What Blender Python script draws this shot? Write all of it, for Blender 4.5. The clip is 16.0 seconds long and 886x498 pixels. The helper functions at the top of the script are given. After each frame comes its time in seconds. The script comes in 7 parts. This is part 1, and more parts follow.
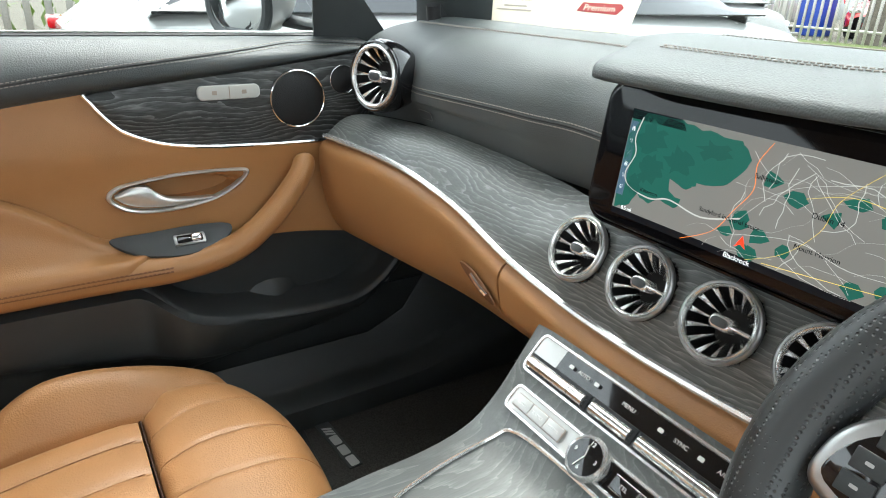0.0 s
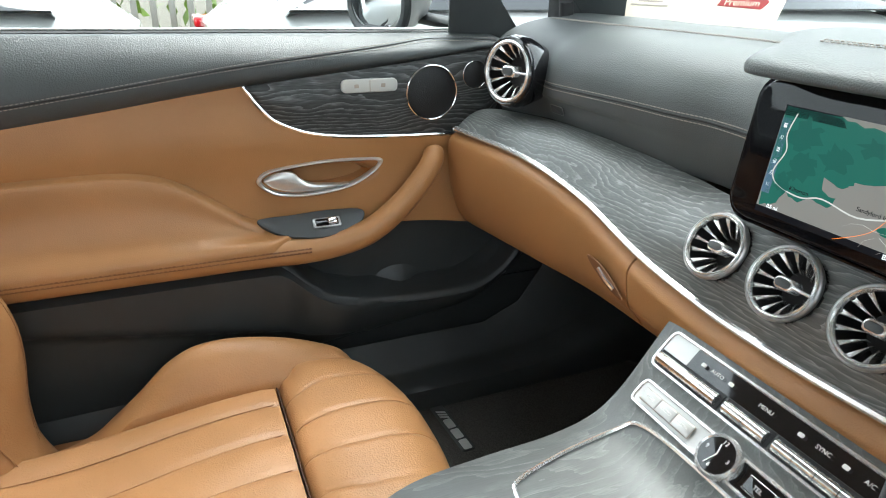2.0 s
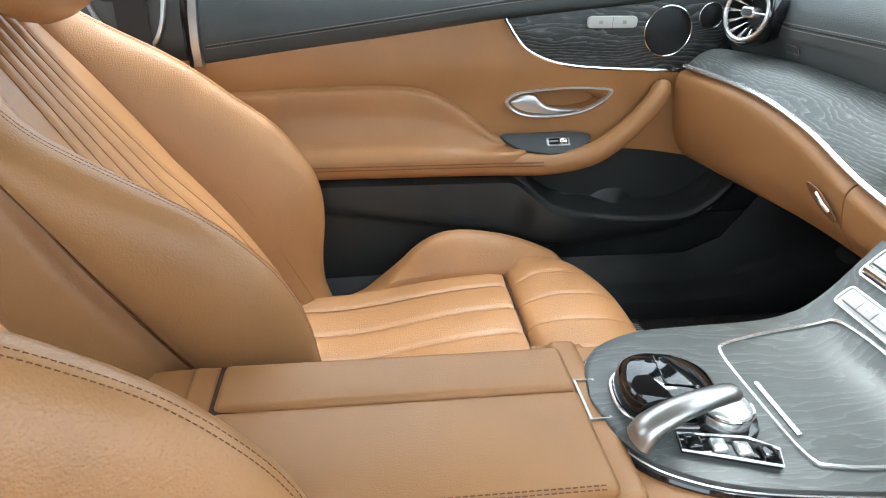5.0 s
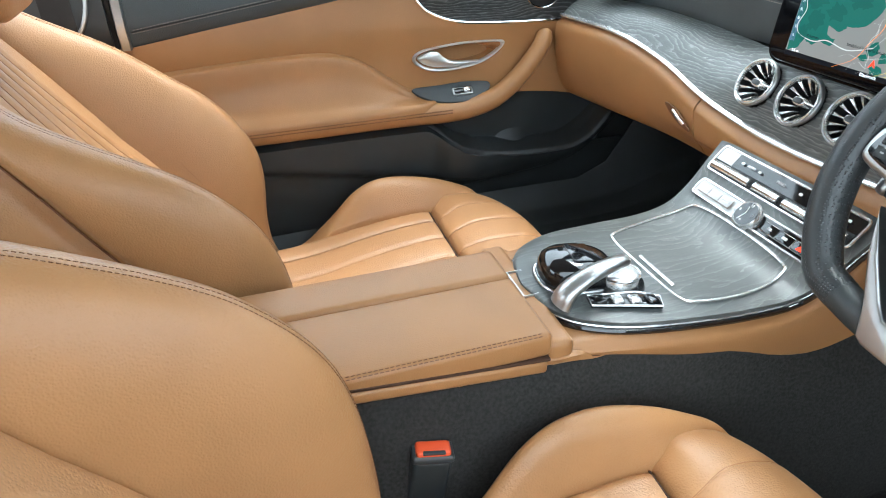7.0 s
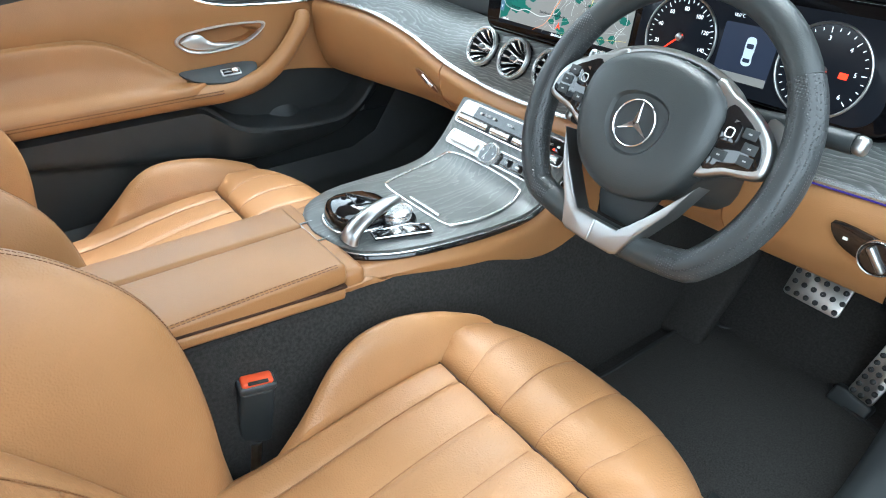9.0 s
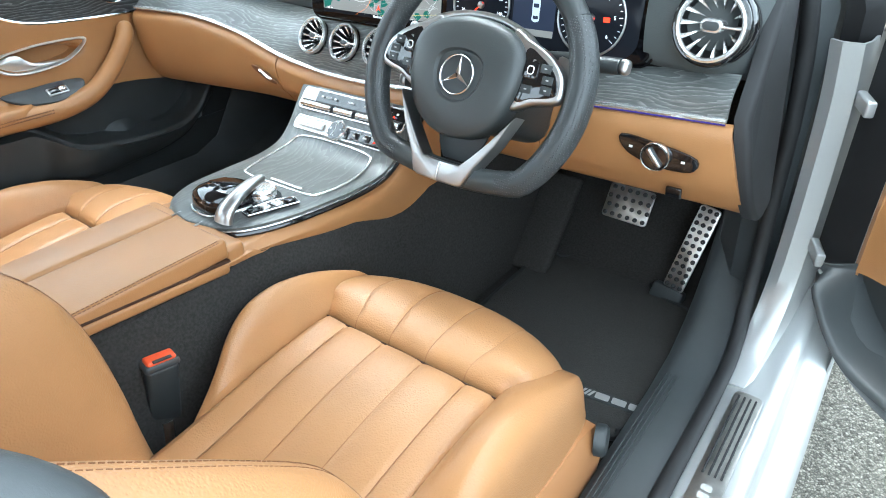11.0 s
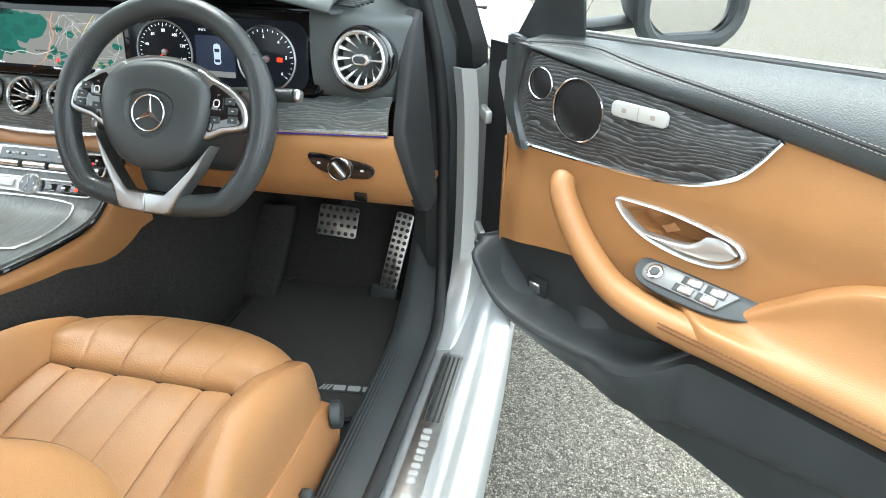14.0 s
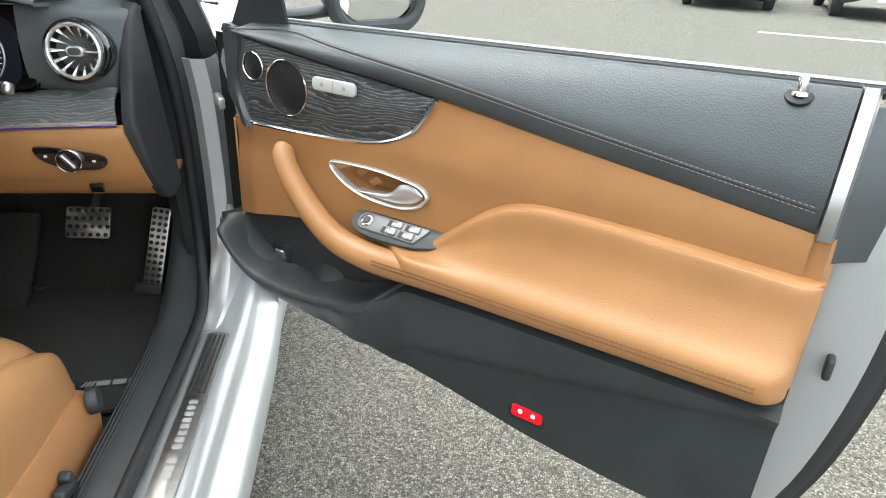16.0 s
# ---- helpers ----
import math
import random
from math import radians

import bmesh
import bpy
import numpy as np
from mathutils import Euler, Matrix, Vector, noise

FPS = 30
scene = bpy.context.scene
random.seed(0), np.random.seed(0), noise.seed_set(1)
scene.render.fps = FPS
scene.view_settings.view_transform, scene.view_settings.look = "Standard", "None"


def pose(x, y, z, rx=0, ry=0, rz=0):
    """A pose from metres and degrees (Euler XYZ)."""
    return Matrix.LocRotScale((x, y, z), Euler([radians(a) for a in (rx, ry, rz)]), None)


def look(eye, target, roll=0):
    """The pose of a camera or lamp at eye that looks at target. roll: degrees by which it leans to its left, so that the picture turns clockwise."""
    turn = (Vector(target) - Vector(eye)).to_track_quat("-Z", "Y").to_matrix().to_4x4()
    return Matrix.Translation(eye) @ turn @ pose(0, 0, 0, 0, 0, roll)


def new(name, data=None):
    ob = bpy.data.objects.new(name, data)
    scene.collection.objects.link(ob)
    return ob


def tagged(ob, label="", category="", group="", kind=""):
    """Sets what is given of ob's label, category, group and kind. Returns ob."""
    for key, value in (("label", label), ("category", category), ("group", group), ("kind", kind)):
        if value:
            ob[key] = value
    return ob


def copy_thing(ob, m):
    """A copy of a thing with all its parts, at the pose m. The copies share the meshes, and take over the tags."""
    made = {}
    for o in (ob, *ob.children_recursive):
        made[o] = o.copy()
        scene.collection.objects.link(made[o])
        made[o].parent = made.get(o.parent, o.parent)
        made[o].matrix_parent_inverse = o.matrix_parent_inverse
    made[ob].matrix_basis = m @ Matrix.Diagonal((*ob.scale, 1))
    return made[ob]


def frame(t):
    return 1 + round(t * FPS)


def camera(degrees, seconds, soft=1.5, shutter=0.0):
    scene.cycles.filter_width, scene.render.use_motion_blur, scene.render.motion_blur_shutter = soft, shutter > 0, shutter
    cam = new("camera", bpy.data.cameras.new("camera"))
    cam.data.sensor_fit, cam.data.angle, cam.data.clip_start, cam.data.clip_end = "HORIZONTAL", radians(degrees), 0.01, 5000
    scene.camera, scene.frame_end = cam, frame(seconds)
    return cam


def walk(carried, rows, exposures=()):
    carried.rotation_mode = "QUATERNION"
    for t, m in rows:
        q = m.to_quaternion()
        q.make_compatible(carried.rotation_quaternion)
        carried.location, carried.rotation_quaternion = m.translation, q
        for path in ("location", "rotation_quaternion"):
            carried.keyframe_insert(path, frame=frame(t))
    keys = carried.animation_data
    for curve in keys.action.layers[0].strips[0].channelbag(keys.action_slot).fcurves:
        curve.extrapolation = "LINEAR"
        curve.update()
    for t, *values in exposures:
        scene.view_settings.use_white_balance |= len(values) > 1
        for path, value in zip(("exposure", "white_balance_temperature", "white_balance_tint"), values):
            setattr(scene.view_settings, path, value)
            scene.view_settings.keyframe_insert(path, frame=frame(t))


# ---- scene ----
cam = camera(69.1, 16.0, soft=1.0)
PATH = [
    (0, (0.322, -0.449, 1.074), (-1.226, 0.549, 0.297), 2.2),
    (0.5, (0.325, -0.451, 1.075), (-1.192, 0.59, 0.289), 1.7),
    (1, (0.33, -0.452, 1.075), (-1.159, 0.627, 0.287), 2.6),
    (1.5, (0.329, -0.464, 1.066), (-1.243, 0.505, 0.297), 3.0),
    (2, (0.329, -0.494, 1.073), (-1.36, 0.227, 0.281), 1.2),
    (2.5, (0.342, -0.529, 1.069), (-1.411, -0.042, 0.239), 0.6),
    (3, (0.367, -0.541, 1.07), (-1.431, -0.287, 0.233), -0.2),
    (3.5, (0.385, -0.556, 1.071), (-1.429, -0.439, 0.237), -0.6),
    (4, (0.402, -0.615, 1.053), (-1.408, -0.48, 0.211), -0.4),
    (4.2, (0.419, -0.623, 1.047), (-1.387, -0.479, 0.199), 0.0),
    (6.3, (0.605, -0.672, 1.113), (-1.084, -0.336, 0.097), -1.2),
    (6.5, (0.615, -0.685, 1.098), (-1.07, -0.326, 0.083), -1.9),
    (7, (0.658, -0.718, 1.107), (-0.997, -0.242, 0.091), -2.0),
    (7.5, (0.687, -0.732, 1.111), (-0.917, -0.106, 0.094), -0.8),
    (8, (0.717, -0.739, 1.115), (-0.822, 0.048, 0.109), -0.3),
    (8.5, (0.744, -0.763, 1.128), (-0.702, 0.19, 0.127), -0.2),
    (9, (0.79, -0.779, 1.123), (-0.558, 0.255, 0.069), 0.8),
    (9.5, (0.834, -0.824, 1.131), (-0.427, 0.307, 0.067), -0.2),
    (10, (0.861, -0.819, 1.12), (-0.322, 0.357, 0.017), 0.8),
    (10.2, (0.876, -0.83, 1.114), (-0.295, 0.36, 0.013), -0.6),
    (12.3, (0.883, -0.976, 1.124), (0.136, 0.641, 0.214), 1.1),
    (12.5, (0.892, -0.982, 1.125), (0.174, 0.647, 0.214), 0.9),
    (13, (0.912, -0.989, 1.126), (0.279, 0.676, 0.216), 1.5),
    (13.5, (0.935, -0.999, 1.127), (0.418, 0.705, 0.217), 1.7),
    (14, (0.999, -1.023, 1.129), (0.638, 0.721, 0.218), 1.4),
    (14.5, (1.057, -1.089, 1.129), (0.935, 0.69, 0.225), 1.8),
    (15, (1.09, -1.132, 1.13), (1.12, 0.659, 0.239), 1.9),
    (15.5, (1.121, -1.153, 1.129), (1.27, 0.634, 0.243), 1.8),
    (16, (1.131, -1.167, 1.129), (1.356, 0.614, 0.248), 3.0),
]
walk(cam, [(t, look(e, g, r)) for t, e, g, r in PATH], exposures=[(0, 1.5, 6250, 2), (4, 1.66, 5950, 2), (7, 1.87, 5700, 0), (10, 2.13, 5550, -1), (12.4, 2.2, 5700, -1), (13, 1.99, 5850, -1), (14.5, 1.8, 6100, 2), (16, 1.4, 6200, 4)])

# ---- world and light ----
world = bpy.data.worlds.new("overcast_sky")
scene.world = world
world.use_nodes = True
wn, wl = world.node_tree.nodes, world.node_tree.links
sky = wn.new("ShaderNodeTexSky")
sky.sky_type = "NISHITA"
sky.sun_disc = False
sky.sun_elevation, sky.sun_rotation = radians(68), radians(304)
sky.dust_density, sky.air_density = 4.0, 1.0
soft = wn.new("ShaderNodeMixRGB")
soft.inputs[0].default_value = 0.85
soft.inputs[2].default_value = (9.0, 9.3, 9.6, 1)
wl.new(sky.outputs[0], soft.inputs[1])
wl.new(soft.outputs[0], wn["Background"].inputs[0])
wn["Background"].inputs[1].default_value = 0.15
sun_data = bpy.data.lights.new("sun", "SUN")
sun_data.energy, sun_data.angle, sun_data.color = 1.3, radians(35), (1, 0.97, 0.93)
sun = new("sun", sun_data)
sun.matrix_world = look((-1.35, 0.9, 4.0), (0, 0, 0))


# ---- materials ----
def mat(name, color, rough=0.5, metal=0.0, bump=None, vary=None, coat=0.0, spec=0.5, sheen=0.0, wrinkle=0.0):
    """A procedural surface. bump: (scale, strength, 'noise' or 'cells'); vary: (scale, amount)."""
    m = bpy.data.materials.new(name)
    m.use_nodes = True
    nt = m.node_tree
    b = nt.nodes["Principled BSDF"]
    b.inputs["Base Color"].default_value = (*color, 1)
    b.inputs["Roughness"].default_value = rough
    b.inputs["Metallic"].default_value = metal
    b.inputs["Coat Weight"].default_value = coat
    b.inputs["Specular IOR Level"].default_value = spec
    if sheen:
        b.inputs["Sheen Weight"].default_value = sheen
    tc = nt.nodes.new("ShaderNodeTexCoord")
    if vary:
        n = nt.nodes.new("ShaderNodeTexNoise")
        n.inputs["Scale"].default_value = vary[0]
        n.inputs["Detail"].default_value = 5
        nt.links.new(tc.outputs["Object"], n.inputs["Vector"])
        r = nt.nodes.new("ShaderNodeMapRange")
        r.inputs["From Min"].default_value, r.inputs["From Max"].default_value = 0.3, 0.7
        r.inputs["To Min"].default_value, r.inputs["To Max"].default_value = 1 - vary[1], 1 + vary[1]
        nt.links.new(n.outputs["Fac"], r.inputs["Value"])
        mx = nt.nodes.new("ShaderNodeVectorMath")
        mx.operation = "SCALE"
        mx.inputs[0].default_value = color
        nt.links.new(r.outputs[0], mx.inputs["Scale"])
        nt.links.new(mx.outputs[0], b.inputs["Base Color"])
        rr = nt.nodes.new("ShaderNodeMapRange")
        rr.inputs["To Min"].default_value, rr.inputs["To Max"].default_value = max(0.02, rough - 0.06), min(1, rough + 0.06)
        nt.links.new(n.outputs["Fac"], rr.inputs["Value"])
        nt.links.new(rr.outputs[0], b.inputs["Roughness"])
    if bump:
        if bump[2] == "cells":
            tx = nt.nodes.new("ShaderNodeTexVoronoi")
            tx.feature = "SMOOTH_F1"
            out = tx.outputs["Distance"]
        else:
            tx = nt.nodes.new("ShaderNodeTexNoise")
            tx.inputs["Detail"].default_value = 4
            out = tx.outputs["Fac"]
        tx.inputs["Scale"].default_value = bump[0]
        nt.links.new(tc.outputs["Object"], tx.inputs["Vector"])
        bp = nt.nodes.new("ShaderNodeBump")
        bp.inputs["Strength"].default_value = bump[1]
        bp.inputs["Distance"].default_value = 0.0006 if bump[0] > 100 else 0.003
        nt.links.new(out, bp.inputs["Height"])
        nt.links.new(bp.outputs[0], b.inputs["Normal"])
        if wrinkle:
            wr = nt.nodes.new("ShaderNodeTexNoise")
            wr.inputs["Scale"].default_value, wr.inputs["Detail"].default_value, wr.inputs["Distortion"].default_value = 38, 3, 0.6
            nt.links.new(tc.outputs["Object"], wr.inputs["Vector"])
            b2 = nt.nodes.new("ShaderNodeBump")
            b2.inputs["Strength"].default_value, b2.inputs["Distance"].default_value = wrinkle, 0.0025
            nt.links.new(wr.outputs["Fac"], b2.inputs["Height"])
            nt.links.new(bp.outputs[0], b2.inputs["Normal"])
            nt.links.new(b2.outputs[0], b.inputs["Normal"])
    return m


def wood_mat(name, dark, light, turn=0.0, rough=0.36, rings_n=60.0, figure=0.6, wander=20.0):
    """Open-pored stained ash: fine pores and faint arched figure along x, after a turn about z (degrees)."""
    m = mat(name, dark, rough)
    nt = m.node_tree
    b = nt.nodes["Principled BSDF"]
    tc = nt.nodes.new("ShaderNodeTexCoord")
    rot = nt.nodes.new("ShaderNodeMapping")
    rot.inputs["Rotation"].default_value = (0.0, 0.06, radians(turn))
    nt.links.new(tc.outputs["Object"], rot.inputs["Vector"])

    def math_node(op, x, y):
        n = nt.nodes.new("ShaderNodeMath")
        n.operation = op
        for i, v in enumerate((x, y)):
            if v is None:
                continue
            if isinstance(v, float):
                n.inputs[i].default_value = v
            else:
                nt.links.new(v, n.inputs[i])
        return n.outputs[0]

    def noise_at(sx, sy, sz, detail):
        mp = nt.nodes.new("ShaderNodeMapping")
        mp.inputs["Scale"].default_value = (sx, sy, sz)
        nt.links.new(rot.outputs[0], mp.inputs["Vector"])
        n = nt.nodes.new("ShaderNodeTexNoise")
        n.inputs["Scale"].default_value = 1.0
        n.inputs["Detail"].default_value = detail
        nt.links.new(mp.outputs[0], n.inputs["Vector"])
        return n.outputs["Fac"]
    sep = nt.nodes.new("ShaderNodeSeparateXYZ")
    nt.links.new(rot.outputs[0], sep.inputs[0])
    across = math_node("ADD", sep.outputs[1], sep.outputs[2])
    warp = noise_at(4.5, 16.0, 16.0, 4.0)
    phase = math_node("ADD", math_node("MULTIPLY", across, rings_n), math_node("MULTIPLY", warp, wander))
    line = math_node("POWER", math_node("FRACT", phase, None), 3.5)
    pores = noise_at(60.0, 700.0, 700.0, 2.0)
    fleck = math_node("MULTIPLY", math_node("SUBTRACT", pores, 0.36), 3.2)
    broad = noise_at(5.0, 40.0, 40.0, 2.0)
    mixv = math_node("ADD", math_node("MULTIPLY", line, figure), math_node("MULTIPLY", broad, 0.22))
    fac = math_node("MULTIPLY", math_node("ADD", math_node("MULTIPLY", fleck, 0.7), 0.3), mixv)
    ramp = nt.nodes.new("ShaderNodeValToRGB")
    ramp.color_ramp.elements[0].position, ramp.color_ramp.elements[0].color = 0.0, (*dark, 1)
    ramp.color_ramp.elements[1].position, ramp.color_ramp.elements[1].color = 0.55, (*light, 1)
    nt.links.new(fac, ramp.inputs[0])
    nt.links.new(ramp.outputs[0], b.inputs["Base Color"])
    bp = nt.nodes.new("ShaderNodeBump")
    bp.inputs["Strength"].default_value = 0.5
    bp.inputs["Distance"].default_value = 0.0006
    nt.links.new(fac, bp.inputs["Height"])
    nt.links.new(bp.outputs[0], b.inputs["Normal"])
    return m


TAN = mat("tan_leather", (0.36, 0.174, 0.065), 0.43, bump=(680, 0.42, "cells"), vary=(9, 0.07), wrinkle=0.10)
TAN_SOFT = mat("tan_seat_leather", (0.40, 0.200, 0.081), 0.41, bump=(470, 0.8, "cells"), vary=(7, 0.09), wrinkle=0.16)
TAN_PLASTIC = mat("tan_plastic", (0.35, 0.162, 0.062), 0.5, bump=(900, 0.2, "noise"), vary=(12, 0.05))
BLACK_LEATHER = mat("black_leather", (0.043, 0.049, 0.050), 0.44, bump=(560, 0.8, "cells"), vary=(8, 0.12))
# Black leather lightened for the dash: light on it is painted into the colour.
DASH_LEATHER_LIT = mat("black_dash_leather_lit", (0.085, 0.093, 0.093), 0.52, bump=(620, 0.6, "cells"), vary=(8, 0.10), spec=0.35)
BLACK_PLASTIC = mat("black_plastic", (0.028, 0.032, 0.033), 0.48, bump=(900, 0.3, "noise"), vary=(14, 0.15))
GREY_PLASTIC = mat("grey_plastic", (0.05, 0.055, 0.057), 0.5, bump=(900, 0.25, "noise"), vary=(14, 0.1))
RUBBER = mat("rubber", (0.014, 0.014, 0.015), 0.6, bump=(300, 0.2, "noise"), vary=(20, 0.2))
PIANO = mat("piano_black", (0.006, 0.006, 0.007), 0.06, coat=0.6)
CHROME = mat("chrome", (0.83, 0.83, 0.84), 0.1, 1.0)
SATIN = mat("satin_aluminium", (0.46, 0.46, 0.455), 0.34, 1.0, bump=(600, 0.05, "noise"), vary=(40, 0.05))
PALE_BTN = mat("pale_silver_button", (0.50, 0.50, 0.475), 0.42, 0.15)
SATIN_LEVER = mat("satin_lever", (0.60, 0.585, 0.56), 0.30, 0.7)
SILVER_BTN = mat("silver_button", (0.52, 0.52, 0.51), 0.35, 0.4)
SILVER_DULL = mat("dull_silver", (0.20, 0.20, 0.197), 0.42, 0.3)
ROCKER = mat("satin_chrome", (0.66, 0.66, 0.65), 0.2, 0.95)
BRIGHT = mat("bright_trim", (0.80, 0.80, 0.79), 0.22, 0.75)
HOLLOW = mat("vent_hollow", (0.006, 0.006, 0.007), 0.45)
BLADE = mat("bright_blade", (0.80, 0.80, 0.79), 0.22, 0.85)
STEEL = mat("brushed_steel", (0.55, 0.53, 0.50), 0.32, 1.0, bump=(500, 0.1, "noise"), vary=(60, 0.1))
CARPET = mat("black_carpet", (0.034, 0.032, 0.030), 0.95, bump=(620, 1.0, "noise"), vary=(240, 0.3), spec=0.1)
MATMAT = mat("velour_mat", (0.047, 0.045, 0.042), 0.95, bump=(380, 1.0, "cells"), vary=(420, 0.45), spec=0.1)
THREAD = mat("grey_thread", (0.27, 0.24, 0.215), 0.7)
THREAD_TAN = mat("tan_thread", (0.17, 0.07, 0.028), 0.7)
# Dark tan for stitching, and for shade painted in a crease and recess.
SEAM_SHADE_TAN = mat("tan_seam_and_shade", (0.17, 0.072, 0.027), 0.7)
# Near-black brown for shade painted along creases and gaps.
CREASE_SHADE = mat("crease_shade_tone", (0.05, 0.02, 0.008), 0.8)
MESH = mat("speaker_mesh", (0.02, 0.02, 0.021), 0.45, 0.5, bump=(900, 0.9, "cells"))
PAINT = mat("silver_paint", (0.50, 0.505, 0.50), 0.32, 0.5, vary=(900, 0.04), coat=0.4)
WHITE_PAINT = mat("pale_silver_paint", (0.46, 0.47, 0.46), 0.25, 0.2, coat=0.6, vary=(3, 0.03))
RED_PAINT = mat("red_paint", (0.42, 0.015, 0.012), 0.25, 0.0, coat=0.6)
BLUE_PAINT = mat("blue_paint", (0.01, 0.05, 0.35), 0.35)
ORANGE = mat("orange_plastic", (0.80, 0.10, 0.03), 0.4)
RED_LENS = mat("red_lens", (0.6, 0.005, 0.01), 0.12, coat=0.5)
WHITE = mat("white_print", (0.75, 0.75, 0.73), 0.5)
PRINT_DIM = mat("dim_white_print", (0.42, 0.42, 0.41), 0.5)
PAPER = mat("cream_card", (0.75, 0.66, 0.52), 0.6, vary=(15, 0.03))
DARKRED = mat("dark_red_print", (0.32, 0.02, 0.02), 0.6)
GREYPRINT = mat("grey_print", (0.35, 0.30, 0.25), 0.6)
# Dash ash is lightened: sky sheen is painted into its colour.
WOOD_DASH_SHEEN = wood_mat("grey_ash_wood_dash_sheen", (0.085, 0.092, 0.089), (0.290, 0.298, 0.288), 0, 0.30, 110.0, 0.60, 13.0)
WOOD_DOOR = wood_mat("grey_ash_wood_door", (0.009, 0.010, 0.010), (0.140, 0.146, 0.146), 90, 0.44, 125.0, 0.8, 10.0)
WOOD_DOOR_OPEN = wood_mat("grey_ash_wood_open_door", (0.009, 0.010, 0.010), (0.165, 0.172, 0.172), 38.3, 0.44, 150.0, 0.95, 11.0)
# Console ash is a lightened copy too, with its satin sheen painted in.
WOOD_CON_SHEEN = wood_mat("grey_ash_wood_console_sheen", (0.082, 0.088, 0.085), (0.175, 0.182, 0.175), 90, 0.33, 60.0, 0.50, 9.0)






def glow(name, color, strength, rough=0.2):
    m = mat(name, color, rough, spec=0.15)
    b = m.node_tree.nodes["Principled BSDF"]
    b.inputs["Emission Color"].default_value = (*color, 1)
    b.inputs["Emission Strength"].default_value = strength
    return m


LCD_BLACK = glow("lcd_black", (0.008, 0.009, 0.012), 0.2, 0.1)
LCD_WHITE = glow("lcd_white", (0.7, 0.72, 0.74), 0.55)
LCD_STREET = glow("lcd_street", (0.36, 0.36, 0.345), 0.5)
LCD_GREEN2 = glow("lcd_green_dark", (0.012, 0.064, 0.051), 0.45)
LCD_RED = glow("lcd_red", (0.9, 0.03, 0.01), 0.8)
LCD_AMBER = glow("lcd_amber", (0.9, 0.45, 0.02), 0.7)
LCD_BLUE = glow("lcd_blue", (0.07, 0.10, 0.16), 0.5)
LCD_GREY = glow("lcd_grey", (0.16, 0.155, 0.145), 0.36)
LCD_CAR = glow("lcd_car", (0.30, 0.34, 0.40), 0.5)
LCD_NIGHT = glow("lcd_night", (0.018, 0.022, 0.036), 0.4, 0.12)
LCD_GREEN = glow("lcd_green", (0.014, 0.078, 0.060), 0.45)
LCD_ORANGE = glow("lcd_orange", (0.75, 0.20, 0.03), 0.55)
LCD_YELLOW = glow("lcd_yellow", (0.62, 0.46, 0.08), 0.5)


def glass_mat(name, tint, rough=0.0):
    m = mat(name, tint, rough, spec=0.5)
    b = m.node_tree.nodes["Principled BSDF"]
    b.inputs["Transmission Weight"].default_value = 1.0
    b.inputs["IOR"].default_value = 1.15
    return m


SCREEN_GLASS = mat("display_glass", (0.004, 0.004, 0.005), 0.05, spec=0.3)
GLASS = glass_mat("window_glass", (0.95, 0.97, 0.96))
MIRROR = mat("mirror", (0.85, 0.86, 0.87), 0.02, 1.0)


# ---- mesh helpers ----
def mesh_of(bm, name, smooth=True, angle=40):
    bmesh.ops.recalc_face_normals(bm, faces=bm.faces[:])
    me = bpy.data.meshes.new(name)
    if smooth:
        lim = radians(angle)
        for f in bm.faces:
            f.smooth = True
        for e in bm.edges:
            if len(e.link_faces) == 2 and e.calc_face_angle(0) > lim:
                e.smooth = False
    bm.to_mesh(me)
    bm.free()
    return me


def part(name, bm, material, parent, label="", angle=40):
    ob = new(name, mesh_of(bm, name, angle=angle))
    ob.data.materials.append(material)
    if parent:
        ob.parent = parent
    if label:
        ob["label"] = label
    return ob


def thing(name, label, category, at=None, group="", kind=""):
    ob = new(name)
    ob.empty_display_size = 0.05
    if at is not None:
        ob.matrix_world = at
    return tagged(ob, label, category, group, kind)


def solid(name, bm, material, label, category="", group="", kind="", angle=40):
    return tagged(part(name, bm, material, None, angle=angle), label, category, group, kind)


def spline(pts, n=8, closed=False):
    """Catmull-Rom through the points, n steps a span."""
    p = [Vector(q) for q in pts]
    out, m = [], len(p)
    spans = m if closed else m - 1
    for i in range(spans):
        if closed:
            a, b, c, d = p[(i - 1) % m], p[i], p[(i + 1) % m], p[(i + 2) % m]
        else:
            a, b, c, d = p[max(i - 1, 0)], p[i], p[i + 1], p[min(i + 2, m - 1)]
        for k in range(n):
            t = k / n
            out.append(0.5 * (2 * b + (c - a) * t + (2 * a - 5 * b + 4 * c - d) * t * t + (3 * b - a - 3 * c + d) * t ** 3))
    if not closed:
        out.append(p[-1])
    return out


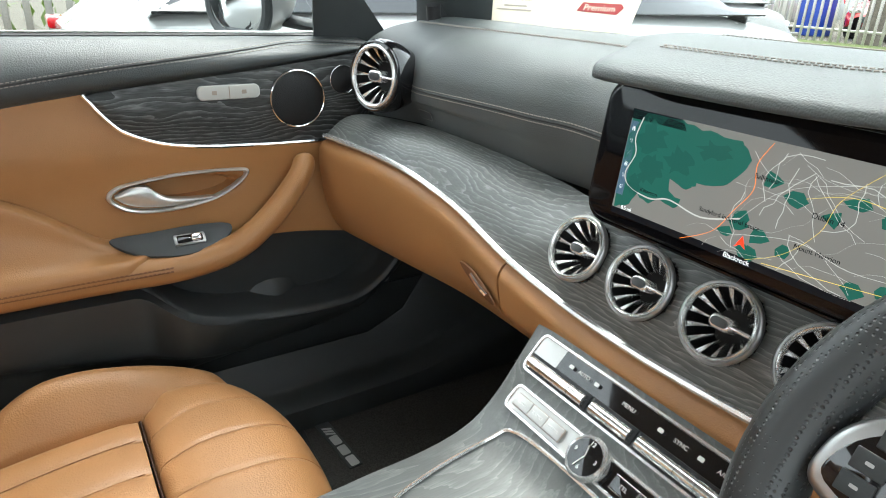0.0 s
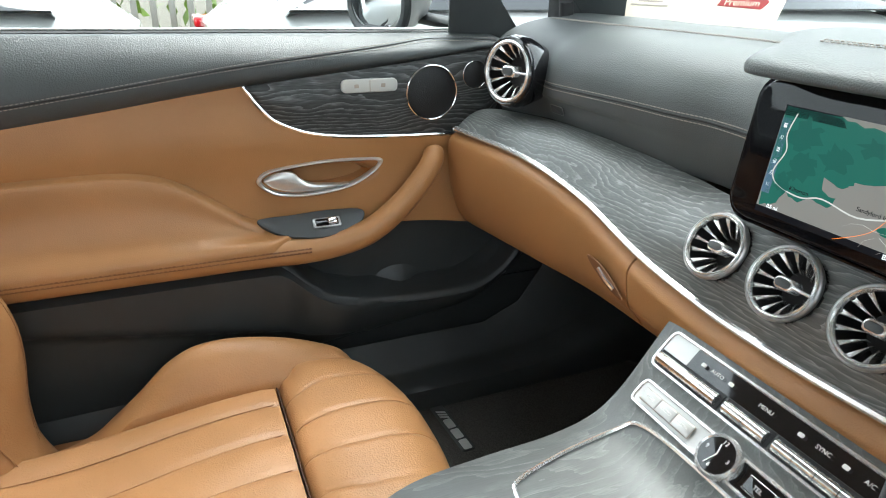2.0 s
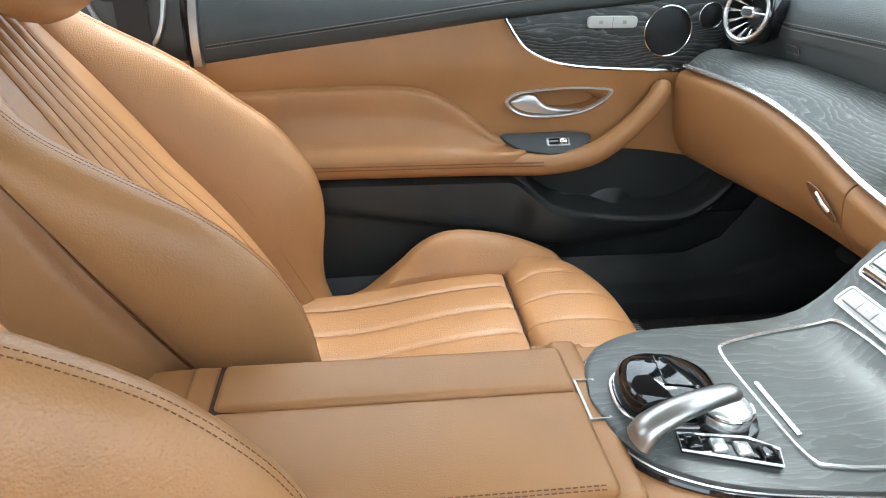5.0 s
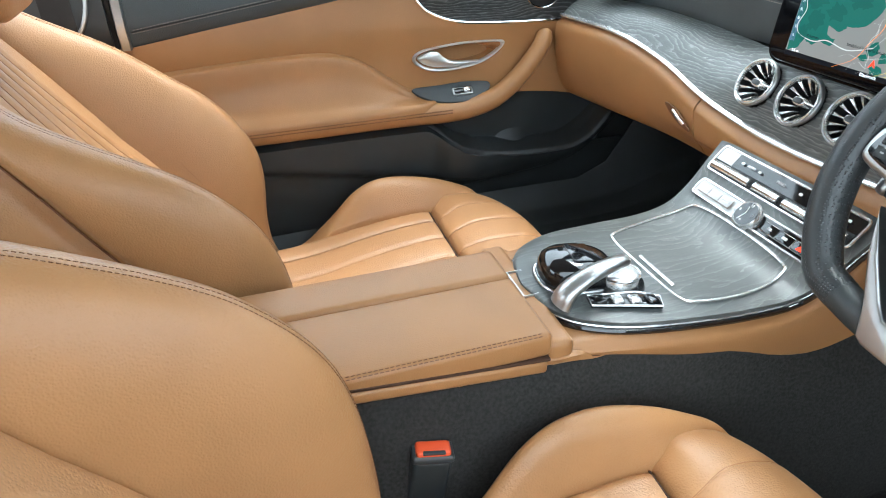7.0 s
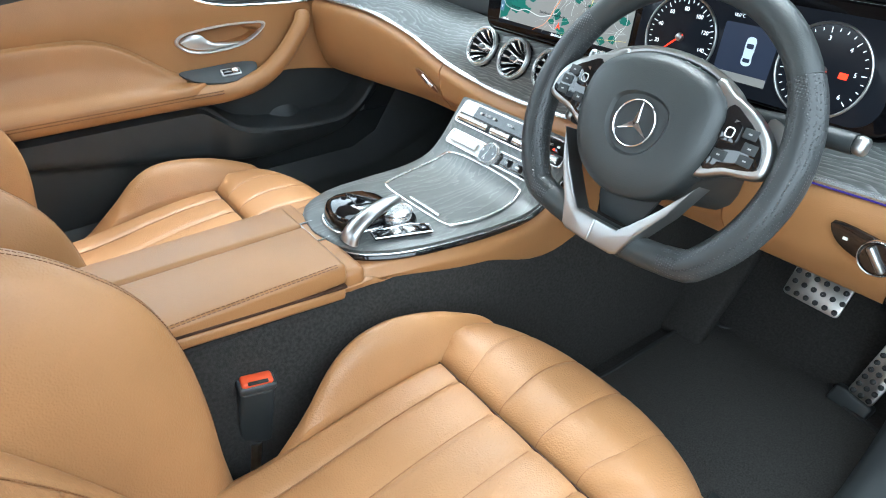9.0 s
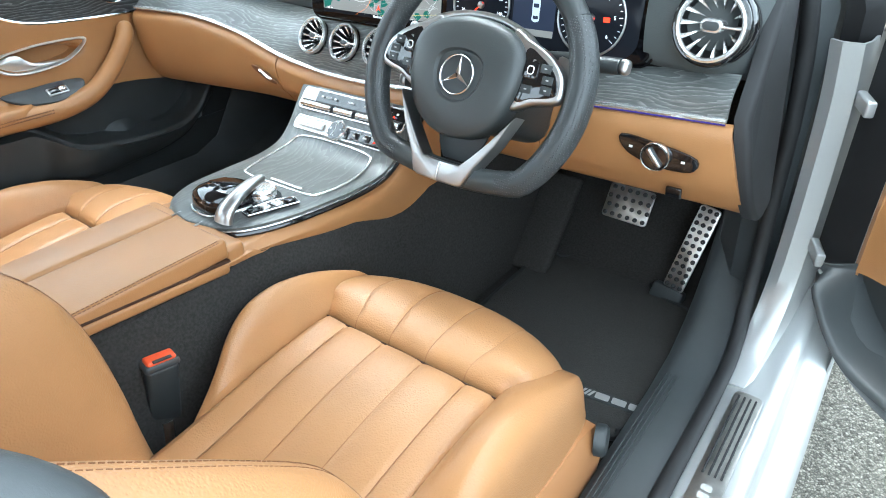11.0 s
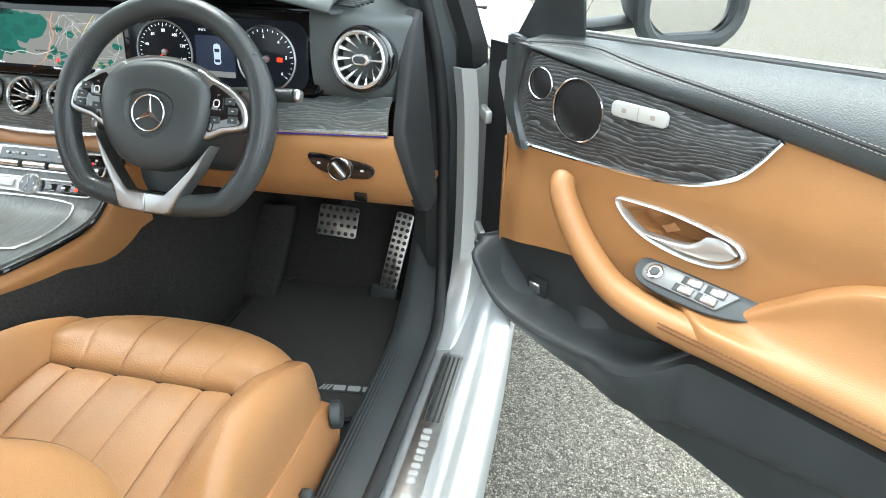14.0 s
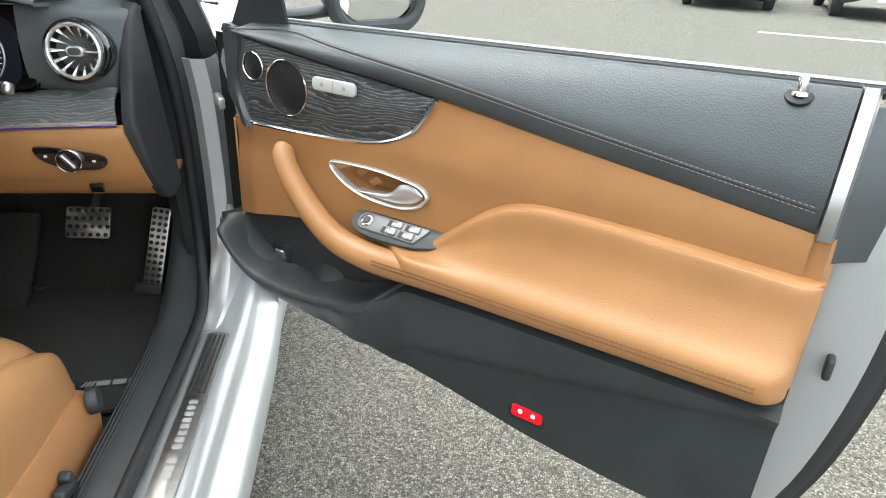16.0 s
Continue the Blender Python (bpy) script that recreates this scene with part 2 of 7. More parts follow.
def curve1(keys):
    """A smooth function of one number through (x, y) keys."""
    xs = [k[0] for k in keys]
    ys = [k[1] for k in keys]
    def f(x):
        if x <= xs[0]:
            return ys[0]
        if x >= xs[-1]:
            return ys[-1]
        i = max(j for j in range(len(xs) - 1) if xs[j] <= x)
        h = xs[i + 1] - xs[i]
        t = (x - xs[i]) / h
        m0 = (ys[i + 1] - ys[i - 1]) / (xs[i + 1] - xs[i - 1]) if i > 0 else (ys[1] - ys[0]) / h
        m1 = (ys[i + 2] - ys[i]) / (xs[i + 2] - xs[i]) if i + 2 < len(xs) else (ys[i + 1] - ys[i]) / h
        t2, t3 = t * t, t * t * t
        return (2 * t3 - 3 * t2 + 1) * ys[i] + (t3 - 2 * t2 + t) * h * m0 + (3 * t2 - 2 * t3) * ys[i + 1] + (t3 - t2) * h * m1
    return f


def surf(rows, closed=False, thick=0.0, caps=False, bm=None):
    """A sheet through rows of points (each row the same length); closed joins each row's ends, caps fills first and last."""
    bm = bm or bmesh.new()
    vs = [[bm.verts.new(p) for p in r] for r in rows]
    n = len(rows[0])
    for a, b in zip(vs[:-1], vs[1:]):
        for i in range(n if closed else n - 1):
            j = (i + 1) % n
            bm.faces.new((a[i], a[j], b[j], b[i]))
    if caps:
        bm.faces.new(vs[0][::-1])
        bm.faces.new(vs[-1])
    if thick:
        thicken(bm, thick)
    return bm


def thicken(bm, t):
    """Give a sheet a back at the distance t behind it, joined along its open edges."""
    bmesh.ops.recalc_face_normals(bm, faces=bm.faces[:])
    bm.normal_update()
    fs, es = bm.faces[:], [e for e in bm.edges if len(e.link_faces) == 1]
    back = {v: bm.verts.new(v.co - v.normal * t) for v in bm.verts[:]}
    for f in fs:
        bm.faces.new([back[v] for v in reversed(f.verts[:])])
    for e in es:
        a, b = e.verts
        bm.faces.new((b, a, back[a], back[b]))


def frames_along(path, closed=False):
    n = len(path)
    out, up = [], None
    for i in range(n):
        a = path[(i - 1) % n] if closed else path[max(i - 1, 0)]
        b = path[(i + 1) % n] if closed else path[min(i + 1, n - 1)]
        t = (b - a).normalized()
        if up is None:
            up = Vector((0, 0, 1)) if abs(t.z) < 0.9 else Vector((0, 1, 0))
        side = t.cross(up).normalized()
        up = side.cross(t).normalized()
        out.append((path[i], side, up))
    return out


def tube(path, r, n=10, closed=False, flat=1.0, bm=None):
    """A round bar along path; r a number or a function of 0..1; flat squashes its height."""
    path = [Vector(p) for p in path]
    rows = []
    for i, (p, s, u) in enumerate(frames_along(path, closed)):
        k = i / max(1, len(path) - 1)
        rad = r(k) if callable(r) else r
        rows.append([p + s * rad * math.cos(2 * math.pi * j / n) + u * rad * flat * math.sin(2 * math.pi * j / n) for j in range(n)])
    if closed:
        rows.append(rows[0])
        bm = surf(rows, True, bm=bm)
        bmesh.ops.remove_doubles(bm, verts=bm.verts[:], dist=1e-6)
        return bm
    return surf(rows, True, caps=True, bm=bm)


def stitches(path, r=0.0008, length=0.0042, gap=0.0020, bm=None):
    """A row of single stitches along a path."""
    bm = bm or bmesh.new()
    path = [Vector(p) for p in path]
    at, on, cur = 0.0, True, [path[0]]
    for a, b in zip(path[:-1], path[1:]):
        d = (b - a).length
        done = 0.0
        while d - done > (length if on else gap) - at:
            done += (length if on else gap) - at
            p = a + (b - a) * (done / d)
            if on:
                tube([cur[0], p], r, 5, bm=bm)
            cur, on, at = [p], not on, 0.0
        at += d - done
    return bm


def box(sx, sy, sz, bevel=0.004, seg=3, at=None, bm=None):
    bm0 = bmesh.new()
    bmesh.ops.create_cube(bm0, size=1)
    bmesh.ops.scale(bm0, vec=(sx, sy, sz), verts=bm0.verts[:])
    if bevel:
        bmesh.ops.bevel(bm0, geom=bm0.edges[:] + bm0.verts[:], offset=bevel, segments=seg, profile=0.5, affect="EDGES")
    if at is not None:
        bmesh.ops.transform(bm0, matrix=at, verts=bm0.verts[:])
    if bm is None:
        return bm0
    me = bpy.data.meshes.new("tmp")
    bm0.to_mesh(me)
    bm0.free()
    bm.from_mesh(me)
    bpy.data.meshes.remove(me)
    return bm


def plate(outline, depth, bevel=0.0015, seg=2, at=None):
    """A flat piece: the outline (x, y) extruded from z = 0 to depth, its upper edge rounded."""
    bm = bmesh.new()
    vs = [bm.verts.new((p[0], p[1], 0)) for p in outline]
    f = bm.faces.new(vs)
    r = bmesh.ops.extrude_face_region(bm, geom=[f])
    top = [v for v in r["geom"] if isinstance(v, bmesh.types.BMVert)]
    bmesh.ops.translate(bm, vec=(0, 0, depth), verts=top)
    if bevel:
        ts = set(top)
        es = [e for e in bm.edges if e.verts[0] in ts and e.verts[1] in ts]
        bmesh.ops.bevel(bm, geom=es, offset=bevel, segments=seg, profile=0.5, affect="EDGES")
    if at is not None:
        bmesh.ops.transform(bm, matrix=at, verts=bm.verts[:])
    return bm


def rrect(w, h, r, n=4):
    out = []
    for cx, cy, a0 in ((w / 2 - r, h / 2 - r, 0), (-w / 2 + r, h / 2 - r, 90), (-w / 2 + r, -h / 2 + r, 180), (w / 2 - r, -h / 2 + r, 270)):
        for k in range(n + 1):
            a = radians(a0 + 90 * k / n)
            out.append((cx + r * math.cos(a), cy + r * math.sin(a)))
    return out


def lathe(prof, n=32, at=None):
    """A turned piece: (radius, height) pairs about z."""
    rows = [[Vector((r * math.cos(2 * math.pi * j / n), r * math.sin(2 * math.pi * j / n), z)) for j in range(n)] for r, z in prof]
    bm = surf(rows, True)
    bmesh.ops.remove_doubles(bm, verts=bm.verts[:], dist=1e-6)
    if at is not None:
        bmesh.ops.transform(bm, matrix=at, verts=bm.verts[:])
    return bm


def ring(r_out, r_in, h, n=40, at=None):
    m = (r_out + r_in) / 2
    w = (r_out - r_in) / 2
    path = [Vector((m * math.cos(2 * math.pi * i / n), m * math.sin(2 * math.pi * i / n), h)) for i in range(n)]
    rows = []
    for p in path:
        o = Vector((p.x, p.y, 0)).normalized()
        rows.append([p + o * w * math.cos(a) + Vector((0, 0, h * math.sin(a))) for a in [2 * math.pi * j / 8 for j in range(8)]])
    rows.append(rows[0])
    bm = surf(rows, True)
    bmesh.ops.remove_doubles(bm, verts=bm.verts[:], dist=1e-6)
    if at is not None:
        bmesh.ops.transform(bm, matrix=at, verts=bm.verts[:])
    return bm


def facing(p, normal, up=(0, 0, 1)):
    """A pose at p whose z points along normal and whose y leans to up."""
    z = Vector(normal).normalized()
    x = Vector(up).cross(z).normalized()
    y = z.cross(x)
    m = Matrix((x, y, z)).transposed().to_4x4()
    m.translation = Vector(p)
    return m


def letters(name, text, size, material, parent, m, depth=0.0006, align="CENTER", squeeze=1.0):
    c = bpy.data.curves.new(name, "FONT")
    c.body, c.size, c.extrude, c.align_x, c.align_y = text, size, depth, align, "CENTER"
    tmp = bpy.data.objects.new(name, c)
    scene.collection.objects.link(tmp)
    me = bpy.data.meshes.new_from_object(tmp.evaluated_get(bpy.context.evaluated_depsgraph_get()))
    bpy.data.objects.remove(tmp)
    me.transform(m @ Matrix.Diagonal((squeeze, 1, 1, 1)))
    ob = new(name, me)
    ob.data.materials.clear()
    ob.data.materials.append(material)
    ob.parent = parent
    return ob



def span(a, b, n):
    return [a + (b - a) * i / (n - 1) for i in range(n)]


def smooth01(t):
    t = min(1.0, max(0.0, t))
    return t * t * (3 - 2 * t)


WORLD = set()


def world_thing(name, label, category, base, group="", kind=""):
    """A thing whose parts are built in world coordinates, with its base at the given place."""
    ob = thing(name, label, category, Matrix.Translation(base), group, kind)
    WORLD.add(ob.name)
    return ob


def wpart(name, bm, material, parent, label="", angle=40):
    ob = part(name, bm, material, parent, label, angle)
    if parent is not None and parent.name in WORLD:
        ob.matrix_parent_inverse = Matrix.Translation(-parent.location)
    return ob


def wletters(name, text, size, material, parent, m, depth=0.0006, squeeze=1.0):
    ob = letters(name, text, size, material, parent, m, depth, squeeze=squeeze)
    if parent.name in WORLD:
        ob.matrix_parent_inverse = Matrix.Translation(-parent.location)
    return ob


# ---- ground ----
ASPHALT = mat("asphalt", (0.2, 0.19, 0.17), 0.9, bump=(170, 1.0, "cells"), vary=(150, 0.75), spec=0.2)
nt = ASPHALT.node_tree
nt.nodes["Bump"].inputs["Distance"].default_value = 0.006
chips = nt.nodes.new("ShaderNodeTexVoronoi")
chips.inputs["Scale"].default_value = 165
nt.links.new(nt.nodes["Texture Coordinate"].outputs["Object"], chips.inputs["Vector"])
grey = nt.nodes.new("ShaderNodeSeparateColor")
nt.links.new(chips.outputs["Color"], grey.inputs[0])
tone = nt.nodes.new("ShaderNodeValToRGB")
tone.color_ramp.elements[0].color, tone.color_ramp.elements[1].color = (0.15, 0.137, 0.112, 1), (0.44, 0.405, 0.335, 1)
nt.links.new(grey.outputs[0], tone.inputs[0])
gaps = nt.nodes.new("ShaderNodeTexVoronoi")
gaps.feature = "DISTANCE_TO_EDGE"
gaps.inputs["Scale"].default_value = 165
nt.links.new(nt.nodes["Texture Coordinate"].outputs["Object"], gaps.inputs["Vector"])
deep = nt.nodes.new("ShaderNodeMapRange")
deep.inputs["From Max"].default_value, deep.inputs["To Min"].default_value = 0.20, 0.36
nt.links.new(gaps.outputs["Distance"], deep.inputs["Value"])
stone = nt.nodes.new("ShaderNodeVectorMath")
stone.operation = "SCALE"
nt.links.new(tone.outputs[0], stone.inputs[0])
nt.links.new(deep.outputs[0], stone.inputs["Scale"])
nt.links.new(stone.outputs[0], nt.nodes["Principled BSDF"].inputs["Base Color"])
nt.links.new(deep.outputs[0], nt.nodes["Bump"].inputs["Height"])
gb = bmesh.new()
gv = [[gb.verts.new((x, y, 0)) for x in (-400, -12, -4, 4, 12, 400)] for y in (-400, -12, -4, 4, 12, 400)]
for j in range(5):
    for i in range(5):
        gb.faces.new((gv[j][i], gv[j][i + 1], gv[j + 1][i + 1], gv[j + 1][i]))
ground = solid("ground", gb, ASPHALT, "grey coarse asphalt of a car park", kind="structure")


# ---- car body shell ----
body = world_thing("car_body", "silver coupe body shell with open driver side and black inner trim", "car", (0, 0, 0.2))


FLOOR_Z = 0.235
wpart("floor_pan", box(1.5, 3.0, 0.05, 0.01, at=pose(0, -0.9, FLOOR_Z - 0.04)), CARPET, body, "black carpeted car floor")
fw = spline([(0, 0.30, FLOOR_Z - 0.01), (0, 0.42, 0.26), (0, 0.52, 0.36), (0, 0.58, 0.55), (0, 0.58, 0.95)], 6)
wpart("firewall", surf([[Vector((x, p.y, p.z)) for p in fw] for x in (-0.76, -0.4, 0, 0.4, 0.76)], thick=0.02), CARPET, body, "black carpeted bulkhead under the dashboard")
for xc, zt in ((0.45, 0.246), (-0.45, 0.295)):
    wpart("footwell_floor", box(0.50, 0.62, 0.09, 0.01, at=pose(xc, 0.11, zt - 0.045)), CARPET, body, "black carpeted footwell floor")
# tunnel under the console
tn = [(-0.14, 0.2), (-0.135, 0.40), (-0.12, 0.56), (-0.10, 0.585), (0.12, 0.585), (0.135, 0.56), (0.15, 0.40), (0.16, 0.2)]
wpart("tunnel", surf([[Vector((x * (1.25 if y > -0.1 else 1.0), y, z)) for x, z in tn] for y in (0.55, 0.3, 0.05, -0.1, -0.3, -0.6, -1.0)], thick=-0.01), CARPET, body, "black carpeted transmission tunnel")
for s in (-1, 1):
    # inner sill with its rounded plastic cover
    sx = 0.72
    pr = [(sx - 0.075, FLOOR_Z - 0.03), (sx - 0.07, 0.285), (sx - 0.055, 0.315), (sx - 0.03, 0.328), (sx + 0.015, 0.332), (sx + 0.028, 0.328)]
    pr = spline([(x, 0, z) for x, z in pr], 5)
    rows = []
    for y in (0.62, 0.45, 0.32, 0.22, 0.12, 0.0, -0.4, -0.9, -1.3):
        k = max(0.0, (y - 0.05)) ** 1.5 * 0.55
        rows.append([Vector((s * (p.x - k * 0.25), y, p.z + k * (1.0 if p.z > 0.3 else 0.6))) for p in pr])
    wpart("sill_cover", surf(rows, thick=0.004), GREY_PLASTIC, body, "dark grey plastic inner sill cover")
    if s > 0:
        for i in range(4):
            wpart("sill_rib", tube([(0.672 + 0.007 * i, -0.55, 0.3275 + 0.0012 * i), (0.672 + 0.007 * i, 0.02, 0.3275 + 0.0012 * i)], 0.0013, 5), GREY_PLASTIC, body)
    wpart("sill_seal", tube(spline([(s * 0.755, -1.2, 0.338), (s * 0.757, -0.4, 0.338), (s * 0.757, 0.02, 0.338), (s * 0.752, 0.14, 0.355), (s * 0.742, 0.21, 0.42), (s * 0.737, 0.235, 0.55), (s * 0.735, 0.225, 0.75), (s * 0.725, 0.20, 0.9), (s * 0.70, 0.17, 1.03)], 8), 0.013, 10), RUBBER, body, "black rubber door seal")
    if s < 0:
        wpart("inner_wall", box(0.02, 0.55, 0.72, 0.005, at=pose(-0.755, 0.36, 0.56)), BLACK_PLASTIC, body, "black inner side wall")
        wpart("outer_sill", box(0.06, 2.3, 0.2, 0.02, at=pose(-0.84, -0.5, 0.25)), PAINT, body, "silver outer sill")
    else:
        # painted sill and door aperture
        pr2 = spline([(0.762, 0, 0.318), (0.80, 0, 0.322), (0.838, 0, 0.320), (0.856, 0, 0.305), (0.862, 0, 0.275), (0.885, 0, 0.255), (0.905, 0, 0.235), (0.912, 0, 0.19), (0.895, 0, 0.15)], 4)
        rows = []
        for y in (0.52, 0.36, 0.26, 0.19, 0.10, 0.0, -0.5, -1.0, -1.5):
            k = max(0.0, (y - 0.06))
            rows.append([Vector((s * (p.x - 0.02 * k), y, p.z + 0.9 * k * k)) for p in pr2])
        wpart("painted_sill", surf(rows, thick=0.003), PAINT, body, "silver painted door sill")
    # front door pillar face, painted edge and black trim
    if s > 0:
        pil = spline([(0.765, 0.06, 0.325), (0.776, 0.15, 0.36), (0.782, 0.205, 0.45), (0.784, 0.215, 0.60), (0.782, 0.205, 0.78), (0.775, 0.19, 0.88)], 6)
        rows = [[Vector((s * (p.x - 0.018), p.y + 0.012, p.z)), Vector((s * p.x, p.y, p.z)), Vector((s * (p.x + 0.028), p.y + 0.004, p.z)), Vector((s * (p.x + 0.036), p.y + 0.03, p.z)), Vector((s * (p.x + 0.05), p.y + 0.20, p.z + 0.01))] for p in pil]
        wpart("door_pillar", surf(rows, thick=0.004), PAINT, body, "silver painted front door pillar")
    pz = [(0.30, 0.30), (0.27, 0.45), (0.24, 0.62), (0.225, 0.78), (0.20, 0.92), (0.17, 1.06), (0.05, 1.25), (-0.12, 1.42)]
    rows = []
    for y, z in pz:
        lean = max(0, z - 0.95) * 0.40 - (0.065 if s < 0 else 0.0)
        rows.append([Vector((s * (0.64 - lean), y + 0.10, z)), Vector((s * (0.69 - lean), y + 0.01, z)), Vector((s * (0.73 - lean), y - 0.005, z)), Vector((s * (0.757 - lean), y + 0.02, z)), Vector((s * (0.765 - lean), y + 0.10, z))])
    wpart("pillar_trim", surf(rows, thick=0.006), GREY_PLASTIC, body, "dark grey windscreen pillar trim")
    rows = []
    for y, z in [(0.235, 0.86), (0.21, 0.92), (0.18, 1.06), (0.06, 1.25), (-0.11, 1.42)]:
        lean = max(0, z - 0.95) * 0.40
        rows.append([Vector((s * (0.765 - lean), y + 0.005, z)), Vector((s * (0.79 - lean), y + 0.0, z)), Vector((s * (0.815 - lean), y + 0.03, z)), Vector((s * (0.80 - lean), y + 0.10, z))])
    wpart("pillar_seal", surf(rows, thick=0.006), RUBBER, body, "black rubber pillar seal")
    # front wing beside the open door, and the outer cover of the pillar
    wing = []
    for y, z0 in ((0.26, 0.90), (0.5, 0.91), (0.9, 0.90), (1.3, 0.86)):
        wing.append([Vector((s * x, y, z)) for x, z in ((0.70, z0 + 0.045), (0.80, z0 + 0.03), (0.875, z0 - 0.05), (0.90, z0 - 0.2), (0.915, 0.55), (0.905, 0.3), (0.90, 0.18))])
    wpart("front_wing", surf(wing, thick=0.004), PAINT, body, "silver painted front wing")
# Added dark sheet stands for the shade in the hinge gap.
gap_rows = [[Vector((x, y, z)) for x, y in ((0.822, 0.232), (0.850, 0.205), (0.885, 0.175), (0.915, 0.165), (0.918, 0.27))] for z in (0.52, 0.6, 0.7, 0.88, 0.93)]
wpart("hinge_gap_shade", surf(gap_rows, thick=0.004), RUBBER, body, "added dark sheet for the shade behind the door hinges")
bonnet = []
for y, z in ((0.52, 0.955), (0.7, 0.975), (1.0, 0.965), (1.35, 0.90), (1.6, 0.80)):
    bonnet.append([Vector((x, y + 0.05 * (1 - abs(x) / 0.7), z - 0.03 * (x / 0.7) ** 2)) for x in [-0.7 + 1.4 * i / 12 for i in range(13)]])
wpart("bonnet", surf(bonnet, thick=0.01), PAINT, body, "silver bonnet seen through the windscreen")
# rear quarter trim behind the passenger door, closing panels
wpart("scuttle", box(1.45, 0.14, 0.03, 0.01, at=pose(0, 0.50, 0.955, -8)), BLACK_PLASTIC, body, "black plastic scuttle below the windscreen")
screen_rows = []
for k in (0, 0.5, 1):
    y, z = 0.46 - 0.52 * k, 0.985 + 0.43 * k
    screen_rows.append([Vector((x * (1 - 0.16 * k), y - 0.22 * (x / 0.72) ** 2 * (1 - 0.4 * k), z)) for x in [-0.72 + 1.44 * i / 12 for i in range(13)]])
ws = wpart("windscreen", surf(screen_rows, thick=0.004), GLASS, body, "clear windscreen glass")
ws.visible_shadow = False

# roof, its lining, rear pillars and rear wall
roof_rows, lin_rows = [], []
for y, zc, hw in ((-0.06, 1.40, 0.56), (-0.26, 1.425, 0.58), (-0.6, 1.44, 0.59), (-0.95, 1.435, 0.588), (-1.3, 1.42, 0.575), (-1.75, 1.36, 0.54)):
    roof_rows.append([Vector((hw * k, y - 0.03 * (1 - k * k) * 0, zc - 0.05 * k * k - 0.03 * k ** 6)) for k in span(-1, 1, 17)])
    lin_rows.append([Vector((hw * 0.97 * k, y, zc - 0.035 - 0.05 * k * k - 0.02 * k ** 6)) for k in span(-1, 1, 17)])


wpart("roof", surf(roof_rows, thick=0.008), PAINT, body, "silver roof")
wpart("roof_lining", surf(lin_rows, thick=0.006), mat("grey_headlining", (0.42, 0.41, 0.39), 0.95, bump=(500, 0.4, "noise"), vary=(10, 0.05)), body, "grey cloth roof lining")
for s in (-1, 1):
    wpart("rear_pillar", surf([[Vector((s * (0.545 + 0.175 * (1 - k)), -1.62 - 0.42 * (1 - k) + dy, 0.95 + 0.40 * k)) for dy in (0.0, -0.12, -0.24)] for k in span(0, 1, 5)], thick=0.02), GREY_PLASTIC, body, "grey rear pillar trim")
    wpart("outer_quarter", surf([[Vector((s * (0.74 + w), y, v)) for v, w in ((0.95, 0.0), (0.90, 0.10), (0.6, 0.16), (0.25, 0.14))] for y in (-1.03, -1.5, -2.2)], thick=0.01), PAINT, body, "silver rear quarter panel")
wpart("parcel_shelf", box(1.35, 0.5, 0.04, 0.01, at=pose(0, -2.1, 0.93)), GREY_PLASTIC, body, "grey parcel shelf")
wpart("rear_wall", box(1.5, 0.04, 0.75, 0.01, at=pose(0, -2.35, 0.56)), GREY_PLASTIC, body, "grey rear wall")
# kick panel and ledge in the passenger footwell
kp = []
for y in (0.60, 0.40, 0.28, 0.20, 0.12, 0.04, -0.1, -0.5, -1.0):
    k = smooth01((y - 0.06) / 0.30)
    kp.append([Vector((x - 0.0, y, z + k * dz)) for x, z, dz in ((-0.600, 0.232, 0.0), (-0.606, 0.325, 0.03), (-0.613, 0.343, 0.045), (-0.630, 0.350, 0.055), (-0.662, 0.353, 0.075), (-0.672, 0.362, 0.10), (-0.688, 0.392, 0.22), (-0.705, 0.41, 0.34))])
wpart("door_gap_cover", box(0.006, 0.75, 0.16, 0.002, at=pose(-0.728, 0.0, 0.42)), BLACK_PLASTIC, body, "black cover below the closed door")
wpart("kick_panel", surf(kp, thick=0.004), BLACK_PLASTIC, body, "black plastic kick panel and ledge")


# ---- dashboard ----
dash = world_thing("dashboard", "black leather dashboard with grey ash wood band and tan knee panel", "dashboard", (0, 0.1, 0.6))
CY = curve1([(-0.66, -0.05), (-0.48, -0.02), (-0.357, 0.0), (-0.235, 0.004), (0.15, 0.005), (0.48, 0.01), (0.69, 0.015)])
CZ = curve1([(-0.66, 0.828), (-0.48, 0.823), (-0.357, 0.799), (-0.235, 0.766), (-0.13, 0.751), (-0.045, 0.747), (0.03, 0.748), (0.15, 0.755), (0.3, 0.77), (0.48, 0.789), (0.69, 0.798)])
UY = curve1([(-0.70, 0.03), (-0.5, 0.05), (-0.34, 0.075), (-0.235, 0.08), (-0.19, 0.07), (-0.12, 0.055), (0.18, 0.055), (0.46, 0.055), (0.56, 0.05), (0.70, 0.045)])
UZ = curve1([(-0.70, 0.853), (-0.5, 0.866), (-0.34, 0.857), (-0.235, 0.850), (-0.12, 0.852), (0.18, 0.85), (0.35, 0.835), (0.46, 0.832), (0.56, 0.846), (0.70, 0.855)])


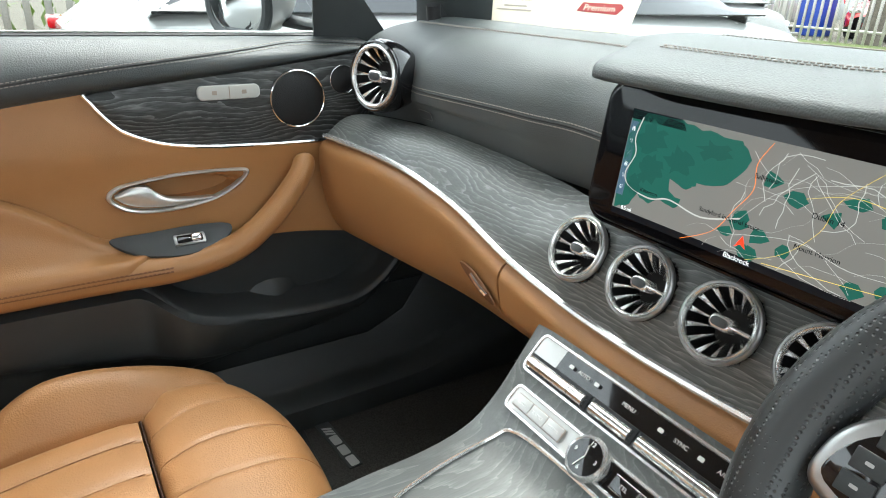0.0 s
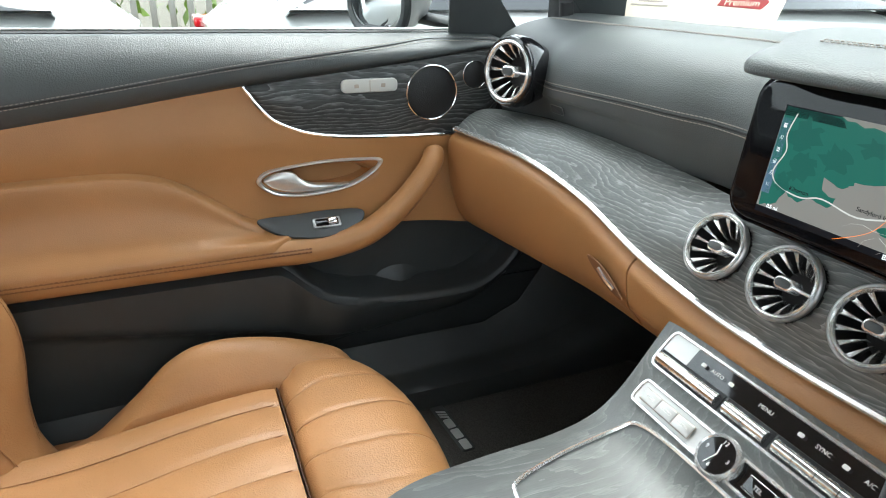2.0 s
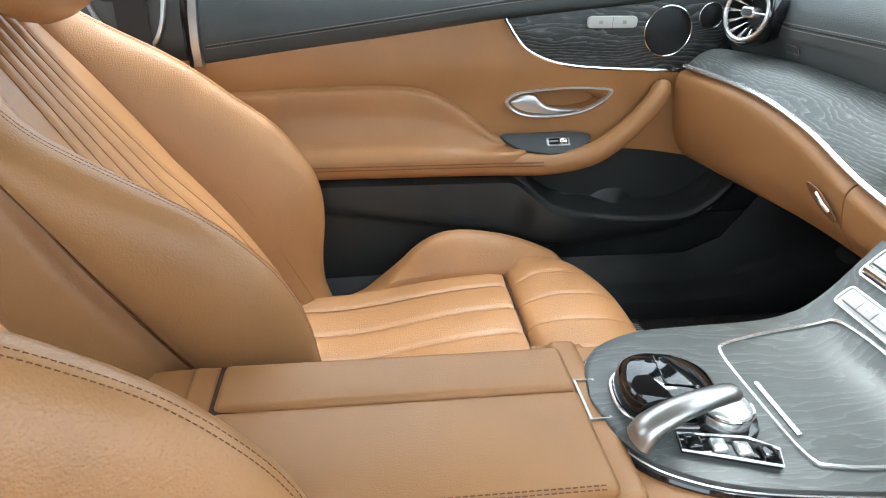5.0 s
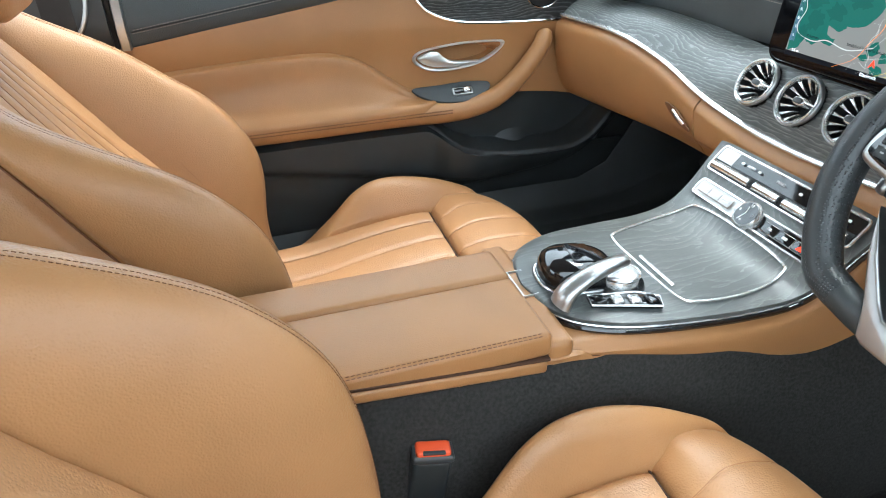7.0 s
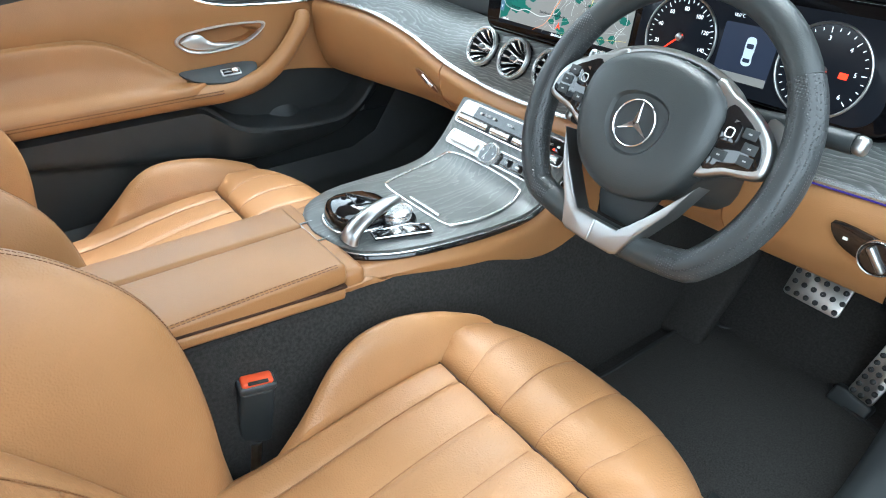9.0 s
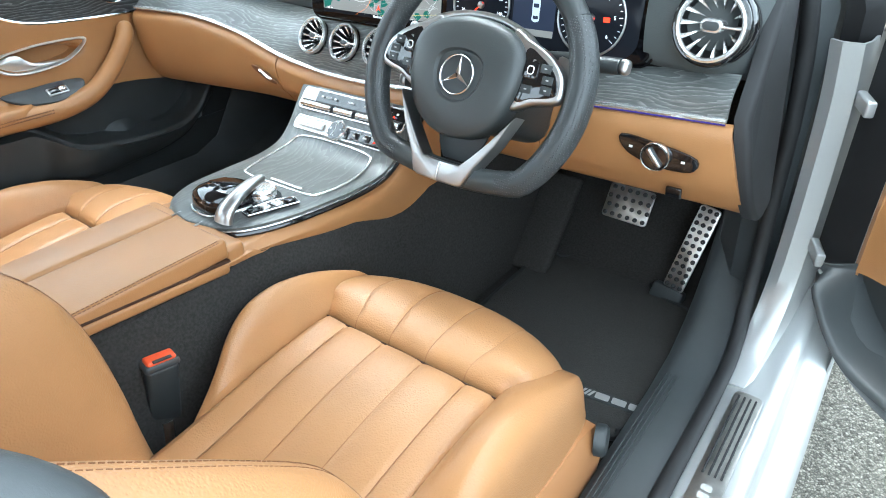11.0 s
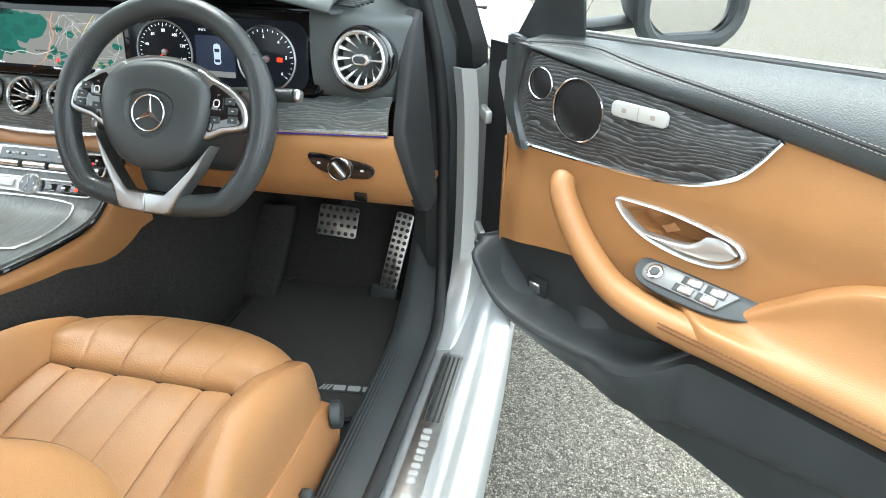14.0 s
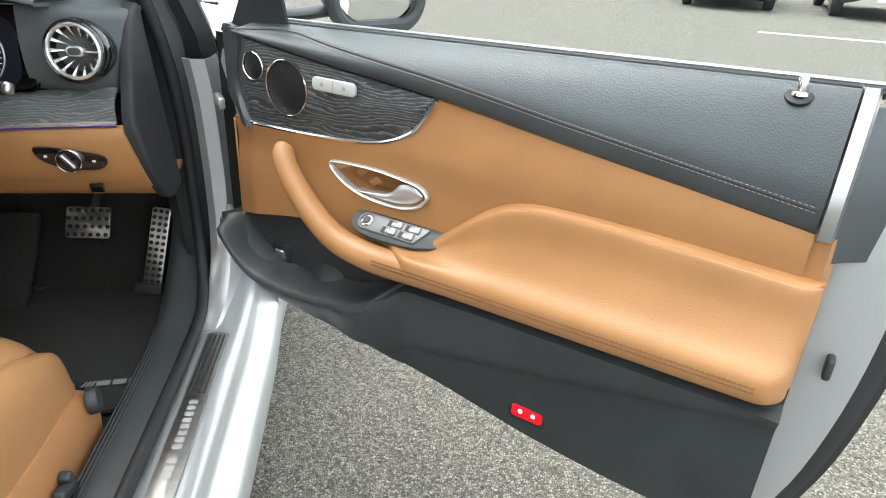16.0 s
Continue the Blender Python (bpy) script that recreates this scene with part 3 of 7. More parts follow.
def wood_pt(x, k, off=0.0):
    """A place on the wood band: k runs from its lower edge (0) to its upper edge (1)."""
    y0, z0, y1, z1 = CY(x), CZ(x), UY(x), UZ(x)
    bow = 0.014 * math.sin(math.pi * k)
    d = Vector((0, y1 - y0, z1 - z0)).normalized()
    nrm = Vector((0, -d.z, d.y))
    return Vector((x, y0 + (y1 - y0) * k, z0 + (z1 - z0) * k)) + nrm * (bow + off)


VENTS = (-0.132, -0.044, 0.045, 0.134)
VENT_R = 0.0375
wood_bm = surf([[wood_pt(x, k) for k in span(0, 1, 41)] for x in span(-0.665, -0.183, 28) + span(-0.180, 0.182, 146) + span(0.186, 0.682, 28)])
holes = [wood_pt(x, 0.53) for x in VENTS]
bmesh.ops.delete(wood_bm, geom=[f for f in wood_bm.faces if min((f.calc_center_median() - h).length for h in holes) < 0.945 * VENT_R], context="FACES")
bmesh.ops.recalc_face_normals(wood_bm, faces=wood_bm.faces[:])
bmesh.ops.solidify(wood_bm, geom=wood_bm.faces[:], thickness=0.005)
wpart("wood_band", wood_bm, WOOD_DASH_SHEEN, dash, "grey open-pored ash wood band")
wpart("chrome_strip", tube([wood_pt(x, -0.02, 0.002) for x in span(-0.665, 0.682, 70)], 0.0045, 8), BRIGHT, dash, "thin chrome strip")

AMBIENT = glow("ambient_light", (0.035, 0.022, 0.14), 0.25)
wpart("ambient_light", tube([wood_pt(x, -0.10, 0.004) for x in span(0.42, 0.682, 20)], 0.0012, 6), AMBIENT, dash, "thin violet ambient light line")


def knee(x):
    y, z = CY(x), CZ(x)
    zb = 0.645
    h = z - zb
    pts = [(y + 0.006, z - 0.006), (y - 0.004, z - 0.010), (y - 0.012, z - 0.022), (y - 0.012, z - 0.3 * h), (y - 0.004, z - 0.6 * h), (y + 0.012, zb + 0.03), (y + 0.034, zb + 0.006), (y + 0.07, zb), (y + 0.2, zb + 0.01)]
    lean = 0.27 * smooth01((x - 0.5) / 0.19)
    return [Vector((x + lean * max(0.0, z - p.z), p.y, p.z)) for p in spline([(0, a, b) for a, b in pts], 4)]


for a, b, nm, lb in ((-0.668, -0.237, "glove_box", "tan leather glove box front"), (-0.234, 0.40, "knee_panel", "tan leather lower dash panel"), (0.402, 0.69, "driver_knee_panel", "tan lower dash panel beside the steering column")):
    wpart(nm, surf([knee(x) for x in span(a, b, 26)], thick=0.01), TAN, dash, lb)


def pad_y(x):
    """The pad draws back at its outer vent and towards the screen panel."""
    return UY(x) + 0.014 * smooth01((-0.495 - x) / 0.06) + 0.022 * smooth01((x + 0.30) / 0.14)


def pad(x):
    y, z = pad_y(x), UZ(x)
    return [(y + 0.006, z - 0.004), (y - 0.004, z + 0.012), (y - 0.013, z + 0.032), (y - 0.020, 0.900 + 0.3 * (z - 0.855)), (y - 0.0225, 0.919), (y - 0.0222, 0.923), (y - 0.016, 0.950), (y + 0.006, 0.976), (y + 0.045, 0.994), (y + 0.10, 1.004), (y + 0.115, 1.0), (y + 0.12, 1.004), (y + 0.16, 1.01), (y + 0.24, 1.005), (y + 0.40, 0.985)]


def pad_row(x):
    return [Vector((x, p.y, p.z)) for p in spline([(0, a, b) for a, b in pad(x)], 4)]


wpart("dash_pad", surf([pad_row(x) for x in span(-0.70, -0.125, 44)], thick=0.008), DASH_LEATHER_LIT, dash, "grained black leather dash pad")
for dz, dy in ((0.0040, 0.0006), (-0.0040, 0.0)):
    wpart("stitching", stitches([Vector((x, pad_y(x) - 0.0230 + dy, 0.921 + dz)) for x in span(-0.62, -0.135, 40)], 0.0008), THREAD, dash, "row of pale stitching")
wpart("seam", tube([Vector((x, pad_y(x) - 0.0222, 0.921)) for x in span(-0.62, -0.135, 40)], 0.0014, 6), RUBBER, dash, "")
for dy in (0.086, 0.096):
    wpart("stitching", stitches([Vector((x, UY(x) + dy, 1.0048)) for x in span(-0.66, -0.155, 30)], 0.0008), THREAD, dash, "row of pale stitching")
BADGE_M = facing((-0.496, pad_y(-0.496) - 0.0105, 0.8865), (0.0, -0.93, -0.36))
wpart("airbag_badge", plate(rrect(0.034, 0.013, 0.003), 0.0015, 0.0005, at=BADGE_M), GREY_PLASTIC, dash, "small embossed airbag badge")
wpart("badge_edge", tube([BADGE_M @ Vector((*p, 0.0012)) for p in rrect(0.034, 0.013, 0.003)], 0.0006, 5, closed=True), SILVER_DULL, dash)

# hood over the screens
hood = []
for x in span(-0.155, 0.60, 46):
    e = min(1.0, (x + 0.155) / 0.05)
    rise = 0.034 * math.exp(-((x - 0.37) / 0.17) ** 2)
    yf = -0.012 + 0.05 * (1 - e) ** 2 - 0.02 * math.exp(-((x - 0.37) / 0.2) ** 2)
    fall = 0.12 * max(0, x - 0.52) ** 1.2
    prof = [(0.07, 0.986), (yf + 0.03, 0.990), (yf + 0.004, 0.993), (yf, 0.998), (yf + 0.006, 1.006), (yf + 0.03, 1.014), (0.09, 1.026), (0.18, 1.028), (0.26, 1.018), (0.42, 0.99)]
    hood.append([Vector((x, p.y, p.z + rise - fall)) for p in spline([(0, a, b) for a, b in prof], 4)])
wpart("instrument_hood", surf(hood, thick=0.006), DASH_LEATHER_LIT, dash, "black leather hood above the screens")
for y0, z0, xa, xb in ((0.055, 1.0222, -0.10, 0.52), (0.060, 1.0234, -0.10, 0.52), (0.185, 1.0284, -0.13, 0.55), (0.193, 1.0280, -0.13, 0.55)):
    wpart("stitching", stitches([Vector((x, y0, z0 + 0.034 * math.exp(-((x - 0.37) / 0.17) ** 2) - 0.12 * max(0, x - 0.52) ** 1.2)) for x in span(xa, xb, 40)], 0.0007, 0.0036, 0.0018), THREAD, dash, "row of pale stitching")

# glass panel with the two displays
panel_m = facing((0.205, 0.048, 0.916), (0, -1, 0.12))
panel = wpart("display_panel", plate(rrect(0.70, 0.136, 0.022, 6), 0.010, 0.003, 3, at=panel_m), SCREEN_GLASS, dash, "glossy black display panel")
wpart("panel_trim", tube([panel_m @ Vector((*p, 0.002)) for p in rrect(0.708, 0.144, 0.024, 6)], 0.002, 6, closed=True), SCREEN_GLASS, dash, "thin black frame")

# driver side outer pad
rows = []
for x in span(0.545, 0.705, 14):
    k = (x - 0.545) / 0.16
    pr = [(0.06, 0.846), (0.042, 0.855), (0.028, 0.88), (0.024, 0.92), (0.028, 0.96), (0.035, 0.99), (0.08, 1.012 - 0.02 * k), (0.2, 1.01 - 0.02 * k), (0.42, 0.985)]
    dy = 0.06 * max(0, k - 0.55) ** 2 / 0.2
    rows.append([Vector((x, p.y + dy, p.z - 0.012 * k)) for p in spline([(0, a, b) for a, b in pr], 4)])
wpart("outer_pad", surf(rows, thick=0.008), DASH_LEATHER_LIT, dash, "black leather pad round the outer vent")
for s in (-1, 1):
    cap = [(p.x, p.y) for p in spline([(-0.012, 0.642, 0), (-0.040, 0.68, 0), (-0.050, 0.74, 0), (-0.046, 0.80, 0), (-0.022, 0.86, 0), (0.000, 0.92, 0), (0.028, 0.975, 0), (0.065, 0.99, 0), (0.085, 0.96, 0), (0.092, 0.80, 0), (0.075, 0.66, 0), (0.03, 0.638, 0)], 4, True)]
    m = Matrix(((0, 0, s, s * 0.690), (1, 0, 0, 0.065), (0, 1, 0, 0), (0, 0, 0, 1)))
    cap_bm = plate(cap, 0.022, 0.009, 4, at=m)
    if s > 0:
        for v in cap_bm.verts:
            v.co.x += 0.23 * max(0.0, 0.80 - v.co.z)
    wpart("dash_end", cap_bm, RUBBER, dash, "black plastic dashboard end cover")
sl = bmesh.new()
for i in range(5):
    tube([(0.575 + 0.006 * i, 0.035 + 0.011 * i, 1.004 + 0.001 * i), (0.625 + 0.004 * i, 0.035 + 0.011 * i, 1.000 + 0.001 * i)], 0.003, 6, bm=sl)
wpart("demister_vent", sl, BLACK_PLASTIC, dash, "slotted black demister vent")


# ---- turbine air vents ----
def turbine_vent(r, outer):
    v = thing("air_vent", "round turbine air vent with chrome blades", "air vent", group="dashboard air vents")
    part("rim", ring(r, r * 0.90, 0.0035), SATIN if not outer else PIANO, v, "knurled satin ring" if not outer else "gloss black ring")
    part("inner_ring", ring(r * 0.91, r * 0.81 if not outer else r * 0.77, 0.004, at=pose(0, 0, 0.001)), BRIGHT, v, "bright ring")
    part("bowl", lathe([(r * 0.86, 0.001), (r * 0.82, -0.012), (r * 0.6, -0.034), (0.0005, -0.038)]), HOLLOW, v, "dark hollow")
    blade = bmesh.new()
    rows = []
    for k in span(0, 1, 6):
        rr = r * (0.40 + 0.46 * k)
        w = r * (0.010 + 0.062 * k ** 1.3)
        lift = -0.016 + 0.0175 * k ** 0.8
        rows.append([Vector((rr, -w, lift - 0.001)), Vector((rr, 0, lift - 0.004 * k)), Vector((rr, w, lift - 0.001)), Vector((rr, w * 0.5, lift - 0.010)), Vector((rr, -w * 0.5, lift - 0.010))])
    surf(rows, True, caps=True, bm=blade)
    b0 = part("blade", blade, BLADE, v, "chrome blade")
    for i in range(1, 14):
        b = new("blade", b0.data)
        b.parent = v
        b.rotation_euler = (0, 0, 2 * math.pi * i / 14)
    hub = [(x * r * 0.30, y * r * 0.30) for x, y in rrect(2.0, 1.15, 0.55, 6)]
    part("hub", plate(hub, 0.016, 0.003, 3, at=pose(0, 0, -0.012)), BRIGHT, v, "chrome hub")
    part("hub_cap", plate([(x * 0.7, y * 0.62) for x, y in hub], 0.0015, 0.0006, at=pose(0, 0, 0.0042)), GREY_PLASTIC, v, "dark hub insert")
    part("tab", box(r * 0.55, 0.0035, 0.006, 0.0015, at=pose(r * 0.48, 0, 0.001)), BRIGHT, v)
    return v


def vent_pose(x):
    p = wood_pt(x, 0.53, 0.0)
    a, b = wood_pt(x, 0.30), wood_pt(x, 0.75)
    d = (b - a).normalized()
    return facing(p + Vector((0, -d.z, d.y)) * 0.004, (0, -d.z, d.y))


v0 = turbine_vent(VENT_R, False)
v0.matrix_world = vent_pose(VENTS[0])
for x in VENTS[1:]:
    copy_thing(v0, vent_pose(x))
vp = turbine_vent(0.052, True)
vp.matrix_world = facing((-0.568, -0.006, 0.934), (0.30, -1, 0.10))
copy_thing(vp, facing((0.641, 0.004, 0.922), (-0.12, -1, 0.10)))
for x, nx, yv in ((-0.568, 0.30, -0.006), (0.641, -0.12, 0.004)):
    wpart("vent_housing", lathe([(0.0525, 0.002), (0.0545, -0.003), (0.0545, -0.018), (0.046, -0.05)], 36, at=facing((x, yv, 0.934 if x < 0 else 0.922), (nx, -1, 0.11))), PIANO, dash, "gloss black vent housing")

# ---- doors ----
SEAM = curve1([(-0.13, 0.968), (-0.045, 0.958), (0.144, 0.935), (0.375, 0.911), (0.595, 0.88), (0.92, 0.835)])
WLOW = curve1([(-0.10, 0.814), (0.009, 0.816), (0.147, 0.820), (0.268, 0.831), (0.333, 0.856), (0.360, 0.885), (0.376, 0.9105)])
CREASE_V = curve1([(0.30, 0.690), (0.379, 0.697), (0.42, 0.725), (0.472, 0.763), (0.52, 0.786), (0.58, 0.795), (0.732, 0.793), (0.92, 0.783)])
TANLOW = curve1([(-0.13, 0.612), (-0.02, 0.644), (0.135, 0.662), (0.22, 0.64), (0.332, 0.624), (0.5, 0.626), (0.94, 0.632)])
LIP = curve1([(-0.13, 0.612), (-0.10, 0.604), (-0.06, 0.562), (-0.02, 0.536), (0.026, 0.527), (0.139, 0.530), (0.264, 0.555), (0.332, 0.602), (0.36, 0.615), (0.92, 0.62)])
DOORLOW = curve1([(-0.13, 0.57), (-0.09, 0.540), (-0.03, 0.496), (0.05, 0.476), (0.2, 0.462), (0.43, 0.430), (0.6, 0.402), (0.83, 0.385), (0.92, 0.40)])
def TOPV(u):
    return 0.977 + 0.010 * u


UFRONT = curve1([(0.80, -0.024), (0.815, -0.030), (0.835, -0.048), (0.855, -0.068), (0.875, -0.077), (0.90, -0.072), (0.93, -0.060), (0.97, -0.052)])


def TANLEAN(v):
    """The tan panel's soft shoulder: it leans back above it and falls away below."""
    return -0.006 * smooth01((v - 0.825) / 0.08) - 0.008 * smooth01((0.825 - v) / 0.07)


def make_door(D, driver):
    """One door; D(u, v, w) places a point u along the door from its tweeter, v high, w into the cabin."""
    name = "driver_door" if driver else "passenger_door"
    d = world_thing(name, "open front door trimmed in tan and black leather" if driver else "closed front door trimmed in tan and black leather", "car door", D(0.4, 0.4, 0))
    # tan upper panel
    def wtan(u, v):
        w = TANLEAN(v)
        e = ((u - 0.262) / 0.098) ** 2 + ((v - 0.759) / 0.0265) ** 2
        w -= 0.030 * smooth01((1.0 - e) / 0.42)
        w += 0.010 * smooth01((0.25 - u) / 0.3) * smooth01((0.80 - v) / 0.1)
        w -= 0.02 * smooth01((-0.02 - u) / 0.08)
        return w
    rows = []
    for u in span(-0.095, 0.14, 28) + span(0.144, 0.384, 90) + span(0.39, 0.905, 46):
        hi = SEAM(u) if u > 0.376 else WLOW(u)
        lo = TANLOW(u)
        rows.append([D(u, lo + (hi - lo) * k, wtan(u, lo + (hi - lo) * k)) for k in span(0, 1, 60)])
    upper = wpart("upper_panel", surf(rows, thick=0.006), TAN, d, "tan leather door panel")
    # black belt pad
    rows = []
    for u in span(-0.100, 0.905, 62):
        s = SEAM(u)
        top = TOPV(u)
        h = top - s
        pr = [(s - 0.004, -0.006), (s + 0.001, 0.004), (s + 0.15 * h, 0.010), (s + 0.4 * h, 0.008), (s + 0.7 * h, -0.010), (s + 0.92 * h, -0.032), (top, -0.046), (top - 0.002, -0.058)]
        q = smooth01((-0.045 - u) / 0.05)
        rows.append([D(u, p.x - 0.014 * q * max(0.0, (p.x - s) / h), p.y - 0.024 * q) for p in spline([(a, b, 0) for a, b in pr], 4)])
    wpart("belt_pad", surf(rows, thick=0.008), BLACK_LEATHER, d, "grained black leather window-sill pad")
    def sew(u):
        """How far the pad's seam runs above its lower edge."""
        return 0.025 * smooth01((u + 0.12) / 0.22) + 0.003

    def pad_w(u, v):
        k = (v - SEAM(u)) / (TOPV(u) - SEAM(u))
        return curve1([(0.0, 0.003), (0.15, 0.010), (0.4, 0.008), (0.7, -0.010), (0.92, -0.032)])(k)
    wpart("pad_seam", tube([D(u, SEAM(u) + sew(u), pad_w(u, SEAM(u) + sew(u)) + 0.0002) for u in span(-0.045, 0.90, 70)], 0.0013, 6), RUBBER, d, "")
    for off in (-0.0028, 0.0028):
        wpart("stitching", stitches([D(u, SEAM(u) + sew(u) + off, pad_w(u, SEAM(u) + sew(u) + off) + 0.0005) for u in span(-0.045, 0.90, 70)], 0.0006), THREAD, d, "pale stitching")
    # wood insert and chrome edge
    def back(u):
        return -0.03 * smooth01((-0.02 - u) / 0.08)
    rows = []
    for u in span(-0.088, 0.375, 60):
        lo, hi = WLOW(u), SEAM(u) - 0.002
        r = []
        for k in span(0, 1, 13):
            v = lo + (hi - lo) * k
            uu = UFRONT(v) + (u + 0.088) / 0.463 * (0.375 - UFRONT(v))
            r.append(D(uu, (WLOW(uu) + (SEAM(uu) - 0.002 - WLOW(uu)) * k), 0.003 + 0.006 * math.sin(math.pi * k) + back(uu)))
        rows.append(r)
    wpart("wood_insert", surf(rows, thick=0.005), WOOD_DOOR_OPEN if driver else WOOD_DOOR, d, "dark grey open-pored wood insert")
    wpart("chrome_strip", tube([D(u, WLOW(u) - 0.001, 0.005 - 0.03 * smooth01((-0.02 - u) / 0.08)) for u in span(-0.030, 0.377, 60)], 0.0035, 8), CHROME, d, "thin chrome strip")
    # loudspeakers
    for nm, u, v, r in (("woofer_grille", 0.075, 0.888, 0.046), ("tweeter_grille", -0.003, 0.9145, 0.0235)):
        m = Matrix.Identity(4)
        o = D(u, v, 0.009)
        m = facing(o, D(u, v, 1) - o)
        g = wpart(nm, lathe([(r * 0.93, 0.0), (r * 0.8, 0.002), (r * 0.5, 0.004), (0.0003, 0.005)], 36, at=m), MESH, d, "black perforated metal speaker grille")
        wpart("grille_ring", ring(r, r * 0.92, 0.0025, at=m), CHROME, g, "thin bright ring")
    # seat heating switch
    m = facing(D(0.182, 0.904, 0.009), D(0.182, 0.904, 1) - D(0.182, 0.904, 0))
    swo = wpart("seat_switch", plate(rrect(0.093 if not driver else 0.086, 0.021, 0.008, 6), 0.005, 0.002, 3, at=m), PALE_BTN, d, "silver two-part seat switch")
    for du in (-0.022, 0.022):
        wpart("symbol", plate(rrect(0.007, 0.006, 0.001), 0.0004, 0, at=m @ pose(du, 0, 0.005)), GREYPRINT, swo, "")
    wpart("switch_gap", plate(rrect(0.0012, 0.019, 0.0004, 1), 0.0004, 0, at=m @ pose(0, 0, 0.005)), GREYPRINT, swo, "")
    # armrest
    rows = []
    for u in span(0.265, 0.895, 56) + span(0.899, 0.9315, 9):
        c = CREASE_V(u)
        tip = smooth01((u - 0.255) / 0.12) * (1.0 if u < 0.895 else max(0.02, 1 - ((u - 0.895) / 0.037) ** 2) ** 0.5)
        pr = [(c + 0.001, -0.010), (c - 0.0010, 0.004), (c - 0.005, 0.014 * tip), (c - 0.012, 0.019 * tip), (0.676 + 0.58 * (c - 0.688), 0.020 * tip + 0.002), (0.676 + 0.20 * (c - 0.688), 0.036 * tip), (0.676, 0.055 * tip), (0.662, 0.060 * tip), (0.645, 0.058 * tip), (0.633, 0.050 * tip), (0.627, 0.034 * tip), (0.628, 0.0)]
        rows.append([D(u, p.x, p.y) for p in spline([(a, b, 0) for a, b in pr], 4)])
    wpart("armrest", surf(rows, thick=0.006), TAN, d, "padded tan leather armrest")
    gp = spline([(0.50, 0.652, 0.030), (0.38, 0.650, 0.034), (0.285, 0.648, 0.036), (0.205, 0.664, 0.040), (0.145, 0.704, 0.040), (0.100, 0.752, 0.038), (0.080, 0.780, 0.032), (0.074, 0.792, 0.018)], 8)
    grip = wpart("grab_handle", tube([D(p.x, p.y, p.z) for p in gp], lambda k: 0.0265 - 0.0085 * k if k < 0.93 else 0.0186 * (1 - ((k - 0.93) / 0.075) ** 2) ** 0.5, 14, flat=0.95), TAN, d, "curved tan leather pull handle")
    st = bmesh.new()
    for dv in (0.0, 0.0065):
        path = [D(u, 0.6530 + dv, 0.0594 + dv * 0.08 + 0.0016 * smooth01((0.40 - u) / 0.08)) for u in span(0.30, 0.895, 36)]
        stitches(path, 0.0007, bm=st)
        wpart("sewn_groove", tube([p - Vector((0, 0, 0.0014)) for p in path], 0.0007, 6), SEAM_SHADE_TAN, d, "")
    wpart("stitching", st, THREAD_TAN, d, "tan stitching")
    # Dark tube along the armrest crease paints its shade.
    wpart("crease_shade_line", tube([D(u, CREASE_V(u) + 0.0024, wtan(u, CREASE_V(u) + 0.0024) + 0.0012) for u in span(0.385, 0.90, 50)], 0.0022, 6), CREASE_SHADE, d, "")
    # switch pod on the armrest ledge
    pu, pv, pw = (0.300, 0.6925, 0.0095) if driver else (0.288, 0.684, 0.020)
    a = D(pu, pv, pw)
    nrm = (D(pu, pv + 0.8, pw + 0.6) - a)
    along = (D(0.0, 0.684, 0) - D(0.5, 0.684, 0)).normalized()
    zax = nrm.normalized()
    yax = zax.cross(along).normalized()
    pm = Matrix((along, yax, zax)).transposed().to_4x4()
    pm.translation = a
    sgn = 1 if (D(pu, pv + 1.0, pw) - a).dot(yax) > 0 else -1
    pod_out = spline([(-0.088, 0.016 * sgn, 0), (-0.05, -0.018 * sgn, 0), (0.02, -0.030 * sgn, 0), (0.075, -0.012 * sgn, 0), (0.088, 0.014 * sgn, 0), (0.04, 0.022 * sgn, 0), (-0.03, 0.020 * sgn, 0)], 6, True)
    if driver:
        pod_out = spline([(-0.128, 0.010 * sgn, 0), (-0.105, -0.006 * sgn, 0), (-0.05, -0.022 * sgn, 0), (0.02, -0.025 * sgn, 0), (0.062, -0.018 * sgn, 0), (0.076, 0.002 * sgn, 0), (0.060, 0.020 * sgn, 0), (-0.04, 0.020 * sgn, 0), (-0.10, 0.018 * sgn, 0)], 6, True)
    pod = wpart("switch_pod", plate([(p.x, p.y) for p in pod_out], 0.006, 0.002, 2, at=pm), GREY_PLASTIC, d, "dark grey switch pod")
    if driver:
        po = [Vector((0.046 + 0.0155 * math.cos(q), 0.0155 * math.sin(q) * sgn, 0)) for q in span(-math.pi / 2, math.pi / 2, 10)] + [Vector((-0.068, 0.0150 * sgn, 0)), Vector((-0.071, 0.0130 * sgn, 0)), Vector((-0.054, -0.0145 * sgn, 0)), Vector((-0.051, -0.0155 * sgn, 0))]

        wpart("window_switch_plate", plate([(p.x, p.y) for p in po], 0.004, 0.0015, at=pm @ pose(0.0, 0, 0.006)), SILVER_DULL, pod, "silver window switch plate")
        for wx in (-0.041, -0.008):
            for wy in (-0.0075, 0.0065):
                wpart("switch_well", box(0.028, 0.0120, 0.002, 0.0008, at=pm @ pose(wx + 0.001 - 0.4 * wy, wy * sgn, 0.0098)), BLACK_PLASTIC, pod, "dark switch well")
                wpart("window_switch", box(0.021, 0.0110, 0.007, 0.0028, at=pm @ pose(wx - 0.0025 - 0.4 * wy, wy * sgn, 0.0112, 0, 12)), BRIGHT, pod, "bright window switch")
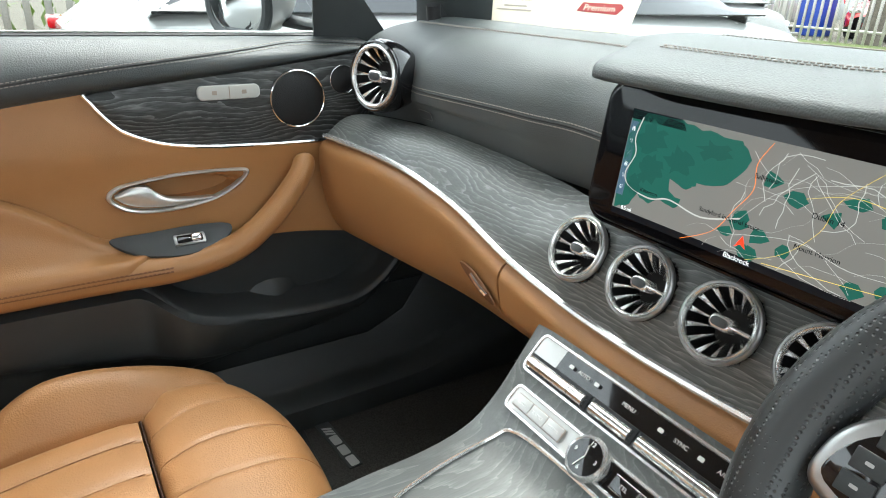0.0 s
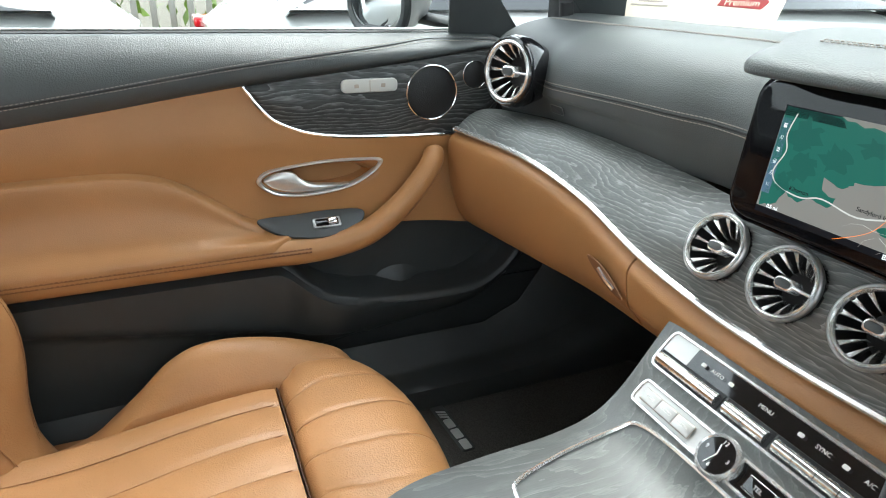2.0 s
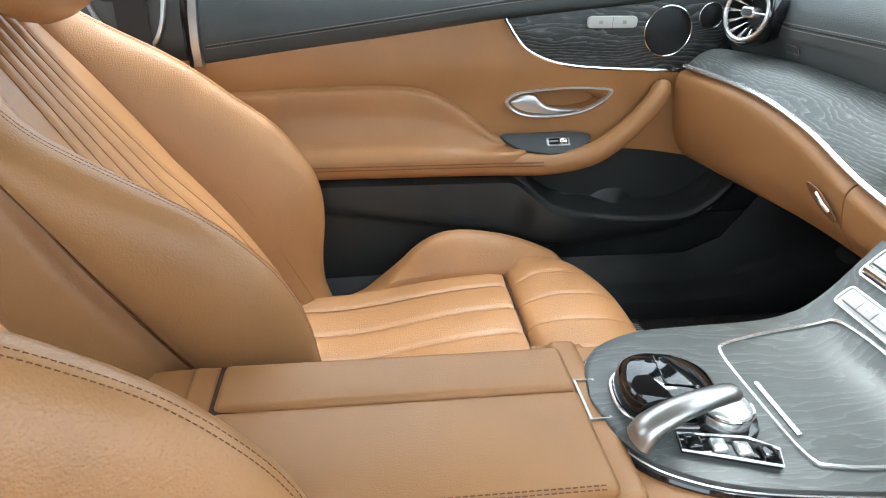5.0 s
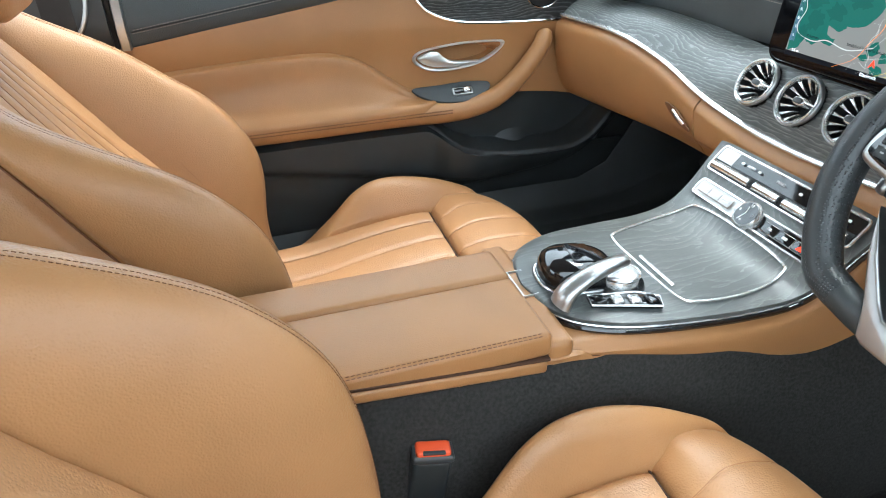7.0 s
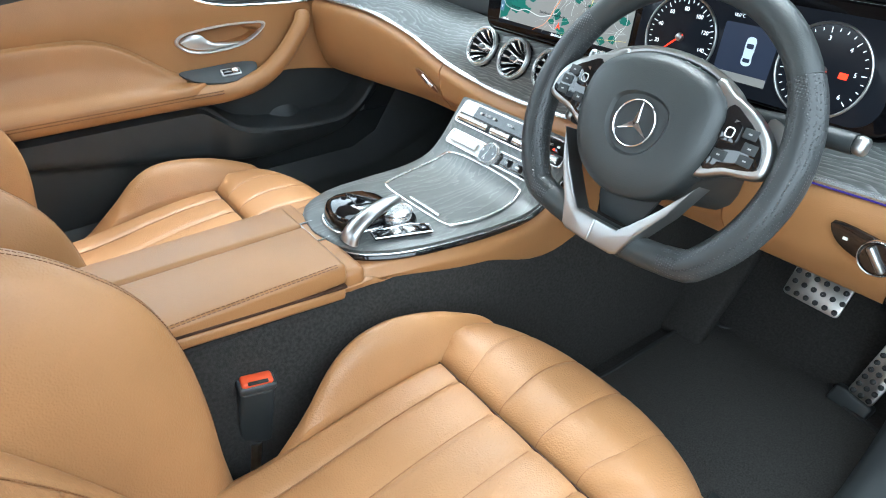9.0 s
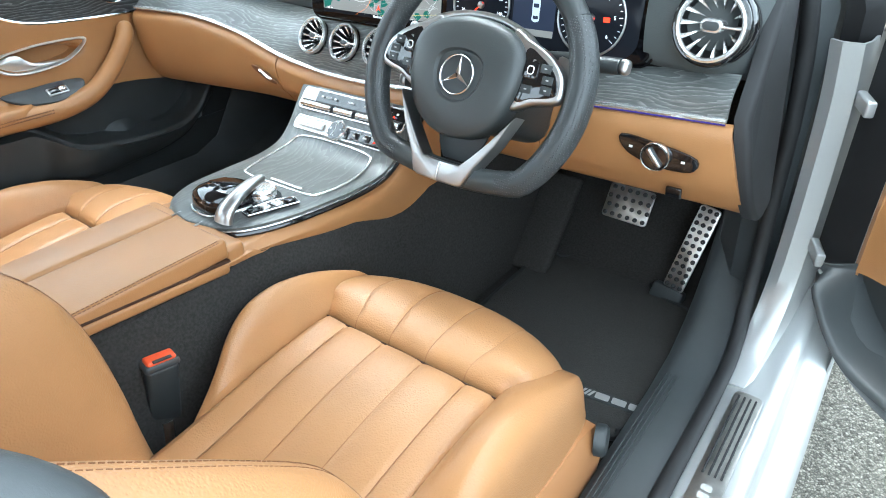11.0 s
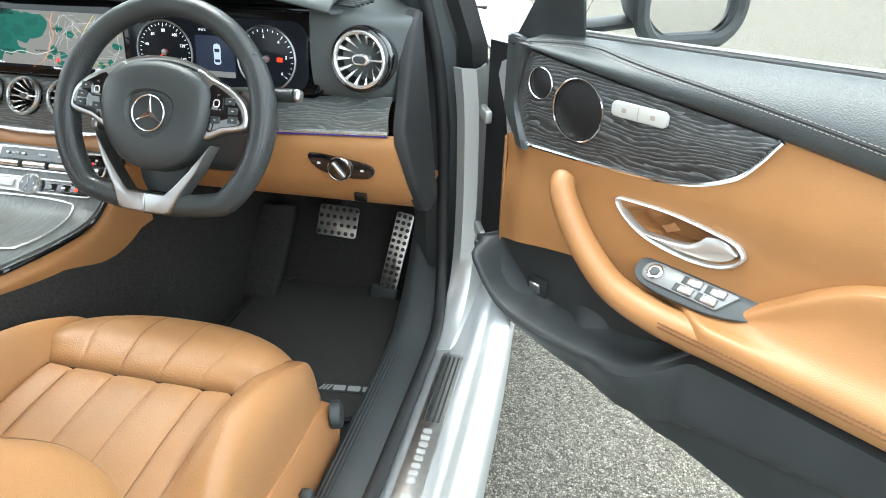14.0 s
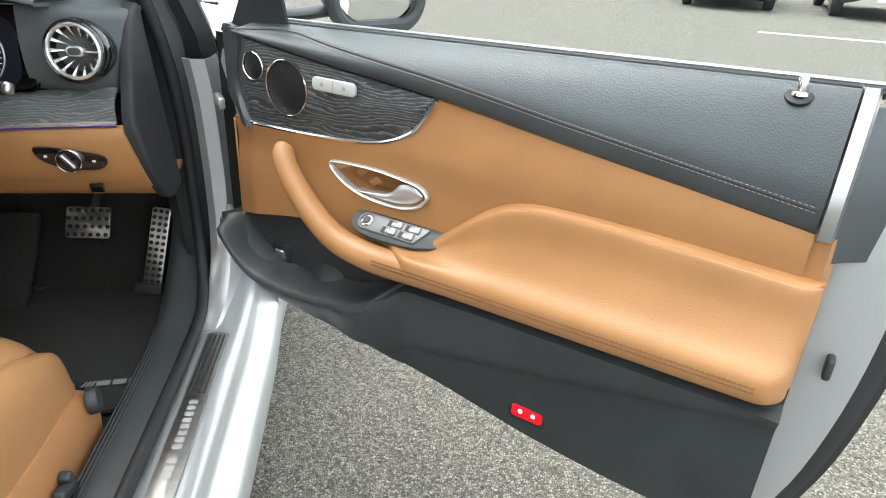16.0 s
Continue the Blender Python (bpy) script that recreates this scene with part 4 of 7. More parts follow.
        wpart("mirror_knob", lathe([(0.0115, 0.0), (0.0115, 0.003), (0.0095, 0.004), (0.0085, 0.002), (0.0003, 0.0025)], 24, at=pm @ pose(0.043, 0, 0.010)), CHROME, pod, "round mirror adjuster")
        wpart("knob_centre", lathe([(0.0075, 0.0), (0.006, 0.0025), (0.0003, 0.003)], 20, at=pm @ pose(0.043, 0, 0.0122)), GREY_PLASTIC, pod)
    else:
        wpart("switch_frame", plate(rrect(0.046, 0.019, 0.003), 0.003, 0.001, at=pm @ pose(0.022, -0.004 * sgn, 0.006)), SATIN, pod, "bright switch frame")
        wpart("switch_dish", plate(rrect(0.038, 0.013, 0.002), 0.001, 0.0003, at=pm @ pose(0.022, -0.004 * sgn, 0.009)), PIANO, pod, "dark switch dish")
        wpart("window_switch", box(0.015, 0.0125, 0.007, 0.0025, at=pm @ pose(0.031, -0.004 * sgn, 0.0115)), CHROME, pod, "chrome window switch")
    # inner door handle: bright frame, crescent lever
    fr = spline([(0.369, 0.757, 0), (0.356, 0.7745, 0), (0.318, 0.7815, 0), (0.26, 0.7865, 0), (0.20, 0.7855, 0), (0.160, 0.780, 0), (0.178, 0.757, 0), (0.222, 0.736, 0), (0.29, 0.728, 0), (0.342, 0.735, 0)], 6, True)
    cen = Vector((0.268, 0.759, 0))
    rows = []
    for k, w in ((1.0, 0.0), (0.992, 0.006), (0.965, 0.008), (0.935, 0.006), (0.915, -0.006)):
        rows.append([D(cen.x + (p.x - cen.x) * k, cen.y + (p.y - cen.y) * (k - (1 - k) * 1.4), w) for p in fr])
    rows = [[r[i] for r in rows] for i in range(len(fr))]
    rows.append(rows[0])
    hd = wpart("door_handle", surf(rows), SATIN_LEVER, d, "bright satin handle surround")
    hi_e = spline([(0.358, 0.762, 0), (0.335, 0.7715, 0), (0.312, 0.7690, 0), (0.300, 0.758, 0), (0.284, 0.749, 0), (0.255, 0.7450, 0), (0.220, 0.7430, 0)], 5)
    lo_e = spline([(0.358, 0.758, 0), (0.345, 0.7475, 0), (0.325, 0.7400, 0), (0.300, 0.7365, 0), (0.272, 0.7355, 0), (0.245, 0.7380, 0), (0.219, 0.7415, 0)], 5)
    lv = []
    for a_, b_ in zip(hi_e, lo_e):
        lv.append([D(a_.x, a_.y, -0.008)] + [D(a_.x + (b_.x - a_.x) * k, a_.y + (b_.y - a_.y) * k, 0.0005 + 0.0055 * math.sin(math.pi * (0.10 + 0.85 * k))) for k in span(0, 1, 8)] + [D(b_.x, b_.y, -0.006)])
    wpart("lever", surf(lv, thick=0.002), SATIN_LEVER, hd, "satin metal release lever")
    if driver:
        for du, dv in ((0.0, 0.0), (0.026, -0.014)):
            bo = D(0.222 + du, 0.772 + dv, -0.016)
            wpart("memory_button", plate([(-0.014, -0.003), (-0.004, -0.010), (0.014, 0.001), (0.004, 0.009)], 0.004, 0.001, at=facing(bo, D(0.2, 0.7, 1) - D(0.2, 0.7, 0))), TAN_PLASTIC, hd, "tan lock button")
    # lower black panel with the door pocket
    def wlow(u, v):
        lip = LIP(u)
        top = TANLOW(u)
        lo = DOORLOW(u)
        inp = smooth01((0.345 - u) / 0.05) * smooth01((u + 0.125) / 0.03)
        if v >= lip:
            depth = -0.072 * smooth01((v - lip) / 0.016) * inp
            return (0.048 * (1 - inp) * 0.6 + 0.048 * inp) + depth - 0.02 * (1 - inp)
        k = (lip - v) / max(0.02, lip - lo)
        bulge = 0.048 * inp + 0.020 * (1 - inp)
        step = 0.020 * smooth01((v - (0.555 - 0.18 * (0.72 - u) if u > 0.2 else 0.40)) / 0.014) * smooth01((u - 0.16) / 0.1)
        return bulge * (1 - 0.75 * k ** 1.5) + step - 0.006
    rows = []
    for u in span(-0.13, 0.932, 112):
        lo, hi = DOORLOW(u), TANLOW(u) + 0.012
        n1 = 22
        lip = min(max(LIP(u), lo + 0.01), hi - 0.004)
        vs = [lo + (lip - lo) * k for k in span(0, 1, n1)][:-1] + [lip + (hi - lip) * (k ** 1.6) for k in span(0, 1, n1)]
        rows.append([D(u, lo, -0.06), D(u, lo, -0.03)] + [D(u, v, wlow(u, v)) for v in vs])
    wpart("lower_panel", surf(rows, thick=0.005), BLACK_PLASTIC, d, "black plastic lower panel with map pocket", angle=60)
    # moulded divider and bottle rest in the pocket
    wpart("pocket_divider", surf([[D(0.130 + 0.065 * j, 0.533 + 0.034 * k, -0.028 + 0.034 * math.exp(-(1.7 * j) ** 2) * (1 - 0.8 * k)) for j in span(-1, 1, 11)] for k in span(0, 1, 6)], thick=0.003), BLACK_PLASTIC, d, "")
    wpart("bottle_rest", surf([[D(0.045 - 0.13 * k, 0.525 + 0.07 * k * k + 0.02 * j, -0.026 + 0.055 * (1 - j)) for j in (0, 0.5, 1)] for k in span(0, 1, 8)], thick=0.004), BLACK_PLASTIC, d, "")
    # bright strip closing the rear end of the trim
    wpart("end_strip", surf([[D(0.905, v, w - 0.003), D(0.908, v, w + 0.006), D(0.922, v, w + 0.004), D(0.926, v, w - 0.012)] for v, w in ((0.834, 0.008), (0.87, 0.012), (0.91, 0.004), (0.95, -0.018), (0.976, -0.040), (0.988, -0.058))], thick=0.002), SATIN, d, "satin bright end strip")
    wpart("tan_end", surf([[D(0.905, v, -0.003), D(0.925, v, 0.0), D(0.935, v, -0.03)] for v in span(0.61, 0.832, 6)], thick=0.003), TAN, d, "tan rear edge")
    pn = D(0.846 if driver else 0.876, 0.9745, -0.0335)
    wpart("pin_collar", lathe([(0.0150, -0.003), (0.0150, 0.0008), (0.0120, 0.0022), (0.0003, 0.0015)], 24, at=facing(pn, D(0.8, 0.84, 0.5) - D(0.8, 0.0, 0.0))), RUBBER, d, "black collar")
    wpart("lock_pin", lathe([(0.0098, 0.0), (0.009, 0.003), (0.0055, 0.004), (0.0055, 0.017), (0.0045, 0.020), (0.0003, 0.0205)], 16, at=Matrix.Translation(pn)), CHROME, d, "chrome lock pin")
    # black cover round the front end of the trim, tan return below it
    cov = []
    for v in span(0.806, 0.968, 22):
        uf = UFRONT(v)
        ub = -0.118 + 0.030 * smooth01((0.86 - v) / 0.06)
        cov.append([D(uf + 0.004, v, 0.000 + back(uf)), D(uf - 0.001, v, 0.010 + back(uf)), D(uf - 0.008, v, 0.012 + back(uf)), D(0.5 * (uf + ub), v, 0.002 + back(uf)), D(ub, v, -0.022), D(ub - 0.014, v, -0.050), D(ub - 0.016, v, -0.10)])
    wpart("front_cover", surf(cov, thick=0.004), GREY_PLASTIC, d, "dark grey front end cover")
    wpart("tan_front", surf([[D(-0.094, v, -0.014), D(-0.108, v, -0.024), D(-0.116, v, -0.05)] for v in span(0.615, 0.805, 6)], thick=0.003), TAN, d, "tan front edge")
    wpart("end_cover", surf([[D(0.924, v, w - 0.010), D(0.945, v, w - 0.030), D(0.985, v, w - 0.06)] for v, w in ((0.80, 0.0), (0.87, 0.006), (0.91, 0.0), (0.95, -0.024), (0.968, -0.046))], thick=0.004), GREY_PLASTIC, d, "dark grey corner cover") if driver else None
    # door shell: inner edge, outer skin
    ue = 0.026 if driver else -0.055
    edge = [(-0.125, 0.52), (-0.13, 0.80), (-0.12, 0.935), (0.4, 0.94), (0.93 + ue, 0.94), (0.965 + ue, 0.90), (0.985 + ue, 0.78), (0.975 + ue, 0.60), (0.94 + ue, 0.44), (0.89 + ue, 0.398), (0.6, 0.406), (0.43, 0.432), (0.15, 0.466), (-0.06, 0.505)]
    eo = spline([(a, b, 0) for a, b in edge], 5, True)
    rows = [[D(p.x, p.y, w) for p in eo] for w in (-0.046, -0.06, -0.10)]
    rows.append([D(0.4 + (p.x - 0.4) * 1.015, 0.66 + (p.y - 0.66) * 1.03, -0.125) for p in eo])
    rows.append([D(0.4 + (p.x - 0.4) * 1.0, 0.66 + (p.y - 0.66) * 1.0, -0.15) for p in eo])
    shell = wpart("door_shell", surf(rows, True, caps=True), PAINT, d, "silver painted door shell", angle=50)
    wpart("door_seal", tube([D(0.4 + (p.x - 0.4) * 0.985, 0.66 + (p.y - 0.66) * 0.975, -0.062) for p in eo if p.x > 0.5 or p.y < 0.5], 0.009, 8), RUBBER, d, "black rubber seal")
    if driver:
        es = [p for p in eo if p.x > 0.62 and p.y < 0.93]
        rows = [[D(0.4 + (p.x - 0.4) * k, 0.66 + (p.y - 0.66) * (1 + (k - 1) * 1.6), w) for w, k in ((-0.072, 1.004), (-0.080, 1.030), (-0.092, 1.050), (-0.104, 1.050), (-0.112, 1.072), (-0.142, 1.076), (-0.153, 1.012))] for p in es]
        wpart("edge_seal", surf(rows, thick=0.003), RUBBER, d, "wide dusty black rubber edge seal")
    wpart("glass_seal", tube([D(u, TOPV(u) - 0.004, -0.066) for u in span(-0.12, 0.93, 20)], 0.007, 8), RUBBER, d, "black rubber glass seal")
    wpart("belt_strip", tube([D(u, TOPV(u) + 0.004, -0.070) for u in span(-0.05, 0.93, 20)], 0.0028, 8), SATIN, d, "thin bright belt strip")
    gl = wpart("window_glass", surf([[D(u + 0.34 * k * (1 - (u + 0.12) / 1.1), 0.965 + 0.40 * k, -0.066 + 0.10 * k) for u in span(-0.02, 0.985, 8)] for k in span(0, 1, 5)], thick=0.004), GLASS, d, "clear raised side window")
    gl.visible_shadow = False
    # sail panel and mirror
    wpart("mirror_sail", surf([[D(-0.13 + 0.10 * k, 0.96 + 0.11 * k, -0.06 + 0.03 * k), D(-0.06 + 0.07 * k, 0.965 + 0.11 * k, -0.045 + 0.03 * k), D(0.02 + 0.01 * k, 0.970 + 0.10 * k, -0.055 + 0.03 * k)] for k in span(0, 1, 4)], thick=0.008), BLACK_PLASTIC, d, "black mirror triangle")
    mo = D(0.085, 1.035, -0.20)
    back = (D(1, 0, 0.25) - D(0, 0, 0)).normalized()
    mm = facing(mo, back)
    house = wpart("wing_mirror", lathe([(0.0005, -0.085), (0.05, -0.07), (0.085, -0.04), (0.098, 0.0), (0.096, 0.02), (0.088, 0.022)], 28, at=mm @ Matrix.Diagonal((1.05, 0.74, 1, 1))), BLACK_PLASTIC if driver else PAINT, d, "black-backed wing mirror housing" if driver else "silver wing mirror housing")
    wpart("mirror_glass", plate([(p[0], p[1]) for p in rrect(0.178, 0.122, 0.05, 6)], 0.004, 0.001, at=mm @ pose(0, 0, 0.014)), MIRROR, house, "mirror glass")
    wpart("mirror_bezel", tube([mm @ Vector((p[0], p[1], 0.018)) for p in rrect(0.192, 0.134, 0.050, 6)], 0.0125 if driver else 0.0095, 8, closed=True), BLACK_PLASTIC, house, "black bezel")
    wpart("mirror_arm", tube([D(-0.04, 0.985, -0.06), D(-0.02, 0.985, -0.12), mo + Vector((0, 0, -0.03))], 0.022, 10, flat=0.5), BLACK_PLASTIC, house, "black mirror arm")
    if driver:
        bm_ = facing(D(0.004, 0.562, -0.018), D(0, 0, 1) - D(0, 0, 0))
        bs = wpart("boot_switch", box(0.046, 0.034, 0.006, 0.003, at=bm_), RUBBER, d, "black boot release switch")
        wpart("switch_cap", box(0.024, 0.022, 0.009, 0.003, at=bm_ @ pose(0, -0.002, 0.004, 14)), CHROME, bs, "")
        lm = facing(D(0.585, 0.447, wlow(0.585, 0.447) + 0.001), D(0, 0.1, 1) - D(0, 0, 0))
        lp = wpart("warning_lamp", plate(rrect(0.066, 0.034, 0.008), 0.004, 0.001, at=lm), RUBBER, d, "red door warning lamp")
        wpart("lens", plate(rrect(0.052, 0.022, 0.005), 0.003, 0.001, at=lm @ pose(0, 0, 0.003)), RED_LENS_ON, lp, "lit red lens")
        for i in (-1, 1):
            wpart("bulb", lathe([(0.004, 0), (0.003, 0.0015), (0.0003, 0.002)], 12, at=lm @ pose(0.011 * i, 0, 0.006)), LCD_WHITE, lp, "")
        lk = facing(D(0.968, 0.66, -0.05), D(1, 0, 0) - D(0, 0, 0))
        lkp = wpart("door_latch", box(0.046, 0.030, 0.010, 0.004, at=lk), BLACK_PLASTIC, d, "black door latch")
        wpart("latch_jaw", tube([lk @ Vector(p) for p in ((0.014, -0.008, 0.004), (0.0, 0.0, 0.007), (0.014, 0.008, 0.004))], 0.003, 8), STEEL, lkp, "steel latch jaw")
        for hz in (0.55, 0.80):
            wpart("hinge", box(0.014, 0.06, 0.024, 0.004, at=Matrix.Translation((0.826, 0.185, hz)) @ pose(0, 0, 0, 0, 0, 20)), PAINT, d, "silver painted hinge")
    return d


RED_LENS_ON = glow("red_lens_lit", (0.70, 0.006, 0.012), 0.35)
make_door(lambda u, v, w: Vector((-0.69 + w, -0.015 - u, v)), False)
DU, DN = Vector((0.785, -0.62, 0)), Vector((-0.62, -0.785, 0))
make_door(lambda u, v, w: Vector((0.95, -0.051, 0)) + DU * (u * 0.935) + DN * w + Vector((0, 0, v + 0.004 + 0.014 * u)), True)

# ---- trim behind the passenger door ----
qt = world_thing("rear_quarter_trim", "dark grey rear side trim with seat belt outlet", "car trim", (-0.72, -1.2, 0.4))
rows = []
for y in span(-0.955, -1.9, 12):
    rows.append([Vector((-0.72 + w, y, v)) for v, w in ((0.40, 0.01), (0.60, 0.01), (0.82, 0.0), (0.835, -0.004))])
wpart("lower_trim", surf(rows, thick=0.01), TAN, qt, "tan leather lower trim")
rows = []
for y in span(-0.955, -1.9, 16):
    rows.append([Vector((-0.72 + p.y, y, p.x)) for p in spline([(0.836, 0.004, 0), (0.86, 0.014, 0), (0.92, 0.01, 0), (0.965, -0.012, 0), (0.99, -0.05, 0), (0.992, -0.09, 0)], 4)])
wpart("upper_trim", surf(rows, thick=0.008), GREY_PLASTIC, qt, "dark grey upper trim")
bz = facing((-0.705, -1.035, 0.922), (1, 0, 0.12))
bo = spline([(0.05, 0.045, 0), (-0.03, 0.050, 0), (-0.065, 0.035, 0), (-0.06, 0.0, 0), (-0.035, -0.04, 0), (0.0, -0.058, 0), (0.035, -0.05, 0), (0.055, 0.0, 0)], 5, True)
bez = wpart("belt_bezel", tube([bz @ Vector((p.x, p.y, 0.004)) for p in bo], 0.0045, 8, closed=True), SATIN, qt, "satin belt outlet bezel")
wpart("bezel_plate", plate([(p.x, p.y) for p in bo], 0.004, 0.001, at=bz), GREY_PLASTIC, bez)
wpart("belt_slot", plate(rrect(0.085, 0.022, 0.010), 0.002, 0.0005, at=bz @ pose(-0.005, 0.026, 0.004)), RUBBER, bez, "dark belt slot")
belt = solid("seat_belt", surf([[Vector((-0.694 + 0.01 * k, -1.03 + dy - 0.02 * k * 0, 0.945 - 0.42 * k)) for dy in (-0.026, 0.026)] for k in span(0, 1, 8)], thick=0.002), mat("belt_webbing", (0.02, 0.02, 0.021), 0.7, bump=(700, 0.6, "noise")), "black webbing seat belt out of the side trim", "seat belt")
wpart("door_gap_seal", tube([(-0.722, -0.947, z) for z in span(0.62, 0.985, 8)], 0.010, 8), RUBBER, qt, "black rubber door seal")

FLUTE = mat("flute_seam", (0.270, 0.122, 0.047), 0.7)
# ---- front seats ----
CREST = curve1([(-0.47, 0.44), (-0.33, 0.430), (-0.27, 0.446), (-0.235, 0.472), (-0.195, 0.506), (-0.155, 0.543), (-0.115, 0.563), (-0.07, 0.567), (-0.02, 0.560), (0.03, 0.547), (0.10, 0.517), (0.14, 0.494), (0.165, 0.470)])
OUT_IN = curve1([(-0.47, 0.175), (-0.30, 0.190), (-0.219, 0.203), (-0.144, 0.232), (-0.09, 0.246), (-0.03, 0.252), (0.03, 0.242), (0.078, 0.224), (0.115, 0.208), (0.16, 0.190)])
OUT_DOOR = curve1([(-0.47, 0.225), (-0.20, 0.240), (-0.03, 0.248), (0.06, 0.247), (0.11, 0.240), (0.14, 0.228), (0.165, 0.205)])


def make_seat(cx, cy, dz, door_side, name):
    """A sports seat. cx, cy: centre of the step behind the thigh support; door_side: +1 or -1; dz lifts the cushion."""
    s = world_thing(name, "tan leather sports seat with fluted centre and side bolsters", "car seat", (cx, cy - 0.2, FLOOR_Z), group="front seats")

    def W(x, y, z):
        return Vector((cx + x, cy + y, z + dz))
    grooves = (-0.111, -0.037, 0.037, 0.111)

    def flute(x, wid=0.004, dep=0.003):
        return -dep * max(math.exp(-((x - g) / wid) ** 2) for g in grooves)
    # centre insert of the cushion
    rows = []
    for y in span(-0.42, -0.004, 22):
        r = []
        for x in span(-0.166, 0.166, 67):
            base = 0.472 + 0.032 * smooth01((y + 0.42) / 0.42) - 0.016 * math.exp(-((y + 0.28) / 0.13) ** 2) * (1 - (x / 0.2) ** 2)
            edge = -0.012 * smooth01((abs(x) - 0.150) / 0.016)
            r.append(W(x, y, base + flute(x) + edge + 0.0018 * math.cos(math.pi * (((x + 0.037) % 0.074) - 0.037) / 0.074) - 0.004 * smooth01((y + 0.014) / 0.012)))
        rows.append(r)
    wpart("seat_cushion", surf(rows, thick=0.01), TAN_SOFT, s, "fluted tan leather cushion centre")
    for g in grooves:
        wpart("seam", tube([W(g, y, 0.472 + 0.032 * smooth01((y + 0.42) / 0.42) - 0.016 * math.exp(-((y + 0.28) / 0.13) ** 2) * (1 - (g / 0.2) ** 2) - 0.0022) for y in span(-0.41, -0.012, 16)], 0.0008, 5), FLUTE, s, "")
    # thigh support, drawn out further on the passenger seat
    ext = 0.0 if door_side > 0 else 0.022
    rows = []
    prof = spline([(0.002, 0.455, 0), (0.000, 0.485, 0), (0.006, 0.506, 0), (0.025, 0.517, 0), (0.065, 0.525, 0), (0.11 + ext, 0.522, 0), (0.150 + ext, 0.506, 0), (0.174 + ext, 0.476, 0), (0.181 + ext, 0.44, 0), (0.174 + ext, 0.38, 0), (0.15, 0.33, 0)], 5)
    for x in span(-0.197, 0.197, 81):
        e = 1 - (abs(x) / 0.197) ** 18
        taper = 0.052 * (abs(x) / 0.197) ** 2.5
        rows.append([W(x * (0.86 + 0.14 * smooth01(p.x / 0.09)), p.x - taper * smooth01(p.x / 0.1) + 0.002, 0.46 + (p.y - 0.46) * (0.72 + 0.28 * e) + (flute(x * 0.93, 0.0025, 0.0024) if p.y > 0.45 else 0)) for p in prof])
    wpart("thigh_support", surf(rows, thick=0.01), TAN_SOFT, s, "fluted tan thigh support")
    for g in grooves:
        gx = g / 0.93
        tp = 0.052 * (abs(gx) / 0.197) ** 2.5
        ee = 1 - (abs(gx) / 0.197) ** 18
        wpart("seam", tube([W(gx * (0.86 + 0.14 * smooth01(p.x / 0.09)), p.x - tp * smooth01(p.x / 0.1) + 0.002, 0.46 + (p.y - 0.46) * (0.72 + 0.28 * ee) - 0.0022) for p in prof if p.y > 0.47], 0.0008, 5), FLUTE, s, "")
    # Dark tube paints the shade in the step behind the thigh support.
    wpart("cushion_gap_shade", tube([W(x, 0.0, 0.496) for x in span(-0.160, 0.160, 8)], 0.0015, 6), CREASE_SHADE, s, "")
    # cushion bolsters
    for sd in (-1, 1):
        rows = []
        for y in span(-0.47, 0.160, 60):
            zt = CREST(y) - ((0.015 + 0.010 * smooth01((y + 0.08) / 0.18)) if sd == door_side and door_side > 0 else 0)
            xi = 0.160 + 0.020 * smooth01(y / 0.11)
            xo = OUT_DOOR(y) if sd == door_side else OUT_IN(y)
            if door_side > 0 and sd != door_side:
                xo -= 0.018
            q0 = 0.105 if sd == door_side else 0.09
            q = min(1.0, max(0.0, (y - q0) / (0.161 - q0)))
            shut = max(0.05, (1 - q ** 2.4) ** 0.5)
            zi = min(0.478 + 0.022 * smooth01((y + 0.42) / 0.42), zt - 0.004)
            pr = [(xi - 0.006, 0.42), (xi, zi - 0.006), (xi + 0.10 * (xo - xi), zi + 0.30 * (zt - zi)), (xi + 0.32 * (xo - xi), zi + 0.80 * (zt - zi)), (xi + 0.56 * (xo - xi), zt), (xi + 0.74 * (xo - xi), zt - 0.003), (xo - 0.006, zt - 0.024), (xo, zt - 0.065), (xo + 0.002, 0.40), (xo - 0.006, 0.36), (xo - 0.020, 0.335), (xi + 0.02, 0.335)]
            rows.append([W(sd * p.x, y, 0.40 + (p.y - 0.40) * (shut if p.y > 0.40 else 0.4 + 0.6 * shut)) for p in spline([(a, b, 0) for a, b in pr], 4, True)])
        bo = wpart("cushion_bolster", surf(rows, True, caps=True), TAN_SOFT, s, "padded tan side bolster")
        if sd == door_side:
            st = bmesh.new()
            for k in (0.012, 0.018):
                stitches([W(sd * (OUT_DOOR(y) - k), y, CREST(y) - (0.015 + 0.010 * smooth01((y + 0.08) / 0.18) if door_side > 0 else 0) - 0.0200 + (k - 0.010) * 1.35) for y in span(-0.30, 0.06, 30)], 0.0009, bm=st)
            wpart("stitching", st, SEAM_SHADE_TAN, bo, "tan stitching")
    # backrest, leaning back
    lean = radians(32)
    ly, lz = -0.36, 0.455
    up = Vector((0, -math.sin(lean), math.cos(lean)))
    fwd = Vector((0, math.cos(lean), math.sin(lean)))

    def B(x, h, d):
        p = Vector((0, ly, lz)) + up * h + fwd * d
        return W(x, p.y, p.z)
    Hgt = 0.63

    def side_depth(h, sd):
        """How far a backrest bolster stands out at height h."""
        if sd != door_side:
            return depth(h)
        return depth_door(h)
    half = curve1([(0.0, 0.13), (0.15, 0.135), (0.35, 0.14), (0.5, 0.125), (0.66, 0.085)])
